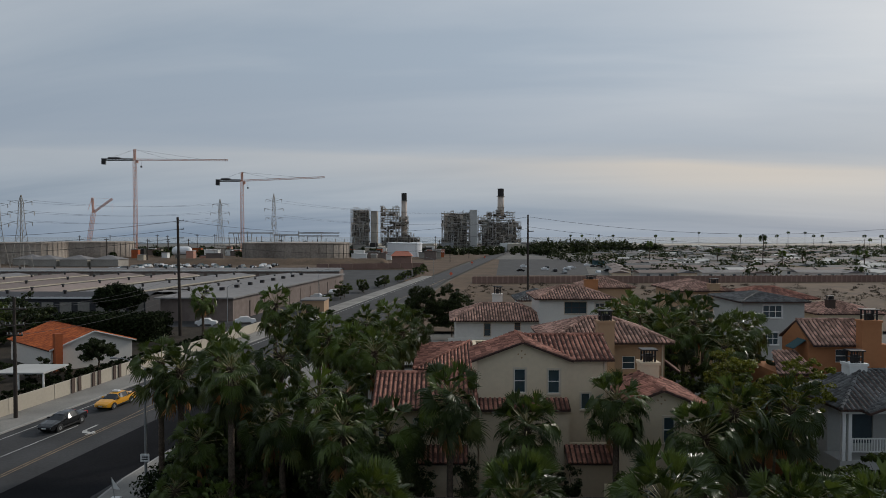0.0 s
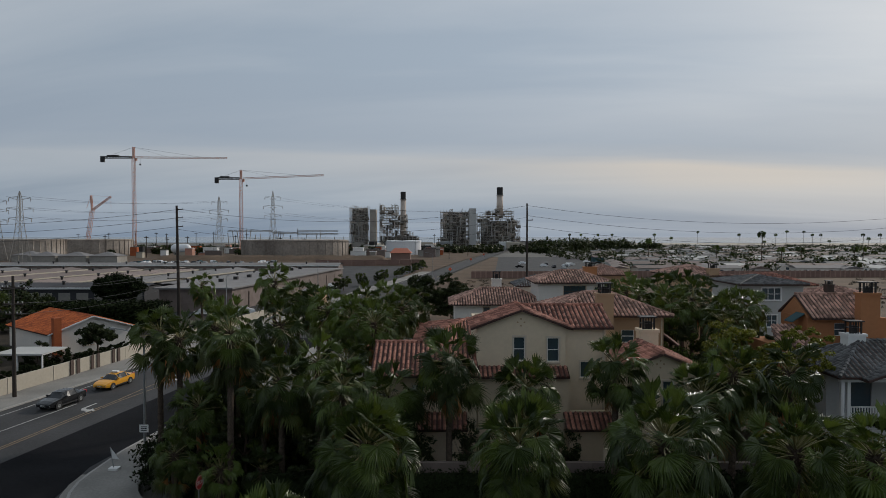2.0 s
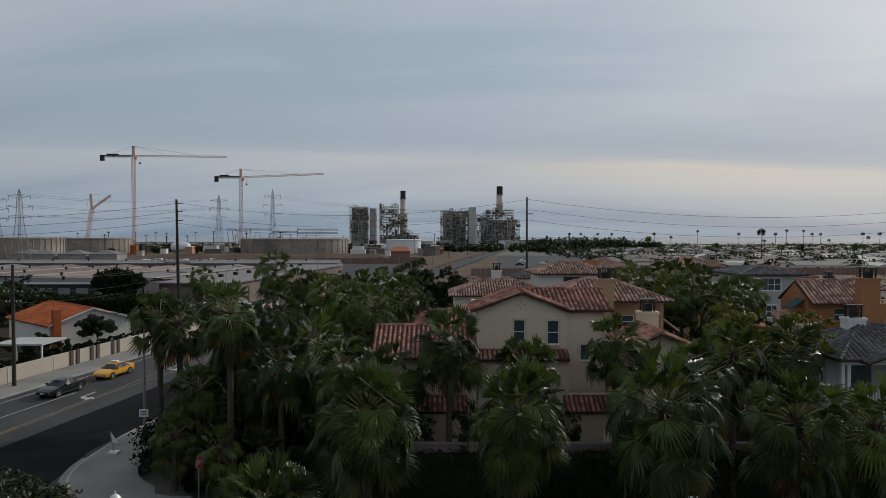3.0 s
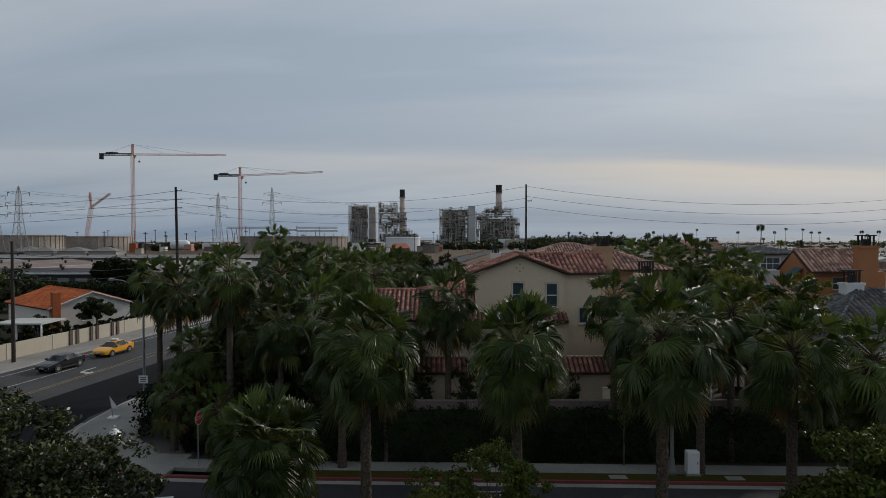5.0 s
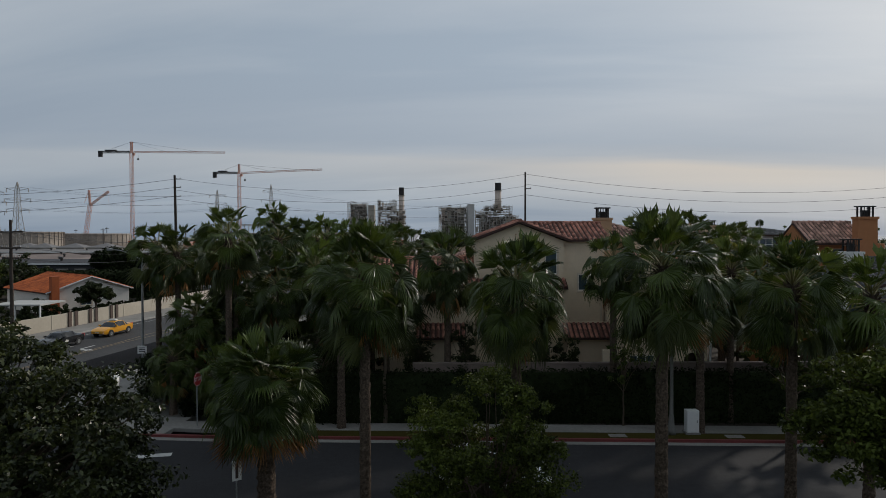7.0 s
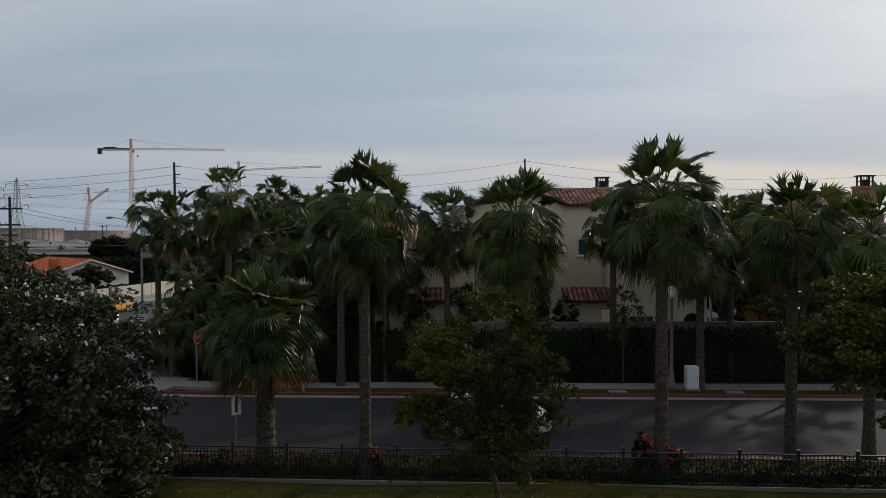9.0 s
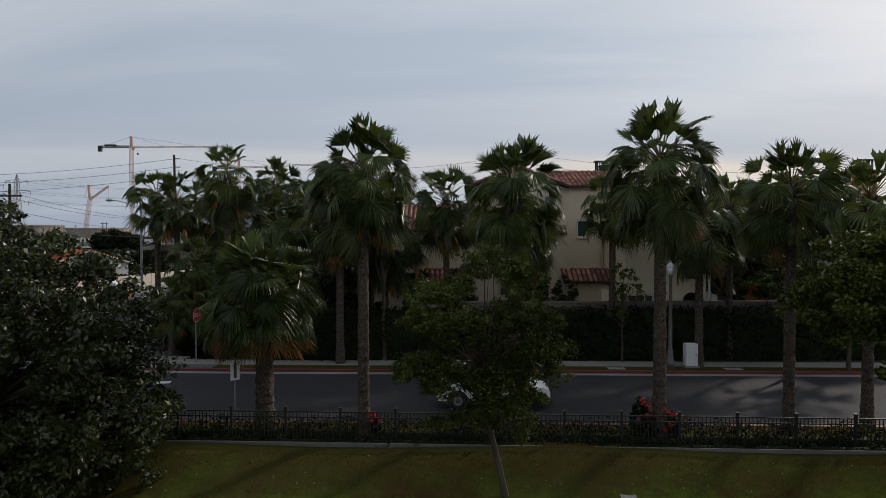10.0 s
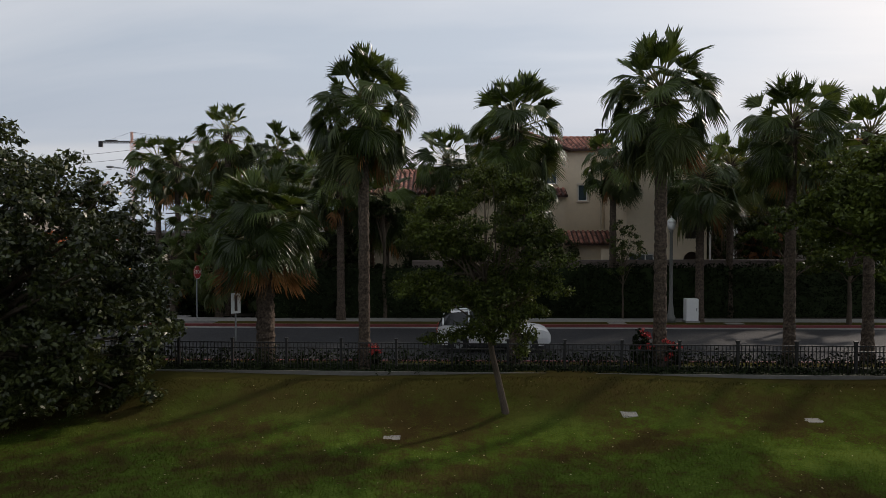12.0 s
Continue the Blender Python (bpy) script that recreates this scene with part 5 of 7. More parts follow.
for i, (x, y, h, r) in enumerate(((19.5, 47, 8.0, 2.6), (22.5, 47.5, 8.4, 2.6), (20.5, 53, 9.0, 3.0), (24.5, 48, 7.6, 2.3), (18.8, 58, 8.5, 3.0), (22, 74, 8.5, 3.4), (25.5, 52, 9.0, 2.8), (27.5, 50, 7.6, 2.6), (17.9, 52, 8.0, 2.2), (18, 40, 6.8, 2.0), (22.6, 38.5, 6.5, 2.0), (26, 36.5, 6.0, 2.0), (30, 35.5, 6.2, 2.2), (-6.0, 54, 6.5, 2.6), (-4.0, 58, 6.0, 2.6), (-12.5, 39.8, 5.6, 2.4), (-14.8, 42.5, 5.0, 2.0), (-10.4, 41.0, 5.2, 2.0), (-8.0, 41.5, 5.6, 2.0), (-17.6, 46.5, 4.4, 1.8), (-13.0, 46.0, 5.0, 2.0), (-5.0, 39.0, 5.0, 1.6), (-15.5, 43, 6.0, 2.4), (3.0, 60, 6.0, 2.2))):
    tree(x, y, 0.1, h, r, r, h * 0.42, "dense dark green tree in the townhouse planting", 700 + i, "leaf" if i % 3 else "leaf_dark", 100, 46, 0.148, 0.12, boughs=20, zc=h * 0.57, group="planting trees")
tree(-67.6, 131, 0, 7.6, 4.7, 4.2, 2.8, "broad dark clipped tree before the storage sheds", 140, "leaf_hedge", 300, 90, 0.24, 0.4, zc=5.0, group="yard trees")
def hedge(x0, x1, y0, y1, z0, z1, label, seed, n=9000, size=0.07, material="leaf_hedge", slope=0.0, name="hedge"):
    rs = np.random.RandomState(seed)
    cs = []
    L = x1 - x0
    for i in range(int(L / 0.5) + 1):
        x = x0 + (i + 0.5) * 0.5
        for y in (y0 + 0.2, (y0 + y1) / 2, y1 - 0.2):
            for z in np.arange(z0 + 0.1, z1, 0.45):
                cs.append((x + rs.normal() * 0.1, y - slope * x + rs.normal() * 0.06, z + rs.normal() * 0.06, 0.42, (y1 - y0) / 3.2, 0.34))
    v, f = leaf_cloud(rs, cs, max(4, n // len(cs)), size)
    m, k = (y1 - y0) * 0.25, len(v)
    core = [(x, y - slope * x, z) for z in (z0, z0 + (z1 - z0) * (0.9 if z1 - z0 > 2 else 0.45)) for x, y in ((x0, y0 + m), (x1, y0 + m), (x1, y1 - m), (x0, y1 - m))]
    v = np.vstack([v, np.array(core)])
    f = np.vstack([f, k + np.array([(4, 5, 6, 7), (0, 1, 5, 4), (1, 2, 6, 5), (2, 3, 7, 6), (3, 0, 4, 7)])])
    return tagged(new(name, cloud_mesh(name, v, f, material)), label, "hedge", "", "stuff")


hedge(-16, 36, 20.55, 21.3, 0.1, 0.85, "low dark flowering hedge behind the iron fence", 301, 26000, 0.06, slope=0.055)
hedge(-18, 36, 19.75, 20.25, 0.2, 0.72, "low dark ground cover at the foot of the iron fence", 302, 26000, 0.055, slope=0.055)
hedge(8, 25, 34.6, 35.6, 0.0, 3.2, "tall dark clipped hedge before the townhouses", 303, 36000, 0.085)
hedge(-10, 8, 34.6, 35.6, 0.0, 3.2, "tall dark clipped hedge before the townhouses", 306, 34000, 0.085)
hedge(-69, -50, 109, 115, 0.0, 4.4, "long dense dark shrub belt before the storage sheds", 307, 20000, 0.28)
hedge(-15.6, -8, 37.6, 40.2, 0.0, 1.3, "dense dark shrubs under the corner palms", 304, 30000, 0.10)
hedge(-18.5, -13.2, 44.4, 46.4, 0.0, 4.4, "dense dark shrubs under the corner palms", 308, 9000, 0.14)
hedge(-12.6, -5.5, 41.4, 43, 0.0, 4.8, "dense dark shrubs under the corner palms", 309, 12000, 0.14)
hedge(-20, -12.8, 42, 50, 0.0, 2.6, "dense dark shrubs under the corner palms", 305, 30000, 0.12)

# ---- iron fence ----
def fence():
    f = thing("fence", (0, 0, -0.36), "black iron picket fence along the lawn edge", "fence")
    y_of = lambda x: 20.45 - 0.055 * x
    post = B()
    box(post, -0.04, 0.04, -0.04, 0.04, 0.2, 1.72), box(post, -0.055, 0.055, -0.055, 0.055, 1.72, 1.76)
    pm = mesh_of(post, "post", "dark_metal")
    pick = B()
    box(pick, -0.011, 0.011, -0.011, 0.011, 0.32, 1.58)
    km = mesh_of(pick, "picket", "dark_metal")
    x = -18.0
    xs0 = []
    while x < 22:
        o = new("post", pm)
        o.parent, o.location = f, (x, y_of(x), 0)
        xs0.append(x)
        x += 1.84
    for i, x0 in enumerate(xs0[:-1]):
        for z in (0.36, 1.42, 1.60):
            bm = B()
            a, b = (x0 + 0.04, y_of(x0), z), (x0 + 1.80, y_of(x0 + 1.84), z)
            tube(bm, a, b, 0.026, None, 4)
            part("rail", bm, "dark_metal", f)
        if -9.5 < x0 < 15:
            for k in range(1, 15):
                xx = x0 + 1.84 * k / 15
                o = new("picket", km)
                o.parent, o.location = f, (xx, y_of(xx), 0)
    bm = B()
    for x0 in xs0[:-1]:
        if not -9.5 < x0 < 15:
            for k in range(1, 15):
                xx = x0 + 1.84 * k / 15
                box(bm, xx - 0.011, xx + 0.011, y_of(xx) - 0.011, y_of(xx) + 0.011, 0.32, 1.58)
    part("pickets", bm, "dark_metal", f)["kind"] = "stuff"
    return f


fence()
strip_between("lawn_edging", [(x, 19.72 - 0.055 * x) for x in range(-20, 31, 5)], [(x, 19.77 - 0.055 * x) for x in range(-20, 31, 5)], 0.452, "edging_concrete", "pale concrete mowing edge along the lawn", "edging", depth=0.3)

# ---- utility poles, wires ----
def utility_pole(x, y, h, label, arms, r=0.17, lean=0.0):
    p = thing("utility_pole", (x, y, 0), label, "utility pole", "utility poles")
    bm = B()
    tube(bm, (lean, 0, -0.2), (0, 0, h), r, r * 0.62, 10)
    part("pole", bm, "pole_wood", p)
    for z, half, one in arms:
        bm = B()
        box(bm, (-half if not one else 0), half, -0.06, 0.06, z - 0.07, z + 0.07)
        part("crossarm", bm, "pole_wood", p)
        for sx in ((-0.9, -0.45, 0.45, 0.9) if not one else (0.95,)):
            bm = B()
            lathe(bm, [(0.03, 0), (0.07, 0.05), (0.04, 0.1), (0.07, 0.15), (0.03, 0.2)], (sx * half, 0, z + 0.07), 8)
            part("insulator", bm, "grey_metal", p)
    return p


utility_pole(-42.6, 62.7, 12.2, "dark weathered wooden power pole beside the pavement", [(11.0, 1.2, 0), (9.4, 1.0, 0), (8.4, 0.8, 0)], 0.2)
utility_pole(-48.2, 115, 21.6, "tall dark wooden transmission pole with side brackets", [(20.9, 1.1, 1), (19.4, 1.1, 1), (17.8, 1.1, 1), (10.2, 2.4, 0), (8.4, 1.8, 0)], 0.32, 0.3)
utility_pole(15.3, 114, 22.0, "tall slim wooden power pole beyond the townhouses", [(19.0, 1.0, 1)], 0.24)


def wires(name, spans, r, label):
    """Sagging cables from a to b."""
    w = thing(name, spans[0][0], label, "cable", "cables")
    o = Vector(spans[0][0])
    for a, b, sag in spans:
        a, b = Vector(a) - o, Vector(b) - o
        bm = B()
        n = 14
        pt = [a.lerp(b, i / n) - Vector((0, 0, 4 * sag * (i / n) * (1 - i / n))) for i in range(n + 1)]
        pipe(bm, pt, r, 4)
        part("cable", bm, "dark_metal", w)
    return w


wires("power_lines", [((15.5, 114, z), (110, 122, z + 1.0), 3.6) for z in (21.6, 19.8, 17.9)], 0.024, "thin dark power lines sagging from the far pole")
wires("power_lines", [((15.3, 114, z), (-48.0, 115, z - 0.6), 2.6) for z in (21.6, 19.5, 17.9)], 0.022, "thin dark power lines between the tall poles")
wires("power_lines", [((-48, 115, z), (-140, 118, z), 3.0) for z in (20.9, 19.4, 17.8)], 0.03, "thin dark power lines over the storage sheds")
wires("power_lines", [((-42.6 + s, 62.7, z), (-48.2 + s * 1.6, 115, z - 0.9), 1.0) for z, s in ((11.1, -1), (11.1, 1), (9.5, 0.6), (8.4, 0))] + [((-42.6 + s, 62.7, z), (-60 + s, -20, z), 1.0) for z, s in ((11.1, -1), (11.1, 1), (9.5, 0.6))], 0.02, "dark cables from the roadside pole")
# ---- west side of the avenue ----
def block_wall():
    w = thing("block_wall", (0, 0, 0), "cream block garden wall with brown timber panels along the avenue", "wall")
    xw = lambda y: left_kerb(y) - 4.45
    for y in range(10, 130, 6):
        a, b = (xw(y), y), (xw(y + 6), y + 6)
        bm = B()
        n = Vector((b[1] - a[1], a[0] - b[0])).normalized() * 0.1
        pts = [(a[0] - n.x, a[1] - n.y), (a[0] + n.x, a[1] + n.y), (b[0] + n.x, b[1] + n.y), (b[0] - n.x, b[1] - n.y)]
        lo = [bm.verts.new((*p, 0)) for p in pts]
        hi = [bm.verts.new((*p, 1.75)) for p in pts]
        bm.faces.new(lo[::-1]), bm.faces.new(hi)
        for i in range(4):
            bm.faces.new((lo[i], lo[(i + 1) % 4], hi[(i + 1) % 4], hi[i]))
        part("wall_panel", bm, "wall_block", w)
        boxed("pilaster", "wall_block", w, a[0] - 0.12, a[0] + 0.12, y - 0.12, y + 0.12, 0, 1.79)
    for y in (72.6, 73.6, 75.9, 76.9, 79.6, 80.6):
        boxed("timber_panel", "brown_wood", w, xw(y) + 0.10, xw(y) + 0.18, y - 0.3, y + 0.3, 0.1, 1.85)
    return w


block_wall()


def red_roof_house(x, y, turn, label, half=4.8, length=13, eave=3.0, rise=1.9, wall="stucco_white", tile="tile_orange", chim=True):
    h = thing("bungalow", (0, 0, 0), label, "house", "bungalows")
    bm = B()
    wall_front(bm, -half + 0.4, half - 0.4, 0, eave, 0.5, [(-1.2, 0.2, 1.0, 2.2)])
    gable_wall(bm, -half + 0.4, half - 0.4, 0.5, eave, rise * (half - 0.4) / half)
    shell(bm, -half + 0.4, half - 0.4, 0.5, length, 0, eave)
    part("wall", bm, wall, h)
    window(h, -1.2, 0.2, 1.0, 2.2, 0.5, bars=1)
    r = Roof(h, tile, 0.34, 0.42)
    r.gable("y", -half, half, 0, length + 0.3, eave, rise)
    r.done()
    bm = B()
    for s in (-1, 1):
        tube(bm, (s * half, -0.02, eave - 0.05), (0, -0.02, eave + rise - 0.05), 0.1, None, 4)
    part("bargeboard", bm, "trim_white", h)
    if chim:
        bm = B()
        box(bm, -half + 0.6, -half + 1.5, -0.5, 0.4, 0, eave + 2.2)
        part("chimney", bm, "tile_orange", h, "terracotta brick chimney")
    h.matrix_world = pose(x, y, 0, 0, 0, turn)
    return h


red_roof_house(-48.6, 88, 52, "white bungalow with orange-red tile roof and brick chimney", half=5.8, length=15, rise=2.0)
red_roof_house(-66, 80, 75, "bungalow with orange tile roof behind the wall", chim=False)
boxed_roof = thing("bungalow", (0, 0, 0), "low bungalow with dark grey shingle roof behind the wall", "house", "bungalows")
boxed("wall", "stucco_white", boxed_roof, -62, -47.2, 63.5, 72, 0, 2.7)
bm = B()
poly(bm, [(-63, 62.6, 2.75), (-46.4, 62.6, 2.75), (-46.4, 68, 3.7), (-63, 68, 3.7)]), poly(bm, [(-46.4, 73, 2.75), (-63, 73, 2.75), (-63, 68, 3.7), (-46.4, 68, 3.7)])
poly(bm, [(-46.4, 62.6, 2.75), (-46.4, 73, 2.75), (-46.4, 68, 3.7)])
part("roof", bm, "tile_grey", boxed_roof)
boxed("fascia", "trim_white", boxed_roof, -63, -46.3, 62.45, 62.6, 2.5, 2.8)
boxed_roof.location = (-4.4, 0, 0)
canopy = thing("patio_canopy", (0, 0, 0), "white flat patio canopy on posts beside the wall", "canopy")
bm = B()
box(bm, -50.5, -44.8, 70.6, 75.4, 2.75, 2.92)
part("roof", bm, "siding_grey", canopy)
for x in (-50.4, -47.8, -45.0):
    boxed("post", "trim_white", canopy, x, x + 0.15, 70.7, 70.85, 0, 2.75)
tree(-46.2, 84.5, 0, 4.4, 2.4, 2.2, 1.5, "dark leafy yard tree beside the white bungalow", 410, "leaf_dark", 60, 140, 0.16, 0.14, group="yard trees")
for i in range(16):
    rr = random.Random(450 + i)
    y = 64 + i * 2.6
    tree(left_kerb(y) - 6.2 + rr.uniform(-0.5, 0.3), y, 0, 2.2, 1.3, 1.3, 0.8, "dark garden shrub behind the block wall", 470 + i, "leaf_hedge", 22, 70, 0.13, 0.06, zc=1.2, name="shrub", group="garden shrubs")
for i, (x, y, s) in enumerate(((-49, 80, 1.4), (-52, 81, 1.5), (-56, 79, 1.6), (-47.5, 72.4, 1.1), (-45.2, 80, 1.1), (-60, 76, 1.4))):
    tree(x, y, 0, s * 1.7, s * 1.3, s, s * 0.85, "dark garden shrub behind the block wall", 420 + i, "leaf_dark", 26, 90, 0.15, 0.08, zc=s * 0.8, name="shrub", group="garden shrubs")
sheet("yard_west", [(-300, 10), (-62, 10), (-46.5, 60), (-20, 190), (-20, 245), (-300, 245)], -0.03, "soil", "dark soil and yards of the bungalows", "yard")
for i in range(24):
    rr = random.Random(500 + i)
    x = -114 + i * 1.75 + rr.uniform(-2, 2)
    g = rr.uniform(2.0, 3.7)
    tree(x, 98 + rr.uniform(0, 26), 0, g * 1.9, g * 1.35, g, g * 0.95, "dark leafy tree along the back yards", 530 + i, "leaf_dark" if i % 3 else "leaf", 44, 40, 0.32, 0.2, zc=g * 0.95, group="yard trees")
for i in range(16):
    rr = random.Random(590 + i)
    y = 170 + i * 9 + rr.uniform(-3, 3)
    g = rr.uniform(1.3, 2.6)
    tree(left_kerb(y) - 6.5 + rr.uniform(-3, 0.5), y, 0, g * 2.0, g, g, g * 0.95, "green shrub along the storage yard fence", 760 + i, "leaf_dark" if i % 2 else "leaf", 26, 70, 0.22, 0.12, zc=g, name="shrub", group="yard shrubs")


# ---- storage sheds and yard ----
def shed(y, d, h, x0, x1, roof_mat, label, seed):
    rnd = random.Random(seed)
    s = thing("storage_shed", (0, 0, 0), label, "shed", "storage sheds")
    boxed("wall", "dark_shed" if seed == 0 else "roof_flat_tan", s, x0, x1, y, y + d, 0, h)
    bm = B()
    poly(bm, [(x0 - 0.5, y - 0.5, h), (x1 + 0.5, y - 0.5, h), (x1 + 0.5, y + d / 2, h + 0.8), (x0 - 0.5, y + d / 2, h + 0.8)])
    poly(bm, [(x1 + 0.5, y + d + 0.5, h), (x0 - 0.5, y + d + 0.5, h), (x0 - 0.5, y + d / 2, h + 0.8), (x1 + 0.5, y + d / 2, h + 0.8)])
    part("roof", bm, roof_mat, s)
    boxed("fascia", "trim_white", s, x0 - 0.5, x1 + 0.5, y - 0.62, y - 0.5, h - 0.35, h + 0.05)
    for i in range(int((x1 - x0) / 14)):
        x = x0 + 7 + 14 * i + rnd.uniform(-1, 1)
        bm = B()
        lathe(bm, [(0.3, 0), (0.3, 0.7), (0.5, 0.75), (0.35, 1.0)], (x, y + d * 0.3, h + 0.3), 8)
        part("roof_vent", bm, "dark_metal", s)
    for i in range(int((x1 - x0) / 4)):
        x = x0 + 1 + 4 * i
        boxed("roller_door", "brown_wood" if seed % 2 else "steel", s, x, x + 2.6, y - 0.06, y - 0.02, 0.1, h - 1.2)
    return s


shed(140, 9, 4.6, -190, -66, "dark_shed", "long low storage shed with dark roof and pale fascia", 0)
shed(244, 10, 4.6, -200, -40, "roof_flat", "long low storage shed with pale fascia behind the shed rows", 4)


def shed_row(x, y, length, seed):
    """A low-roofed row of storage units that runs away from the cross shed, doors to one side."""
    rnd = random.Random(seed)
    s = thing("storage_shed", (x, y, 0), "long row of storage units with pale pinkish roof and brown doors", "shed", "storage sheds")
    boxed("wall", "wall_block", s, -14.5, 0, 0, length, 0, 3.5)
    bm = B()
    for q in ([(-15, -0.4, 3.5), (-6, -0.4, 4.3), (-6, length + 0.4, 4.3), (-15, length + 0.4, 3.5)], [(-6, -0.4, 4.3), (0.5, -0.4, 3.55), (0.5, length + 0.4, 3.55), (-6, length + 0.4, 4.3)]):
        poly(bm, q)
    part("roof", bm, rnd.choice(("roof_flat_pink", "roof_flat_tan", "roof_flat")), s)
    boxed("fascia", "wall_block", s, 0.42, 0.52, -0.4, length + 0.4, 3.2, 3.56)
    for i in range(int(length / 4.4)):
        boxed("roller_door", "brown_wood", s, 0.0, 0.06, 1.2 + 4.4 * i, 4.0 + 4.4 * i, 0.1, 2.9)
    for i in range(int(length / 13)):
        bm = B()
        lathe(bm, [(0.3, 0), (0.3, 0.7), (0.55, 0.75), (0.35, 1.0)], (-4, 5 + 13 * i + rnd.uniform(-2, 2), 4.0), 8)
        part("roof_vent", bm, "dark_metal", s)
    s.rotation_euler[2] = radians(-9)


for i in range(6):
    shed_row(-164 + i * 20.5, 156, 78, 900 + i)
big = thing("warehouse", (0, 0, 0), "wide warehouse with pale grey roof beside the avenue", "warehouse")
wx = lambda y: -40 + 0.13 * (y - 131)
bm = B()
for a, b, z0, z1 in ((134, 214, 0, 4.8),):
    pts = [(-60, a), (wx(a) - 5, a), (wx(b) - 5, b), (-52, b)]
    lo, hi = [bm.verts.new((*p, z0)) for p in pts], [bm.verts.new((*p, z1)) for p in pts]
    bm.faces.new(hi)
    for i in range(4):
        bm.faces.new((lo[i], lo[(i + 1) % 4], hi[(i + 1) % 4], hi[i]))
part("wall", bm, "roof_flat_tan", big)
bm = B()
pts = [(-61, 133), (wx(133) - 4.4, 133), (wx(215) - 4.4, 215), (-53, 215)]
lo, hi = [bm.verts.new((*p, 4.82)) for p in pts], [bm.verts.new((*p, 5.15)) for p in pts]
bm.faces.new(hi), bm.faces.new(lo[::-1])
for i in range(4):
    bm.faces.new((lo[i], lo[(i + 1) % 4], hi[(i + 1) % 4], hi[i]))
part("roof", bm, "roof_flat", big)
for i in range(9):
    y = 142 + i * 8
    boxed("roof_unit", "dark_metal", big, -54 + i * 0.9, -53 + i * 0.9, y, y + 1.0, 5.15, 5.9)
    boxed("roller_door", "brown_wood", big, wx(y) - 4.98, wx(y) - 4.9, y, y + 4.2, 0.1, 3.6)
sheet("yard_storage", [(-300, 126), (-28, 126), (-8, 330), (-300, 330)], 0.0, "asphalt", "grey asphalt yard of the storage sheds", "yard")


# parked cars in the yard: small shaped bodies
def small_car_mesh(material):
    bm = B()
    prof = [(-2.1, 0.35), (-2.1, 0.85), (-1.5, 0.95), (-1.0, 1.4), (0.5, 1.42), (1.1, 0.95), (2.0, 0.8), (2.1, 0.35)]
    a = [bm.verts.new((x, -0.85, z)) for x, z in prof]
    b = [bm.verts.new((x, 0.85, z)) for x, z in prof]
    bm.faces.new(a), bm.faces.new(b[::-1])
    for i in range(len(prof)):
        j = (i + 1) % len(prof)
        bm.faces.new((a[i], b[i], b[j], a[j]))
    for x in (-1.3, 1.3):
        tube(bm, (x, -0.9, 0.32), (x, 0.9, 0.32), 0.32, None, 10)
    return mesh_of(bm, "far_car", material)


FAR_CARS = [small_car_mesh(m) for m in ("paint_white", "paint_black", "grey_metal", "teal", "tank_white")]
rnd = random.Random(9)
for i in range(90):
    o = new("parked_car", FAR_CARS[rnd.choice((0, 1, 1, 2, 2, 3))])
    x, y = rnd.uniform(-175, -95), rnd.choice((330, 340, 350, 360, 372))
    o.matrix_world = pose(x, y, 0, 0, 0, 90 + rnd.uniform(-6, 6))
    tagged(o, "parked car in the distant storage yard", "car", "far parked cars")
for i in range(16):
    o = new("parked_car", FAR_CARS[rnd.choice((0, 1, 2, 4))])
    y = 300 + 14 * (i // 3)
    o.matrix_world = pose(38 + rnd.uniform(0, 55), y, 0.05, 0, 0, rnd.choice((0, 90)))
    tagged(o, "parked car on the grey car park beside the avenue", "car", "far parked cars")
for x, y, a in ((-36, 182, 0), (-41, 131, 20), (-48, 128, 10), (-33, 172, 90), (-34, 196, 80)):
    o = new("parked_car", FAR_CARS[0])
    o.matrix_world = pose(x, y, 0.02, 0, 0, a)
    tagged(o, "white parked car beside the warehouse", "car", "far parked cars")


# ---- tanks ----
def tank(x, y, r, h, material, label, stripes=True):
    t = thing("storage_tank", (x, y, 0), label, "tank", "storage tanks")
    bm = B()
    lathe(bm, [(r, 0), (r, h), (r - 0.6, h + 0.15)], n=48)
    part("shell", bm, material, t, smooth=False)
    bm = B()
    lathe(bm, [(r + 0.05, h - 0.9), (r + 0.4, h - 0.85), (r + 0.4, h - 0.6), (r + 0.05, h - 0.55)], n=48, cap=False)
    part("wind_girder", bm, material, t)
    if stripes:
        for i in range(40):
            a = 2 * math.pi * i / 40
            bm = B()
            bar(bm, ((r + 0.15) * math.cos(a), (r + 0.15) * math.sin(a), 0), ((r + 0.15) * math.cos(a), (r + 0.15) * math.sin(a), h), 0.35)
            part("stiffener", bm, material, t)
    return t


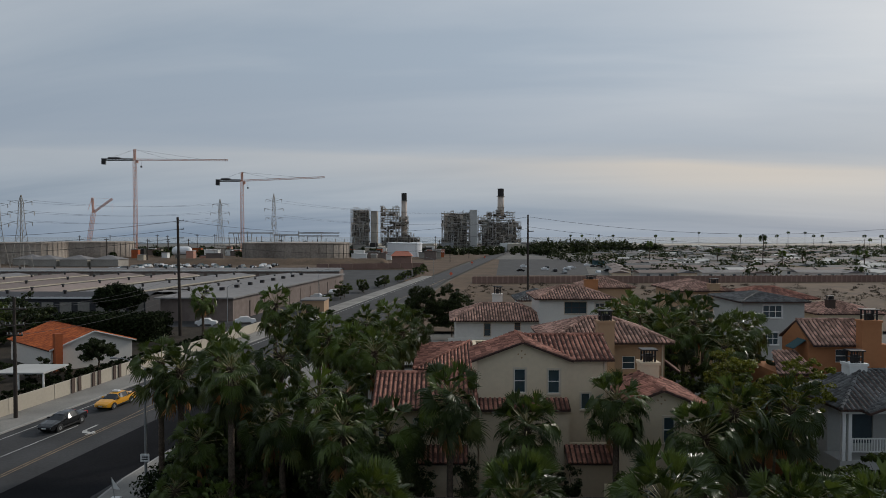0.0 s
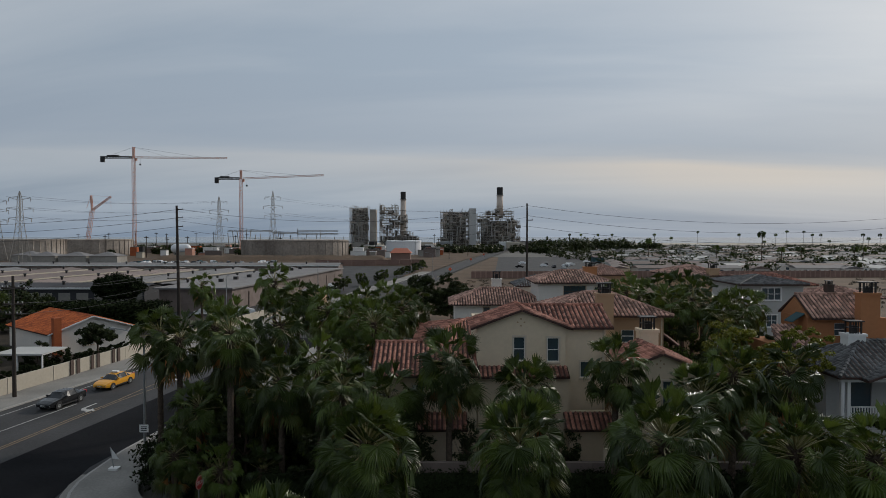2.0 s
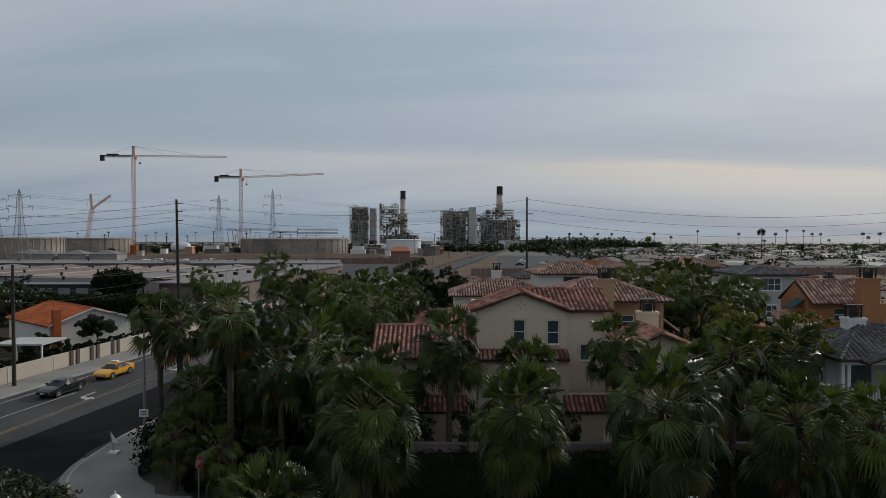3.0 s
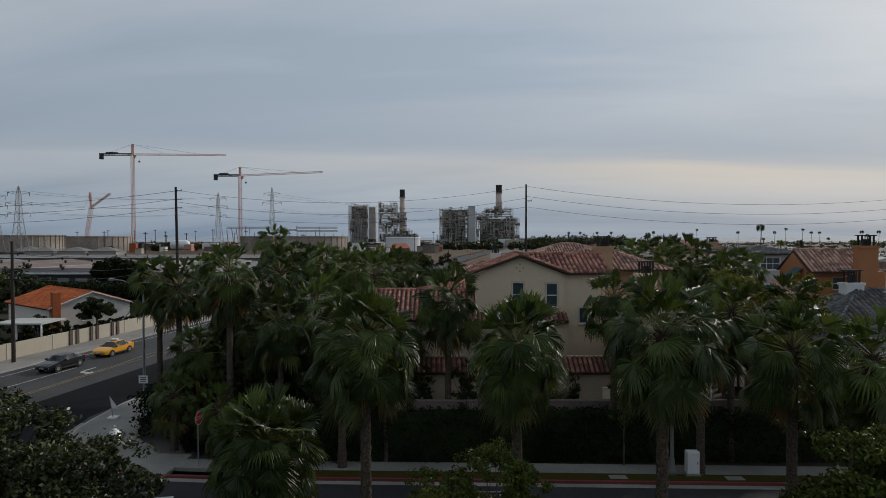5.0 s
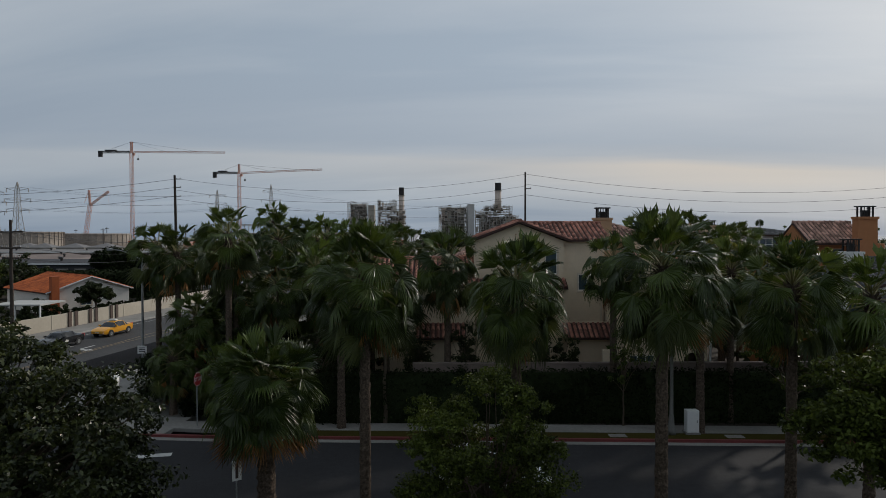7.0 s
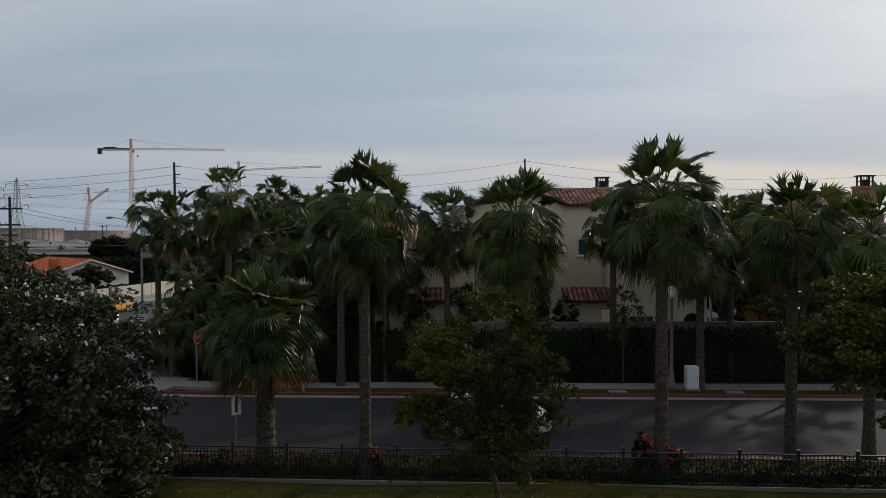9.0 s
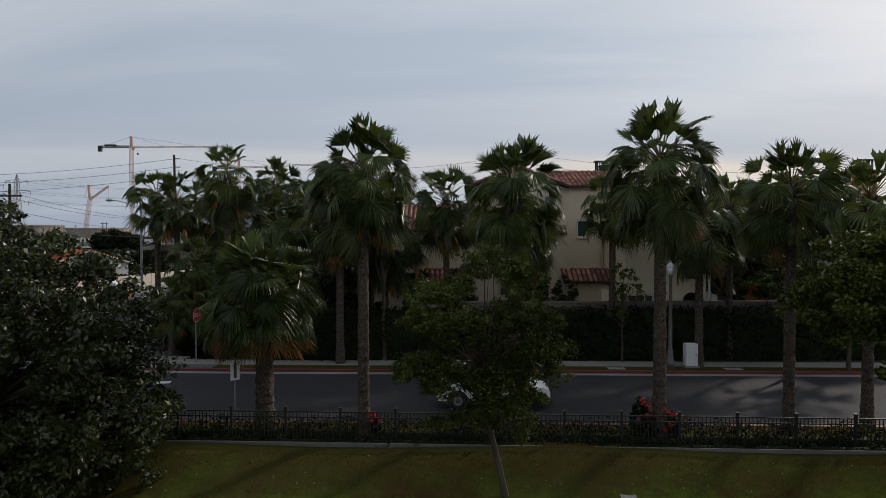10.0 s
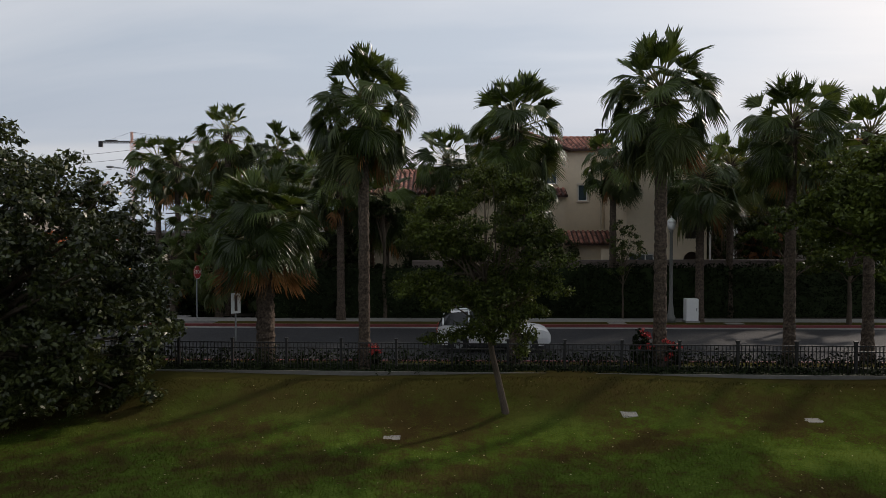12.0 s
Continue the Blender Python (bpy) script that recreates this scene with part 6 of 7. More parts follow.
tank(-274, 415, 24, 13.4, "tank_paint", "weathered grey-beige steel oil tank")
tank(-296, 525, 36, 12.6, "tank_paint", "rust-stained grey steel oil tank behind the sheds")
tank(-110, 476, 39, 12.6, "tank_paint", "large stained grey-beige steel oil tank")
tank(-32, 530, 14.5, 11.6, "tank_white", "clean white cylindrical storage tank", False)
sheet("industrial_ground", [(-700, 250), (-10, 250), (12, 400), (40, 560), (120, 900), (-700, 900)], -0.05, "dirt", "bare brown industrial ground round the tanks", "ground")
for i, (x, y) in enumerate(((-232, 372), (-214, 372), (-196, 372), (-250, 385))):
    s = thing("industrial_shed", (x, y, 0), "small grey industrial shed with pitched roof", "shed", "industrial sheds")
    boxed("wall", "steel", s, -8, 8, -6, 6, 0, 4)
    bm = B()
    poly(bm, [(-8.5, -6.5, 4), (8.5, -6.5, 4), (0, 0, 6.5)]), poly(bm, [(8.5, -6.5, 4), (8.5, 6.5, 4), (0, 0, 6.5)]), poly(bm, [(8.5, 6.5, 4), (-8.5, 6.5, 4), (0, 0, 6.5)]), poly(bm, [(-8.5, 6.5, 4), (-8.5, -6.5, 4), (0, 0, 6.5)])
    part("roof", bm, "roof_flat", s)
for x0, x1, y, z in ((-180, -36, 405, 3.2), (-70, -20, 350, 1.6)):
    bm = B()
    n = 60
    rr = random.Random(int(y))
    a = [[bm.verts.new((x0 + (x1 - x0) * i / n, y + o + rr.uniform(-1, 1), max(z * k + rr.uniform(-0.25, 0.25), 0) if k and 0 < i < n else 0)) for i in range(n + 1)] for o, k in ((-16, 0), (-6, 0.7), (-1, 1.0), (5, 0.9), (16, 0))]
    for p, q in zip(a, a[1:]):
        for i in range(n):
            bm.faces.new((p[i], p[i + 1], q[i + 1], q[i]))
    tagged(part("embankment", bm, "dirt", smooth=True), "long low brown earth embankment before the tanks", "embankment", "embankments")
yw = thing("yard_wall", (0, 0, 0), "brown block wall round the tank yard", "wall")
for i in range(9):
    x = -66 + i * 6.2
    boxed("wall_panel", "wall_brick", yw, x, x + 6.1, 330 + i * 1.2, 330.4 + i * 1.2, 0, 3.2)
kiosk = thing("kiosk_building", (-26, 400, 0), "small red-roofed brick building near the white tank", "building")
boxed("wall", "wall_brick", kiosk, -6, 6, -4, 4, 0, 5)
bm = B()
poly(bm, [(-7, -5, 5), (7, -5, 5), (4, 0, 8), (-4, 0, 8)]), poly(bm, [(7, 5, 5), (-7, 5, 5), (-4, 0, 8), (4, 0, 8)]), poly(bm, [(7, -5, 5), (7, 5, 5), (4, 0, 8)]), poly(bm, [(-7, 5, 5), (-7, -5, 5), (-4, 0, 8)])
part("roof", bm, "crane_red", kiosk)


# ---- power station ----
def steel_block(parent, x0, x1, y0, y1, z1, seed, fill=0.4, bay=3.3, floor=2.9, w=0.3, steps=()):
    """An open steel boiler frame: columns, floors, handrails, bracing, stairs, with vessels, ducts and pipes inside."""
    rnd = random.Random(seed)
    nx, nz, ny = max(int((x1 - x0) / bay), 3), max(int(z1 / floor), 3), 3
    xs_, ys_ = [x0 + (x1 - x0) * i / nx for i in range(nx + 1)], [y0 + (y1 - y0) * i / ny for i in range(ny + 1)]
    tops = [z1 * (steps[min(i * len(steps) // (nx + 1), len(steps) - 1)] if steps else 1.0) + rnd.uniform(-2.2, 1.2) for i in range(nx + 1)]
    for j, y in enumerate(ys_):
        for i, x in enumerate(xs_):
            if j in (0, ny) or i in (0, nx) or rnd.random() < 0.6:
                boxed("column", "plant_steel", parent, x - w / 2, x + w / 2, y - w / 2, y + w / 2, 0, tops[i])
    dz = z1 / nz
    for k in range(1, nz + 1):
        z = dz * k
        run = [i for i in range(nx) if z <= min(tops[i], tops[i + 1]) + 0.6]
        if not run:
            continue
        deck, rail, brace = B(), B(), B()
        out = rnd.uniform(0.6, 2.2)
        for i in run:
            for y in ys_:
                if rnd.random() < 0.85:
                    box(deck, xs_[i], xs_[i + 1], y - w / 2, y + w / 2, z - w * 0.7, z + w * 0.3)
            if rnd.random() < 0.5:
                box(deck, xs_[i], xs_[i + 1], y0 - out, y0 + rnd.uniform(1, 8), z - 0.1, z + 0.06)
                box(rail, xs_[i], xs_[i + 1], y0 - out - 0.1, y0 - out, z + 1.05, z + 1.2), box(rail, xs_[i], xs_[i + 1], y0 - out - 0.1, y0 - out, z + 0.5, z + 0.6)
                for q in range(3):
                    x = xs_[i] + (xs_[i + 1] - xs_[i]) * q / 3
                    box(rail, x, x + 0.12, y0 - out - 0.1, y0 - out, z, z + 1.1)
            if rnd.random() < 0.42:
                bar(brace, (xs_[i], y0 + 0.1, z - dz), (xs_[i + 1], y0 + 0.1, z), 0.2)
            if rnd.random() < 0.42:
                bar(brace, (xs_[i + 1], y0 - 0.1, z - dz), (xs_[i], y0 - 0.1, z), 0.2)
        if run[-1] == nx - 1 or k % 2:
            i = run[-1]
            bar(brace, (xs_[i], y0 - out, z - dz), (xs_[i + 1], y0 - out, z), 0.34)
        for nm, bm, m in (("floor_deck", deck, "plant_steel"), ("handrail", rail, "plant_pale"), ("bracing", brace, "plant_steel")):
            if len(bm.verts):
                part(nm, bm, m, parent)["kind"] = "stuff"
            else:
                bm.free()
    kinds = ("plant_brown", "plant_brown", "plant_steel", "chimney_stack", "plant_pale", "plant_dark", "plant_dark")
    for i in range(nx):
        for k in range(0, nz):
            if rnd.random() < fill * 0.6:
                za, zb = dz * k + 0.3, dz * (k + rnd.uniform(0.6, 2.2))
                if zb < min(tops[i], tops[i + 1]):
                    ya = y0 + rnd.uniform(1.0, 10)
                    if rnd.random() < 0.45:
                        bm = B()
                        tube(bm, (xs_[i], ya + 2, (za + zb) / 2), (xs_[i + 1] + rnd.uniform(0, 2), ya + 2, (za + zb) / 2), (zb - za) * 0.36, None, 12)
                        part("vessel", bm, rnd.choice(kinds), parent)
                    else:
                        boxed("duct", rnd.choice(kinds), parent, xs_[i] + rnd.uniform(0.2, 1.0), xs_[i + 1] - rnd.uniform(0.2, 1.0), ya, ya + rnd.uniform(3, 9), za, zb)
    for i in range(34):
        x, z = rnd.uniform(x0 + 1, x1 - 3), rnd.uniform(0, z1 * 0.6)
        zt = min(z + rnd.uniform(5, 18), z1 * min(steps or (0.92,)) * 0.95)
        if zt > z + 2:
            bm = B()
            y = y0 + rnd.choice((-1.6, -0.8, 0.6, 2.5))
            pipe(bm, [(x, y, z), (x, y, zt - 0.8), (x + 0.5, y, zt), (x + rnd.uniform(2, 7), y, zt + 0.1)], rnd.uniform(0.16, 0.42), 7)
            part("pipe", bm, rnd.choice(("plant_steel", "plant_pale", "chimney_stack", "plant_pale")), parent)
    low = z1 * min(steps or (1,))
    boxed("boiler_casing", "plant_dark", parent, x0 + (x1 - x0) * 0.1, x1 - (x1 - x0) * 0.08, y0 + (y1 - y0) * 0.45, y1 - 3, 0, low * 0.93)
    boxed("boiler_drum_house", "plant_brown", parent, x0 + (x1 - x0) * 0.34, x1 - (x1 - x0) * 0.36, y0 + (y1 - y0) * 0.42, y1 - 6, low * 0.3, low * 0.66)


def stack(parent, x, y, z0, z1, r):
    bm = B()
    lathe(bm, [(r * 1.1, z0), (r, z1 - 9)], (x, y, 0), 20)
    part("exhaust_stack", bm, "chimney_stack", parent, "tall beige exhaust stack", True)
    bm = B()
    lathe(bm, [(r, z1 - 9), (r, z1), (r * 0.8, z1), (r * 0.8, z1 - 1)], (x, y, 0), 20)
    part("stack_tip", bm, "soot", parent, "soot-black stack tip")
    for z in (z1 - 22, z1 - 9.2):
        bm = B()
        lathe(bm, [(r, z), (r + 1.1, z), (r + 1.1, z + 0.3), (r, z + 0.3)], (x, y, 0), 20, False)
        part("stack_platform", bm, "steel", parent)


Y0, S = 730.0, 730 / 1120
PX = lambda px: (px - 784) * S
plant_a = thing("power_station", (0, 0, 0), "open steel power station boilers with a beige stack", "power station", "power station units")
steel_block(plant_a, PX(620), PX(652), Y0, Y0 + 26, 50, 1, 0.8)
boxed("pale_tower", "plant_steel", plant_a, PX(656), PX(666), Y0 + 4, Y0 + 20, 0, 46)
steel_block(plant_a, PX(673), PX(742), Y0, Y0 + 26, 51, 2, 0.8, steps=(1, 1, 1, 0.8, 0.42, 0.3))
stack(plant_a, PX(714), Y0 + 14, 0, 67, 3.1)
plant_b = thing("power_station", (0, 0, 0), "wide open steel power station boilers with a banded stack", "power station", "power station units")
steel_block(plant_b, PX(781), PX(831), Y0, Y0 + 26, 46, 3, 0.85)
boxed("pale_tower", "plant_pale", plant_b, PX(832), PX(844), Y0 - 2, Y0 + 16, 0, 47)
steel_block(plant_b, PX(847), PX(922), Y0, Y0 + 26, 47, 4, 0.8, steps=(0.9, 1, 1, 1, 1, 0.75))
stack(plant_b, PX(887.5), Y0 + 10, 40, 72, 3.6)
annex = thing("plant_annex", (0, 0, 0), "low pale plant sheds and pipework before the boilers", "industrial building")
rnd = random.Random(77)
for i in range(26):
    x = PX(rnd.uniform(612, 945))
    w_, h_ = rnd.uniform(5, 20), rnd.uniform(4, 10)
    boxed("annex_block", rnd.choice(("steel", "trim_white", "roof_flat", "grey_metal", "wall_block", "dark_metal")), annex, x, x + w_, Y0 - rnd.uniform(18, 60), Y0 - 12, 0, h_)


# ---- cranes ----
def lattice(bm, a, b, w, n, t, up=(0, 0, 1)):
    """A square lattice girder from a to b."""
    a, b = Vector(a), Vector(b)
    d = (b - a).normalized()
    u = d.cross(Vector(up))
    u = u.normalized() if u.length > 0.01 else Vector((1, 0, 0))
    v = d.cross(u)
    cs = [(u + v) * w / 2, (u - v) * w / 2, (-u - v) * w / 2, (v - u) * w / 2]
    for c in cs:
        bar(bm, a + c, b + c, t)
    for i in range(n):
        p, q = a.lerp(b, i / n), a.lerp(b, (i + 1) / n)
        for k in range(4):
            c0, c1 = cs[k], cs[(k + 1) % 4]
            bar(bm, p + c0, q + (c1 if i % 2 else c1), t * 0.7)
            bar(bm, q + c0, q + c1, t * 0.7)


def tower_crane(x, y, zj, apex, jib, back, tilt, label):
    c = thing("tower_crane", (x, y, 0), label, "crane", "construction cranes")
    bm = B()
    lattice(bm, (0, 0, 0), (0, 0, zj), 2.4, 26, 0.26, (0, 1, 0))
    part("mast", bm, "crane_pale", c, "faded red and white lattice mast")
    bm = B()
    lattice(bm, (1.5, 0, zj + 0.6), (jib, 0, zj + 0.6 + tilt), 1.3, 34, 0.2)
    part("jib", bm, "crane_pale", c)
    bm = B()
    lattice(bm, (-back, 0, zj + 0.6), (-1.5, 0, zj + 0.6), 1.6, 10, 0.5)
    part("counter_jib", bm, "dark_metal", c)
    boxed("counterweight", "dark_metal", c, -back, -back + 3.2, -1, 1, zj - 3.6, zj + 1.2)
    boxed("winch", "dark_metal", c, -back * 0.8, -back * 0.45, -0.9, 0.9, zj + 1.0, zj + 2.6)
    boxed("cab", "crane_pale", c, 1.2, 3.0, -1.2, 0.6, zj - 2.4, zj - 0.2)
    bm = B()
    lattice(bm, (0, 0, zj), (0, 0, apex), 1.4, 4, 0.4, (0, 1, 0))
    part("apex_tower", bm, "crane_pale", c)
    bm = B()
    for p in ((-back * 0.8, 0, zj + 1.4), (jib * 0.35, 0, zj + 1.5 + tilt * 0.35), (jib * 0.7, 0, zj + 1.5 + tilt * 0.7)):
        bar(bm, (0, 0, apex), p, 0.14)
    part("tie_rod", bm, "dark_metal", c)
    bm = B()
    bar(bm, (jib * 0.07, 0, zj), (jib * 0.07, 0, zj - 5), 0.12), box(bm, jib * 0.07 - 0.6, jib * 0.07 + 0.6, -0.5, 0.5, zj - 6.4, zj - 5)
    part("hook_block", bm, "dark_metal", c)
    return c


tower_crane((240 - 784) * 0.5, 560, 84, 93.5, 82, 29, -0.5, "tall red and white tower crane with long level jib")
tower_crane((429 - 784) * 0.5, 560, 65.5, 73.5, 73, 23, 3.0, "red and white tower crane with slightly raised jib")
lc = thing("luffing_crane", ((157 - 784) * 0.5, 560, 0), "orange luffing crane with angled boom", "crane", "construction cranes")
bm = B()
lattice(bm, (0, 0, 10), (4.5, 0, 38), 2.6, 12, 0.24, (0, 1, 0))
part("mast", bm, "crane_pale", lc)
bm = B()
lattice(bm, (4.5, 0, 38), (21, 0, 50), 1.3, 8, 0.28)
part("boom", bm, "crane_pale", lc)
bm = B()
lattice(bm, (4.5, 0, 38), (3.5, 0, 51), 1.2, 5, 0.35, (0, 1, 0)), bar(bm, (3.5, 0, 51), (-0.5, 0, 40), 0.3), bar(bm, (3.5, 0, 51), (21, 0, 50), 0.12), bar(bm, (21, 0, 50), (21, 0, 38), 0.15)
part("gantry", bm, "crane_pale", lc)


rnd = random.Random(61)
for i in range(70):
    px_ = rnd.choice((rnd.uniform(235, 430), rnd.uniform(235, 430), rnd.uniform(620, 690), rnd.uniform(745, 790)))
    y = rnd.uniform(440, 640)
    c = thing("site_cabin", ((px_ - 784) / 1120 * y, y, 0), "small plain cabin on the distant construction site", "cabin", "site cabins")
    w_, d_, h_ = rnd.uniform(3, 12), rnd.uniform(3, 6), rnd.uniform(2.6, 7)
    boxed("wall", rnd.choice(("steel", "trim_white", "wall_block", "roof_flat_tan", "dark_metal", "crane_pale", "tile_orange")), c, -w_ / 2, w_ / 2, -d_ / 2, d_ / 2, 0, h_)
    boxed("roof", rnd.choice(("roof_flat", "dark_metal", "trim_white")), c, -w_ / 2 - 0.3, w_ / 2 + 0.3, -d_ / 2 - 0.3, d_ / 2 + 0.3, h_, h_ + 0.3)
dome = thing("cement_silo", ((322 - 784) / 1120 * 470, 470, 0), "pale horizontal cement silo on the site", "silo")
bm = B()
lathe(bm, [(0.1, -7), (2.4, -6.6), (3.4, -5), (3.4, 5), (2.4, 6.6), (0.1, 7)], n=16)
for q in bm.verts:
    q.co = Vector((q.co.z, q.co.y, q.co.x + 6.2))
part("vessel", bm, "tank_white", dome, smooth=True)
for x in (-4, 4):
    boxed("saddle", "steel", dome, x - 0.4, x + 0.4, -2.5, 2.5, 0, 4)


# ---- pylons ----
def pylon(x, y, h, label):
    p = thing("pylon", (x, y, 0), label, "pylon", "transmission pylons")
    t = 0.26
    levels = [(0, 3.9), (h * 0.3, 2.4), (h * 0.55, 1.4), (h * 0.75, 1.0), (h * 0.9, 0.8), (h, 0.1)]
    for sx, sy in ((-1, -1), (1, -1), (1, 1), (-1, 1)):
        bm = B()
        pipe(bm, [(sx * a, sy * a, z) for z, a in levels], t * 0.55, 4)
        part("leg", bm, "steel", p)
    bm = B()
    for (z0, a), (z1, b) in zip(levels, levels[1:]):
        n = 3
        for k in range(n):
            u0, u1 = k / n, (k + 1) / n
            r0, r1, y0_, y1_ = a + (b - a) * u0, a + (b - a) * u1, z0 + (z1 - z0) * u0, z0 + (z1 - z0) * u1
            for s in (-1, 1):
                bar(bm, (-r0, s * r0, y0_), (r1, s * r1, y1_), t * 0.6), bar(bm, (r0, s * r0, y0_), (-r1, s * r1, y1_), t * 0.6)
    part("bracing", bm, "steel", p)["kind"] = "stuff"
    for z, w in ((h * 0.62, 6.2), (h * 0.76, 7.2), (h * 0.9, 6.0)):
        bm = B()
        for s in (-1, 1):
            bar(bm, (s * 1.1, 0, z - 0.7), (s * w, 0, z + 0.5), t * 0.8), bar(bm, (s * 1.1, 0, z + 1.2), (s * w, 0, z + 0.5), t * 0.7)
            bar(bm, (s * w, 0, z + 0.5), (s * w, 0, z - 1.6), 0.3)
        part("crossarm", bm, "steel", p)
    return p


pylon((38 - 784) * 345 / 1120, 345, 40, "grey steel lattice transmission pylon behind the sheds")
pylon((-4 - 784) * 360 / 1120, 360, 39, "grey steel lattice transmission pylon behind the sheds")
pylon((390 - 784) * 480 / 1120, 480, 45.5, "grey steel lattice transmission pylon near the tank")
pylon((485 - 784) * 480 / 1120, 480, 49.5, "grey steel lattice transmission pylon near the tank")
wires("transmission_lines", [((-230 + s, 345, z), (-169 + s, 480, z + 5), 3) for s in (-7, 7) for z in (26, 31, 37)] + [((-128 + s, 480, z), (40, 700, z), 5) for s in (-7, 7) for z in (33, 44)], 0.045, "thin transmission lines between the pylons")
sub = thing("substation", (0, 0, 0), "steel substation gantries and switch poles behind the tank", "substation")
rnd = random.Random(5)
for i in range(26):
    x = (405 + i * 8.2 - 784) * 0.5
    h_ = rnd.uniform(11, 22)
    bm = B()
    bar(bm, (x, 560 + rnd.uniform(-10, 10), 0), (x, 560, h_), 0.6)
    part("post", bm, "steel", sub)
for x0, x1, z in ((-190, -150, 20), (-150, -128, 18), (-128, -92, 20), (-128, -92, 17)):
    bm = B()
    lattice(bm, (x0, 560, z), (x1, 560, z), 1.2, 8, 0.35)
    part("gantry_beam", bm, "steel", sub)
rnd = random.Random(15)
for i in range(34):
    x, y = rnd.uniform(-420, 20), rnd.uniform(420, 700)
    p = thing("service_pole", (x, y, 0), "thin distant service pole", "pole", "far poles")
    bm = B()
    h_ = rnd.uniform(12, 19)
    bar(bm, (0, 0, 0), (0, 0, h_), 0.45)
    part("pole", bm, "pole_wood", p)
    boxed("crossarm", "pole_wood", p, -1.6, 1.6, -0.15, 0.15, h_ - 1.2, h_ - 0.8)

# ---- open field, car park, trailer homes ----
sheet("field", [(-13, 120), (260, 120), (420, 330), (66, 285), (24, 285), (42, 470), (37, 470), (24.5, 388), (4, 262), (-8.5, 158)], 0.01, "dirt", "bare brown field with dry scrub", "field")
sheet("car_park", [(24, 285), (66, 285), (104, 470), (42, 470)], 0.03, "asphalt", "empty grey asphalt car park", "car park")
bw = thing("boundary_wall", (0, 0, 0), "long reddish-brown block wall along the field", "wall")
for i in range(46):
    x = 11 + i * 6.0
    y = 238 + 0.05 * (x - 11)
    boxed("wall_panel", "wall_brick", bw, x, x + 5.9, y, y + 0.3, 0, 2.6)
    for k in range(3):
        boxed("pilaster", "wall_pier", bw, x + 2 * k + 1.3, x + 2 * k + 1.85, y - 0.1, y + 0.4, 0, 2.75)


def trailer_home_meshes():
    out = []
    for wall, roof, L in (("stucco_white", "roof_flat", 17), ("trim_white", "siding_grey", 15), ("siding_grey", "roof_flat_tan", 18), ("stucco_cream", "roof_flat_tan", 14), ("teal", "roof_flat_tan", 16), ("stucco_cream", "tile_grey", 15)):
        bm = B()
        box(bm, -L / 2, L / 2, -3.4, 3.4, 0, 2.9)
        a = mesh_of(bm, "wall", wall)
        bm = B()
        p = [(-L / 2 - 0.4, -3.9, 2.9), (L / 2 + 0.4, -3.9, 2.9), (L / 2 + 0.4, 0, 3.9), (-L / 2 - 0.4, 0, 3.9)]
        poly(bm, p), poly(bm, [(-x, -y, z) for x, y, z in p]), poly(bm, [(L / 2 + 0.4, -3.9, 2.9), (L / 2 + 0.4, 3.9, 2.9), (L / 2 + 0.4, 0, 3.9)]), poly(bm, [(-L / 2 - 0.4, 3.9, 2.9), (-L / 2 - 0.4, -3.9, 2.9), (-L / 2 - 0.4, 0, 3.9)])
        b = mesh_of(bm, "roof", roof)
        bm = B()
        for i in range(3):
            x = -L / 2 + L * (i + 0.7) / 3.4
            box(bm, x - 0.7, x + 0.7, -3.46, -3.40, 1.1, 2.2)
        c = mesh_of(bm, "window", "glass")
        out.append((a, b, c))
    return out


HOMES = trailer_home_meshes()
rnd = random.Random(21)
count = 0
for row in range(26):
    y = 262 + row * 19 + row * row * 0.25
    x0 = 74 + (y - 262) * 0.22
    step = 13.5
    for i in range(34):
        x = x0 + i * step + rnd.uniform(-1.5, 1.5)
        if x / y > 0.74 or rnd.random() < 0.12 or count > 250:
            continue
        if row > 6 and (i + row) % 2:
            continue
        count += 1
        a, b, c = rnd.choices(HOMES, (4, 3, 4, 2, 0.6, 4))[0]
        h = thing("trailer_home", (x, y, 0), "grey low trailer home with shallow pitched roof", "trailer home", "trailer homes")
        h.rotation_euler[2] = radians(rnd.choice((80, 4, -6, 260, 8)))
        for nm, me in (("wall", a), ("roof", b)):
            o = new(nm, me)
            o.parent = h
        if y < 420:
            o = new("window", c)
            o.parent = h
rs = np.random.RandomState(31)
cs = []
for i in range(950):
    x = rs.uniform(80, 620)
    y = rs.uniform(255, 800)
    if x / y < 0.72:
        s = rs.uniform(1.6, 3.8)
        cs.append((x, y, s * 0.9, s * 1.3, s * 1.3, s))
v, f = leaf_cloud(rs, cs, 60, 0.9)
tagged(new("garden_shrubs", cloud_mesh("garden_shrubs", v, f, "leaf_dark")), "dark shrubs and small trees between the trailer homes", "shrubs", "", "stuff")
cs = []
for i in range(120):
    u = rs.uniform()
    x, y = 92 + 120 * u + rs.normal() * 4, 640 + rs.uniform(-20, 60)
    s = rs.uniform(3, 6.5)
    cs.append((x, y, s * 1.0, s, s, s * rs.uniform(0.8, 1.5)))
for i in range(60):
    x, y = rs.uniform(-30, 110), rs.uniform(560, 660)
    s = rs.uniform(2, 4.5)
    cs.append((x, y, s * 0.8, s, s, s))
for i in range(140):
    x, y = rs.uniform(-420, -40), rs.uniform(500, 720)
    s = rs.uniform(1.5, 4)
    cs.append((x, y, s * 0.8, s * 1.5, s, s))
v, f = leaf_cloud(rs, cs, 150, 1.4)
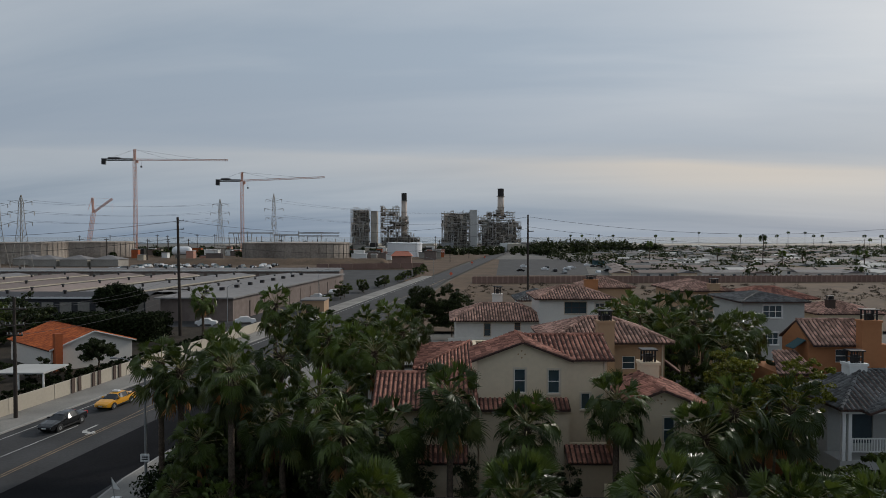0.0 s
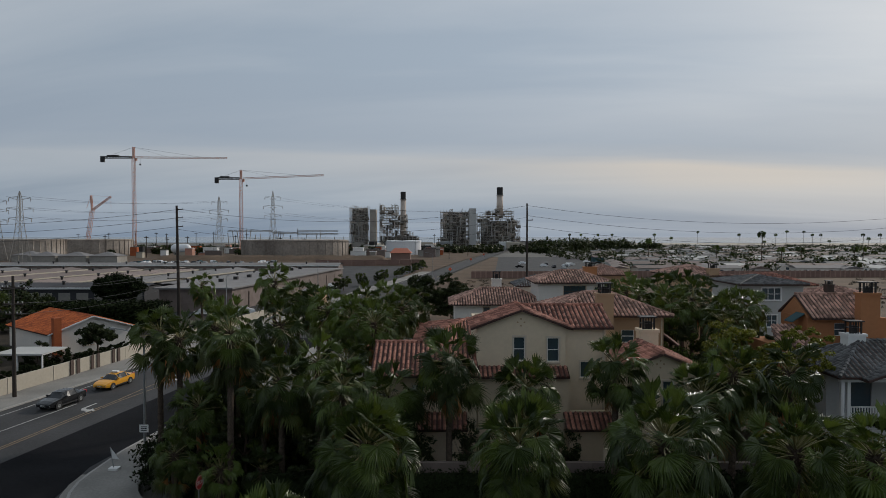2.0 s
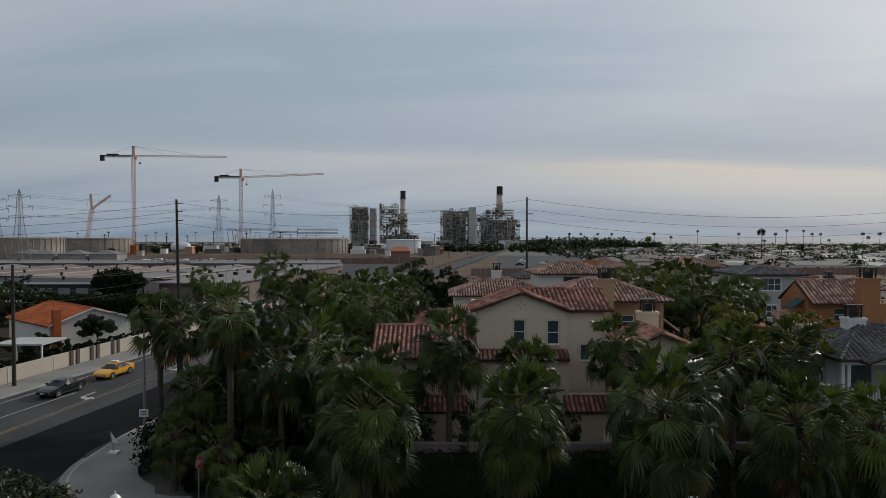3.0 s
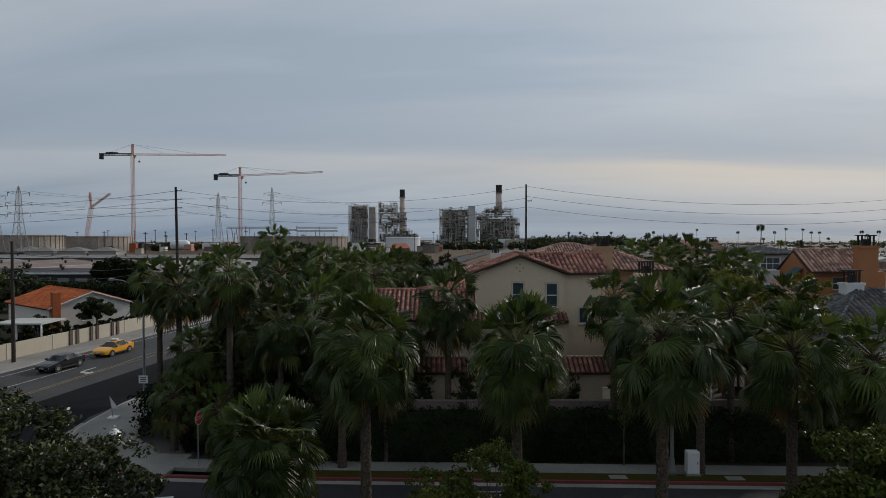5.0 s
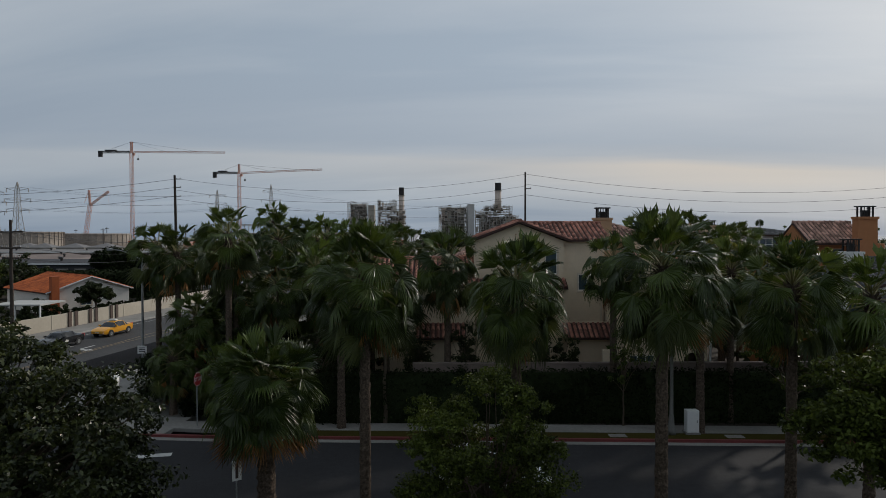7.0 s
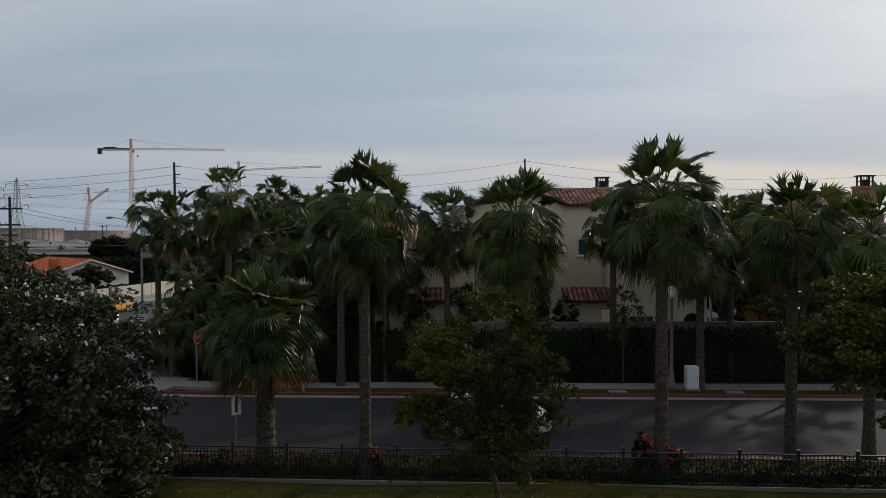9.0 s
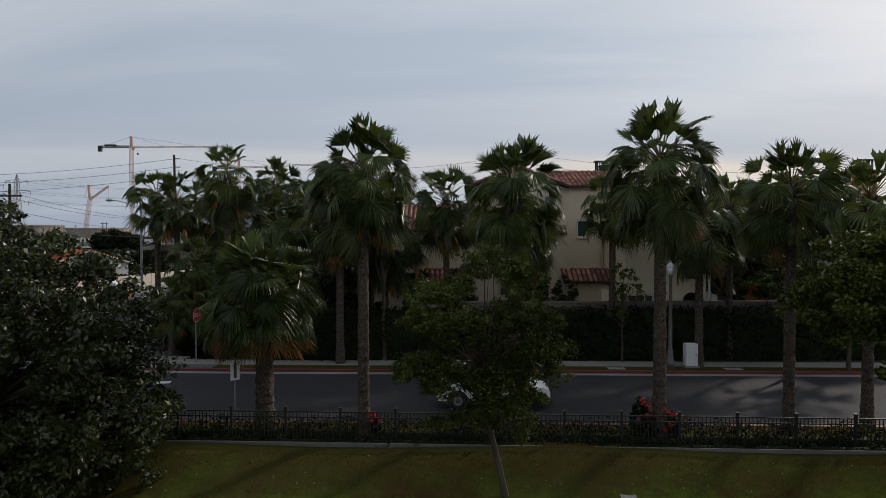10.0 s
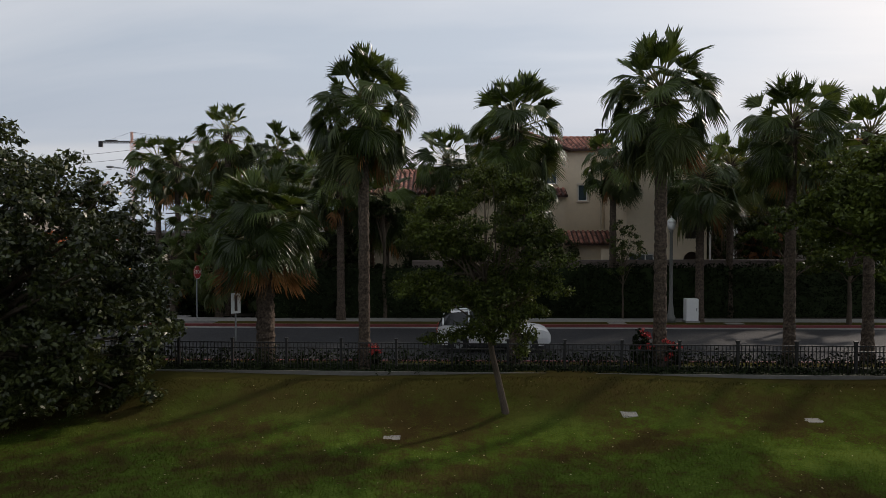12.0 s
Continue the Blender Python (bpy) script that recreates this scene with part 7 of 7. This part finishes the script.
tagged(new("far_trees", cloud_mesh("far_trees", v, f, "leaf_dark")), "dark belt of distant trees before the sea", "trees", "", "stuff")


def far_palm_meshes(h, seed):
    rnd = random.Random(seed)
    bm = B()
    tube(bm, (0, 0, 0), (rnd.uniform(-0.5, 0.5), 0, h), 0.28, 0.18, 6, False)
    a = mesh_of(bm, "trunk", "palm_trunk")
    bm = B()
    for i in range(34):
        az, el = i * 2.4, rnd.uniform(-60, 75)
        d = Vector((math.cos(az) * math.cos(radians(el)), math.sin(az) * math.cos(radians(el)), math.sin(radians(el))))
        s = d.orthogonal().normalized() * 0.55
        o = Vector((0, 0, h))
        m = o + d * 1.5
        e = o + d * 2.4 - Vector((0, 0, 0.6))
        bm.faces.new([bm.verts.new(q) for q in (o, m + s, e, m - s)])
    b = mesh_of(bm, "crown", "frond")
    return a, b


FP = [far_palm_meshes(h, i) for i, h in enumerate((9, 13, 17, 21))]
rnd = random.Random(41)
spots = [(1355, 445, 0), (1395, 442, 3), (1237, 438, 3), (1150, 470, 1), (1270, 470, 0), (1440, 440, 2), (1455, 440, 2), (1530, 446, 2), (1540, 446, 1), (1560, 446, 2), (1350, 480, 2), (1385, 480, 0), (1420, 480, 0), (1515, 478, 0), (1530, 478, 0), (1010, 436, 2), (1030, 436, 2), (1060, 436, 2), (1085, 436, 2), (970, 436, 1), (1160, 442, 2), (1190, 442, 1), (1310, 442, 2), (1425, 440, 3), (1470, 442, 0), (1375, 442, 2)]
for px_, py_, k in spots:
    y = min(20608 / (py_ - 415.6), 900)
    x = (px_ - 784) / 1120 * y
    p = thing("fan_palm", (x, y, 0), "distant slim fan palm among the trailer homes", "palm tree", "far palms")
    for nm, me in zip(("trunk", "crown"), FP[k]):
        o = new(nm, me)
        o.parent = p


rs = np.random.RandomState(33)
cs = []
for i in range(420):
    y = rs.uniform(122, 234)
    x = rs.uniform(2, y * 0.8)
    g = rs.uniform(0.2, 0.75)
    cs.append((x, y, g * 0.5, g * 2.2, g * 1.6, g))
v, f = leaf_cloud(rs, cs, 40, 0.22)
tagged(new("dry_scrub", cloud_mesh("dry_scrub", v, f, "scrub")), "low dry brown scrub on the bare field", "scrub", "", "stuff")


# ---- roadworks signs, lamps, signs ----
gate = thing("gate_house", (-30.3, 147, 0), "small tan stucco building with flat roof beside the avenue", "building")
boxed("wall", "stucco_tan", gate, -2.6, 2.6, 0, 6, 0, 3.0)
boxed("roof", "roof_flat", gate, -2.9, 2.9, -0.3, 6.3, 3.0, 3.3)
boxed("doorway", "brown_wood", gate, -1.6, -0.5, -0.05, -0.01, 0.05, 2.2)
palm(-42.6, 112, 0, 7.4, "dark fan palm in the yard before the warehouse", 97, r=0.24, fronds=40, spread=1.5, joined=True, group="yard palms")


def works_sign(x, y):
    s = thing("roadworks_sign", (x, y, 0), "orange diamond roadworks sign on a stand", "road sign", "roadworks signs")
    bm = B()
    poly(bm, [(0, -0.02, 1.0), (0.85, -0.02, 1.85), (0, -0.02, 2.7), (-0.85, -0.02, 1.85)])
    r = bmesh.ops.extrude_face_region(bm, geom=list(bm.faces))
    bmesh.ops.translate(bm, verts=[q for q in r["geom"] if isinstance(q, bmesh.types.BMVert)], vec=(0, 0.05, 0))
    part("sign_plate", bm, "safety_orange", s)
    bm = B()
    bar(bm, (-0.6, 0, 0), (0, 0, 1.2), 0.06), bar(bm, (0.6, 0, 0), (0, 0, 1.2), 0.06)
    part("stand", bm, "dark_metal", s)


works_sign(3.4, 268), works_sign(17.2, 376), works_sign(31, 470)


def street_light(x, y, h, arm, label, way=-1, sign=True):
    s = thing("street_lamp", (x, y, 0.14), label, "street lamp", "street lamps")
    bm = B()
    tube(bm, (0, 0, 0), (0, 0, h - 0.7), 0.11, 0.065, 10), tube(bm, (0, 0, 0), (0, 0, 0.35), 0.18, 0.15, 10)
    part("pole", bm, "grey_metal", s)
    bm = B()
    pts = [Vector((way * arm * u, 0, h - 0.7 + 0.75 * math.sin(u * math.pi / 2))) for u in (0, 0.2, 0.4, 0.6, 0.8, 1)]
    pipe(bm, pts, 0.035, 6)
    part("arm", bm, "grey_metal", s)
    bm = B()
    lathe(bm, [(0.05, 0.1), (0.17, 0.05), (0.15, -0.05), (0.05, -0.08)], n=10)
    for q in bm.verts:
        q.co = Vector((q.co.x * 1.6 + way * (arm + 0.25), q.co.y, q.co.z + h + 0.05))
    part("lamp_head", bm, "grey_metal", s)
    if sign:
        sg = boxed("sign_plate", "trim_white", s, -0.32, 0.32, -0.16, -0.13, 2.05, 2.6)
        bm = B()
        for z in (2.45, 2.33, 2.2):
            box(bm, -0.22, 0.22, -0.168, -0.162, z - 0.03, z + 0.03)
        part("sign_bar", bm, "dark_metal", sg)
    return s


street_light(-21.3, 45.0, 9.4, 2.0, "grey steel street lamp with curved arm and small white sign")
street_light(-41, 120, 9.0, 2.4, "grey steel street lamp beside the avenue", 1, False)
street_light(-3.5, 240, 9.5, 2.4, "grey steel street lamp beside the avenue", -1, False)
street_light(-33, 168, 9.0, 2.4, "grey steel street lamp beside the avenue", 1, False)


def acorn_lamp(x, y, h):
    s = thing("post_lamp", (x, y, 0.14), "pale grey post lamp with white acorn globe", "street lamp", "post lamps")
    bm = B()
    lathe(bm, [(0.24, 0), (0.24, 0.25), (0.16, 0.45), (0.13, 0.9), (0.10, 1.0), (0.075, h - 0.9), (0.11, h - 0.85), (0.09, h - 0.75)], n=14)
    part("post", bm, "lamp_post", s, smooth=True)
    bm = B()
    lathe(bm, [(0.09, h - 0.75), (0.17, h - 0.68), (0.21, h - 0.5), (0.2, h - 0.33)], n=14)
    part("globe", bm, "lamp_globe", s, "white acorn globe", True)
    bm = B()
    lathe(bm, [(0.23, h - 0.33), (0.22, h - 0.28), (0.12, h - 0.16), (0.03, h - 0.1), (0.03, h)], n=14)
    part("cap", bm, "lamp_globe", s)
    return s


acorn_lamp(12.1, 32.75, 5.6), acorn_lamp(-12.2, 23.3, 5.5)

st = thing("stop_sign", (-13.3, 34.3, 0.12), "red octagonal stop sign on a grey post", "road sign")
bm = B()
bar(bm, (0, 0.04, 0), (0, 0.04, 3.0), 0.06)
part("post", bm, "grey_metal", st)
bm = B()
oc = [(0.40 * math.cos(radians(22.5 + 45 * i)), 0.40 * math.sin(radians(22.5 + 45 * i))) for i in range(8)]
f1 = poly(bm, [(x, 0, 2.62 + z) for x, z in oc])
r = bmesh.ops.extrude_face_region(bm, geom=[f1])
bmesh.ops.translate(bm, verts=[q for q in r["geom"] if isinstance(q, bmesh.types.BMVert)], vec=(0, -0.02, 0))
pl = part("sign_plate", bm, "sign_red", st)
bm = B()
for i in range(8):
    a, b = oc[i], oc[(i + 1) % 8]
    poly(bm, [(a[0] * 0.97, -0.026, 2.62 + a[1] * 0.97), (b[0] * 0.97, -0.026, 2.62 + b[1] * 0.97), (b[0] * 0.9, -0.026, 2.62 + b[1] * 0.9), (a[0] * 0.9, -0.026, 2.62 + a[1] * 0.9)])
part("sign_border", bm, "trim_white", pl)
tcv = bpy.data.curves.new("stop_text", "FONT")
tcv.body, tcv.size, tcv.align_x, tcv.align_y, tcv.extrude = "STOP", 0.30, "CENTER", "CENTER", 0.002
tcv.materials.append(M["trim_white"])
tx = new("sign_text", tcv)
tx.parent, tx.location, tx.rotation_euler = pl, (0, -0.03, 2.62), (radians(90), 0, 0)
st.rotation_euler[2] = radians(80)

ps = thing("parking_sign", (-7.05, 21.5, 0.12), "narrow white parking sign on a thin post", "road sign")
bm = B()
bar(bm, (0, 0.03, 0), (0, 0.03, 2.75), 0.05)
part("post", bm, "grey_metal", ps)
pp = boxed("sign_plate", "trim_white", ps, -0.16, 0.16, -0.02, 0, 2.0, 2.7)
bm = B()
box(bm, -0.05, 0.05, -0.026, -0.022, 2.08, 2.62)
part("sign_bar", bm, "brown_wood", pp)
ps.rotation_euler[2] = radians(35)

ub = thing("utility_cabinet", (13.2, 32.85, 0.148), "pale green-white steel utility cabinet on the pavement", "utility box")
bm = B()
box(bm, -0.32, 0.32, -0.22, 0.22, 0.08, 1.24, bevel=0.02)
part("cabinet", bm, "trim_white", ub)
boxed("plinth", "concrete", ub, -0.38, 0.38, -0.28, 0.28, -0.02, 0.08)
boxed("door", "trim_white", ub, -0.28, 0.28, -0.235, -0.222, 0.14, 1.15)
boxed("handle", "grey_metal", ub, 0.18, 0.22, -0.26, -0.236, 0.6, 0.75)

fl = thing("pennant_sign", (-22.6, 43.2, 0.14), "small white pennant on a stand at the kerb", "sign")
bm = B()
bar(bm, (0, 0, 0), (-0.25, 0, 1.55), 0.05)
part("stick", bm, "grey_metal", fl)
bm = B()
poly(bm, [(-0.25, 0, 1.55), (0.35, 0, 0.7), (-0.12, 0, 0.75)]), poly(bm, [(-0.25, 0.02, 1.55), (-0.12, 0.02, 0.75), (0.35, 0.02, 0.7)])
part("pennant", bm, "trim_white", fl)
boxed("base", "trim_white", fl, -0.3, 0.35, -0.25, 0.25, 0, 0.14)

# concrete wall in a darker tan, so that its colour holds the hedge-side shade
gw = thing("garden_wall", (0, 0, 0), "garden wall with flat cap behind the dark hedge, its shade put into a brownish colour", "wall")
for i in range(7):
    x = -1.6 + i * 3.4
    boxed("wall_panel", "roof_flat_tan", gw, x, x + 3.38, 35.8, 36.0, 0, 3.2)
    boxed("cap", "roof_flat_tan", gw, x, x + 3.38, 35.74, 36.06, 3.2, 3.3)

pw = thing("perimeter_wall", (0, 0, 0), "low cream garden wall with red brick cap along the grove", "wall")
pts = [(-12.4, 47.6), (-11.9, 50), (-11.3, 53), (-10.7, 57), (-10.2, 63), (-9.9, 70), (-9.6, 80), (-9.4, 90)]
for (x0, y0), (x1, y1) in zip(pts[:-1], pts[1:]):
    for nm, m, w, z0, z1 in (("wall_panel", "stucco_white", 0.12, 0.0, 1.9), ("cap", "wall_brick_red", 0.20, 1.9, 2.02)):
        bm = B()
        d = Vector((x1 - x0, y1 - y0, 0)).normalized()
        s = Vector((d.y, -d.x, 0)) * w
        e = d * 0.02
        p0, p1 = Vector((x0, y0, 0)) + e, Vector((x1, y1, 0)) - e
        vs = [bm.verts.new(q + Vector((0, 0, z))) for z in (z0, z1) for q in (p0 - s, p0 + s, p1 + s, p1 - s)]
        for q in ((3, 2, 1, 0), (4, 5, 6, 7), (0, 1, 5, 4), (1, 2, 6, 5), (2, 3, 7, 6), (3, 0, 4, 7)):
            bm.faces.new([vs[k] for k in q])
        part(nm, bm, m, pw)

# lids in the lawn and verge
for x, y in ((5.25, 16.95), (10.1, 16.6), (-1.25, 15.75)):
    lid = thing("valve_box", (x, y, lawn_z(x, y) - 0.02), "pale concrete valve box lid set in the lawn", "valve box", "valve boxes")
    lid.rotation_euler[0] = math.atan2(lawn_z(x, y + 0.3) - lawn_z(x, y - 0.3), 0.6)
    boxed("rim", "concrete", lid, -0.24, 0.24, -0.17, 0.17, -0.1, 0.022)
    boxed("lid", "concrete", lid, -0.19, 0.19, -0.12, 0.12, 0.022, 0.028)
for x in (9.2, 15.2):
    lid = thing("meter_cover", (x, far_kerb(x) + 0.65, 0.13), "pale concrete meter cover in the verge", "meter cover", "meter covers")
    boxed("lid", "concrete", lid, -0.45, 0.45, -0.25, 0.25, 0, 0.03)

# flowering shrubs at the foot of the palms
for i, (x, y, s) in enumerate(((6.85, 20.9, 0.95), (7.65, 20.7, 0.75), (-2.3, 21.2, 0.6))):
    b = tree(x, y, 0.1, s * 1.6, s * 0.42, s * 0.42, s * 0.75, "dark shrub with scattered red flowers below a palm", 600 + i, "leaf_hedge", 60, 36, 0.05, 0.02, zc=s * 0.85, name="flowering_shrub", group="flowering shrubs")
    rs = np.random.RandomState(610 + i)
    v, f = leaf_cloud(rs, [(rs.normal() * s * 0.2, -s * 0.3 + rs.normal() * 0.12, s * (1.35 + 0.25 * rs.normal()), 0.10, 0.08, 0.09) for _ in range(8)], 30, 0.04)
    o = new("blossom", cloud_mesh("blossom", v, f, "flower_red"))
    o.parent = b


# ---- vehicles ----
def car(x, y, turn, paint_mat, label, st, wheels, r=0.36, roof_sign=False, rails=False, name="car"):
    """A car lofted from stations (x, sill, belt, roof, half width, half roof width); it faces +x."""
    c = thing(name, (x, y, 0.02), label, "car", "cars")
    body, glass = B(), B()
    rows = []
    for sx, sill, belt, roof, w, rw in st:
        rows.append([(sx, -w * 0.94, sill), (sx, -w, (sill + belt) / 2), (sx, -w * 0.97, belt), (sx, -rw, roof - 0.04), (sx, -rw * 0.6, roof), (sx, rw * 0.6, roof), (sx, rw, roof - 0.04), (sx, w * 0.97, belt), (sx, w, (sill + belt) / 2), (sx, w * 0.94, sill)])
    bv = [[body.verts.new(p) for p in row] for row in rows]
    for i in range(len(rows) - 1):
        for k in range(9):
            a, b = rows[i], rows[i + 1]
            tall = (a[3][2] - a[2][2] > 0.12) or (b[3][2] - b[2][2] > 0.12)
            steep = abs(a[4][2] - b[4][2]) > 0.16 and max(a[4][2], b[4][2]) > 1.0
            if (k in (2, 6) and tall) or (k in (3, 4, 5) and steep):
                poly(glass, [a[k], b[k], b[k + 1], a[k + 1]])
            else:
                body.faces.new((bv[i][k], bv[i + 1][k], bv[i + 1][k + 1], bv[i][k + 1]))
    body.faces.new(bv[0]), body.faces.new(bv[-1][::-1])
    body.faces.new([bv[i][0] for i in range(len(rows))] + [bv[i][9] for i in range(len(rows) - 1, -1, -1)])
    bmesh.ops.bevel(body, geom=[e for e in body.edges if len(e.link_faces) == 2 and e.calc_face_angle(0) > 0.5], offset=0.03, segments=2, affect="EDGES")
    part("body", body, paint_mat, c, smooth=False)
    part("glazing", glass, "car_glass", c, "dark tinted glass")
    wmax = max(s[4] for s in st)
    for wx_ in wheels:
        for s in (-1, 1):
            bm = B()
            lathe(bm, [(r * 1.16, -0.02), (r * 1.16, 0.035), (r * 0.9, 0.04)], n=20)
            for q in bm.verts:
                q.co = Vector((q.co.x + wx_, s * (wmax - 0.015 + q.co.z), q.co.y + r))
            part("wheel_arch", bm, "rubber", c)
    cabin = [q for q in st if q[3] - q[2] > 0.2]
    for q in cabin[::2]:
        for s in (-1, 1):
            bm = B()
            tube(bm, (q[0], s * (q[4] * 0.97 + 0.005), q[2]), (q[0], s * (q[5] + 0.005), q[3] - 0.03), 0.04, None, 4)
            part("pillar", bm, paint_mat, c)
    for wx_ in wheels:
        for s in (-1, 1):
            bm = B()
            lathe(bm, [(r * 0.62, -0.11), (r, -0.11), (r, 0.11), (r * 0.62, 0.11)], n=20)
            for q in bm.verts:
                q.co = Vector((q.co.x + wx_, q.co.z + s * (wmax - 0.09), q.co.y + r))
            w = part("wheel", bm, "rubber", c)
            bm = B()
            lathe(bm, [(r * 0.6, 0.0), (r * 0.5, 0.04), (r * 0.12, 0.02), (0.02, 0.05)], n=10)
            for q in bm.verts:
                q.co = Vector((q.co.x + wx_, (q.co.z + 0.09) * s + s * (wmax - 0.09), q.co.y + r))
            part("rim", bm, "grey_metal", w)
    f0, b0 = st[-1], st[0]
    for s in (-1, 1):
        boxed("headlight", "lamp_globe", c, f0[0] - 0.25, f0[0] - 0.02, s * f0[4] * 0.8 - 0.17, s * f0[4] * 0.8 + 0.17, f0[2] - 0.16, f0[2] - 0.02)
        boxed("tail_light", "lamp_red", c, b0[0] - 0.02, b0[0] + 0.16, s * b0[4] * 0.86 - 0.12, s * b0[4] * 0.86 + 0.12, b0[2] - 0.12, b0[2] + 0.12)
        boxed("mirror", paint_mat, c, 0.55, 0.72, s * (wmax + 0.1) - 0.1, s * (wmax + 0.1) + 0.1, st[4][2] + 0.02, st[4][2] + 0.17)
        if rails:
            bm = B()
            tube(bm, (-1.6, s * 0.6, 1.70), (0.4, s * 0.6, 1.72), 0.025, None, 6)
            part("roof_rail", bm, "grey_metal", c)
    for s in (-1, 1):
        boxed("sill_trim", "rubber", c, -wheels[1] + r, wheels[1] - r, s * wmax - 0.03, s * wmax + 0.012, 0.24, 0.36)
    boxed("grille", "rubber", c, f0[0] - 0.01, f0[0] + 0.02, -0.4, 0.4, f0[1] + 0.06, f0[2] - 0.08)
    if rails:
        boxed("glass_roof", "car_glass", c, -1.0, 0.25, -0.5, 0.5, 1.66, 1.71)
    boxed("number_plate", "trim_white", c, f0[0], f0[0] + 0.015, -0.22, 0.22, 0.45, 0.57)
    if roof_sign:
        boxed("roof_sign", "trim_white", c, -0.35, 0.05, -0.4, 0.4, 1.45, 1.62, bevel=0.03)
    c.rotation_euler[2] = radians(turn)
    return c


SUV = [(-2.30, 0.48, 0.86, 0.90, 0.76, 0.70), (-2.26, 0.36, 1.00, 1.04, 0.86, 0.74), (-2.05, 0.30, 1.10, 1.40, 0.91, 0.66), (-1.75, 0.28, 1.10, 1.62, 0.93, 0.60), (-1.0, 0.26, 1.07, 1.68, 0.945, 0.61), (-0.2, 0.25, 1.04, 1.69, 0.95, 0.61), (0.30, 0.25, 1.02, 1.62, 0.95, 0.59), (0.72, 0.25, 1.01, 1.36, 0.95, 0.63), (1.12, 0.26, 0.99, 1.06, 0.94, 0.72), (1.6, 0.27, 0.96, 1.03, 0.93, 0.74), (2.0, 0.29, 0.91, 0.97, 0.90, 0.74), (2.22, 0.33, 0.82, 0.88, 0.84, 0.68), (2.33, 0.40, 0.70, 0.74, 0.76, 0.58)]
SEDAN = [(-2.35, 0.42, 0.85, 0.87, 0.76, 0.66), (-2.25, 0.32, 0.95, 0.98, 0.84, 0.70), (-1.55, 0.28, 0.95, 1.02, 0.88, 0.66), (-0.95, 0.26, 0.93, 1.40, 0.89, 0.56), (-0.1, 0.25, 0.92, 1.44, 0.90, 0.57), (0.45, 0.25, 0.91, 1.36, 0.90, 0.55), (1.15, 0.26, 0.90, 0.95, 0.89, 0.70), (1.9, 0.28, 0.80, 0.84, 0.86, 0.68), (2.3, 0.34, 0.68, 0.71, 0.76, 0.60), (2.38, 0.42, 0.60, 0.62, 0.66, 0.5)]
car(2.2, 26.1, -2, "paint_white", "white sport utility car on the side street", SUV, (-1.42, 1.36), 0.37, rails=True)
car(-36.4, 60.2, -99, "paint_black", "black saloon car driving on the avenue", SEDAN, (-1.4, 1.4), 0.33)
car(-35.3, 67.8, -99, "paint_taxi", "yellow taxi saloon driving on the avenue", SEDAN, (-1.4, 1.4), 0.33, True)
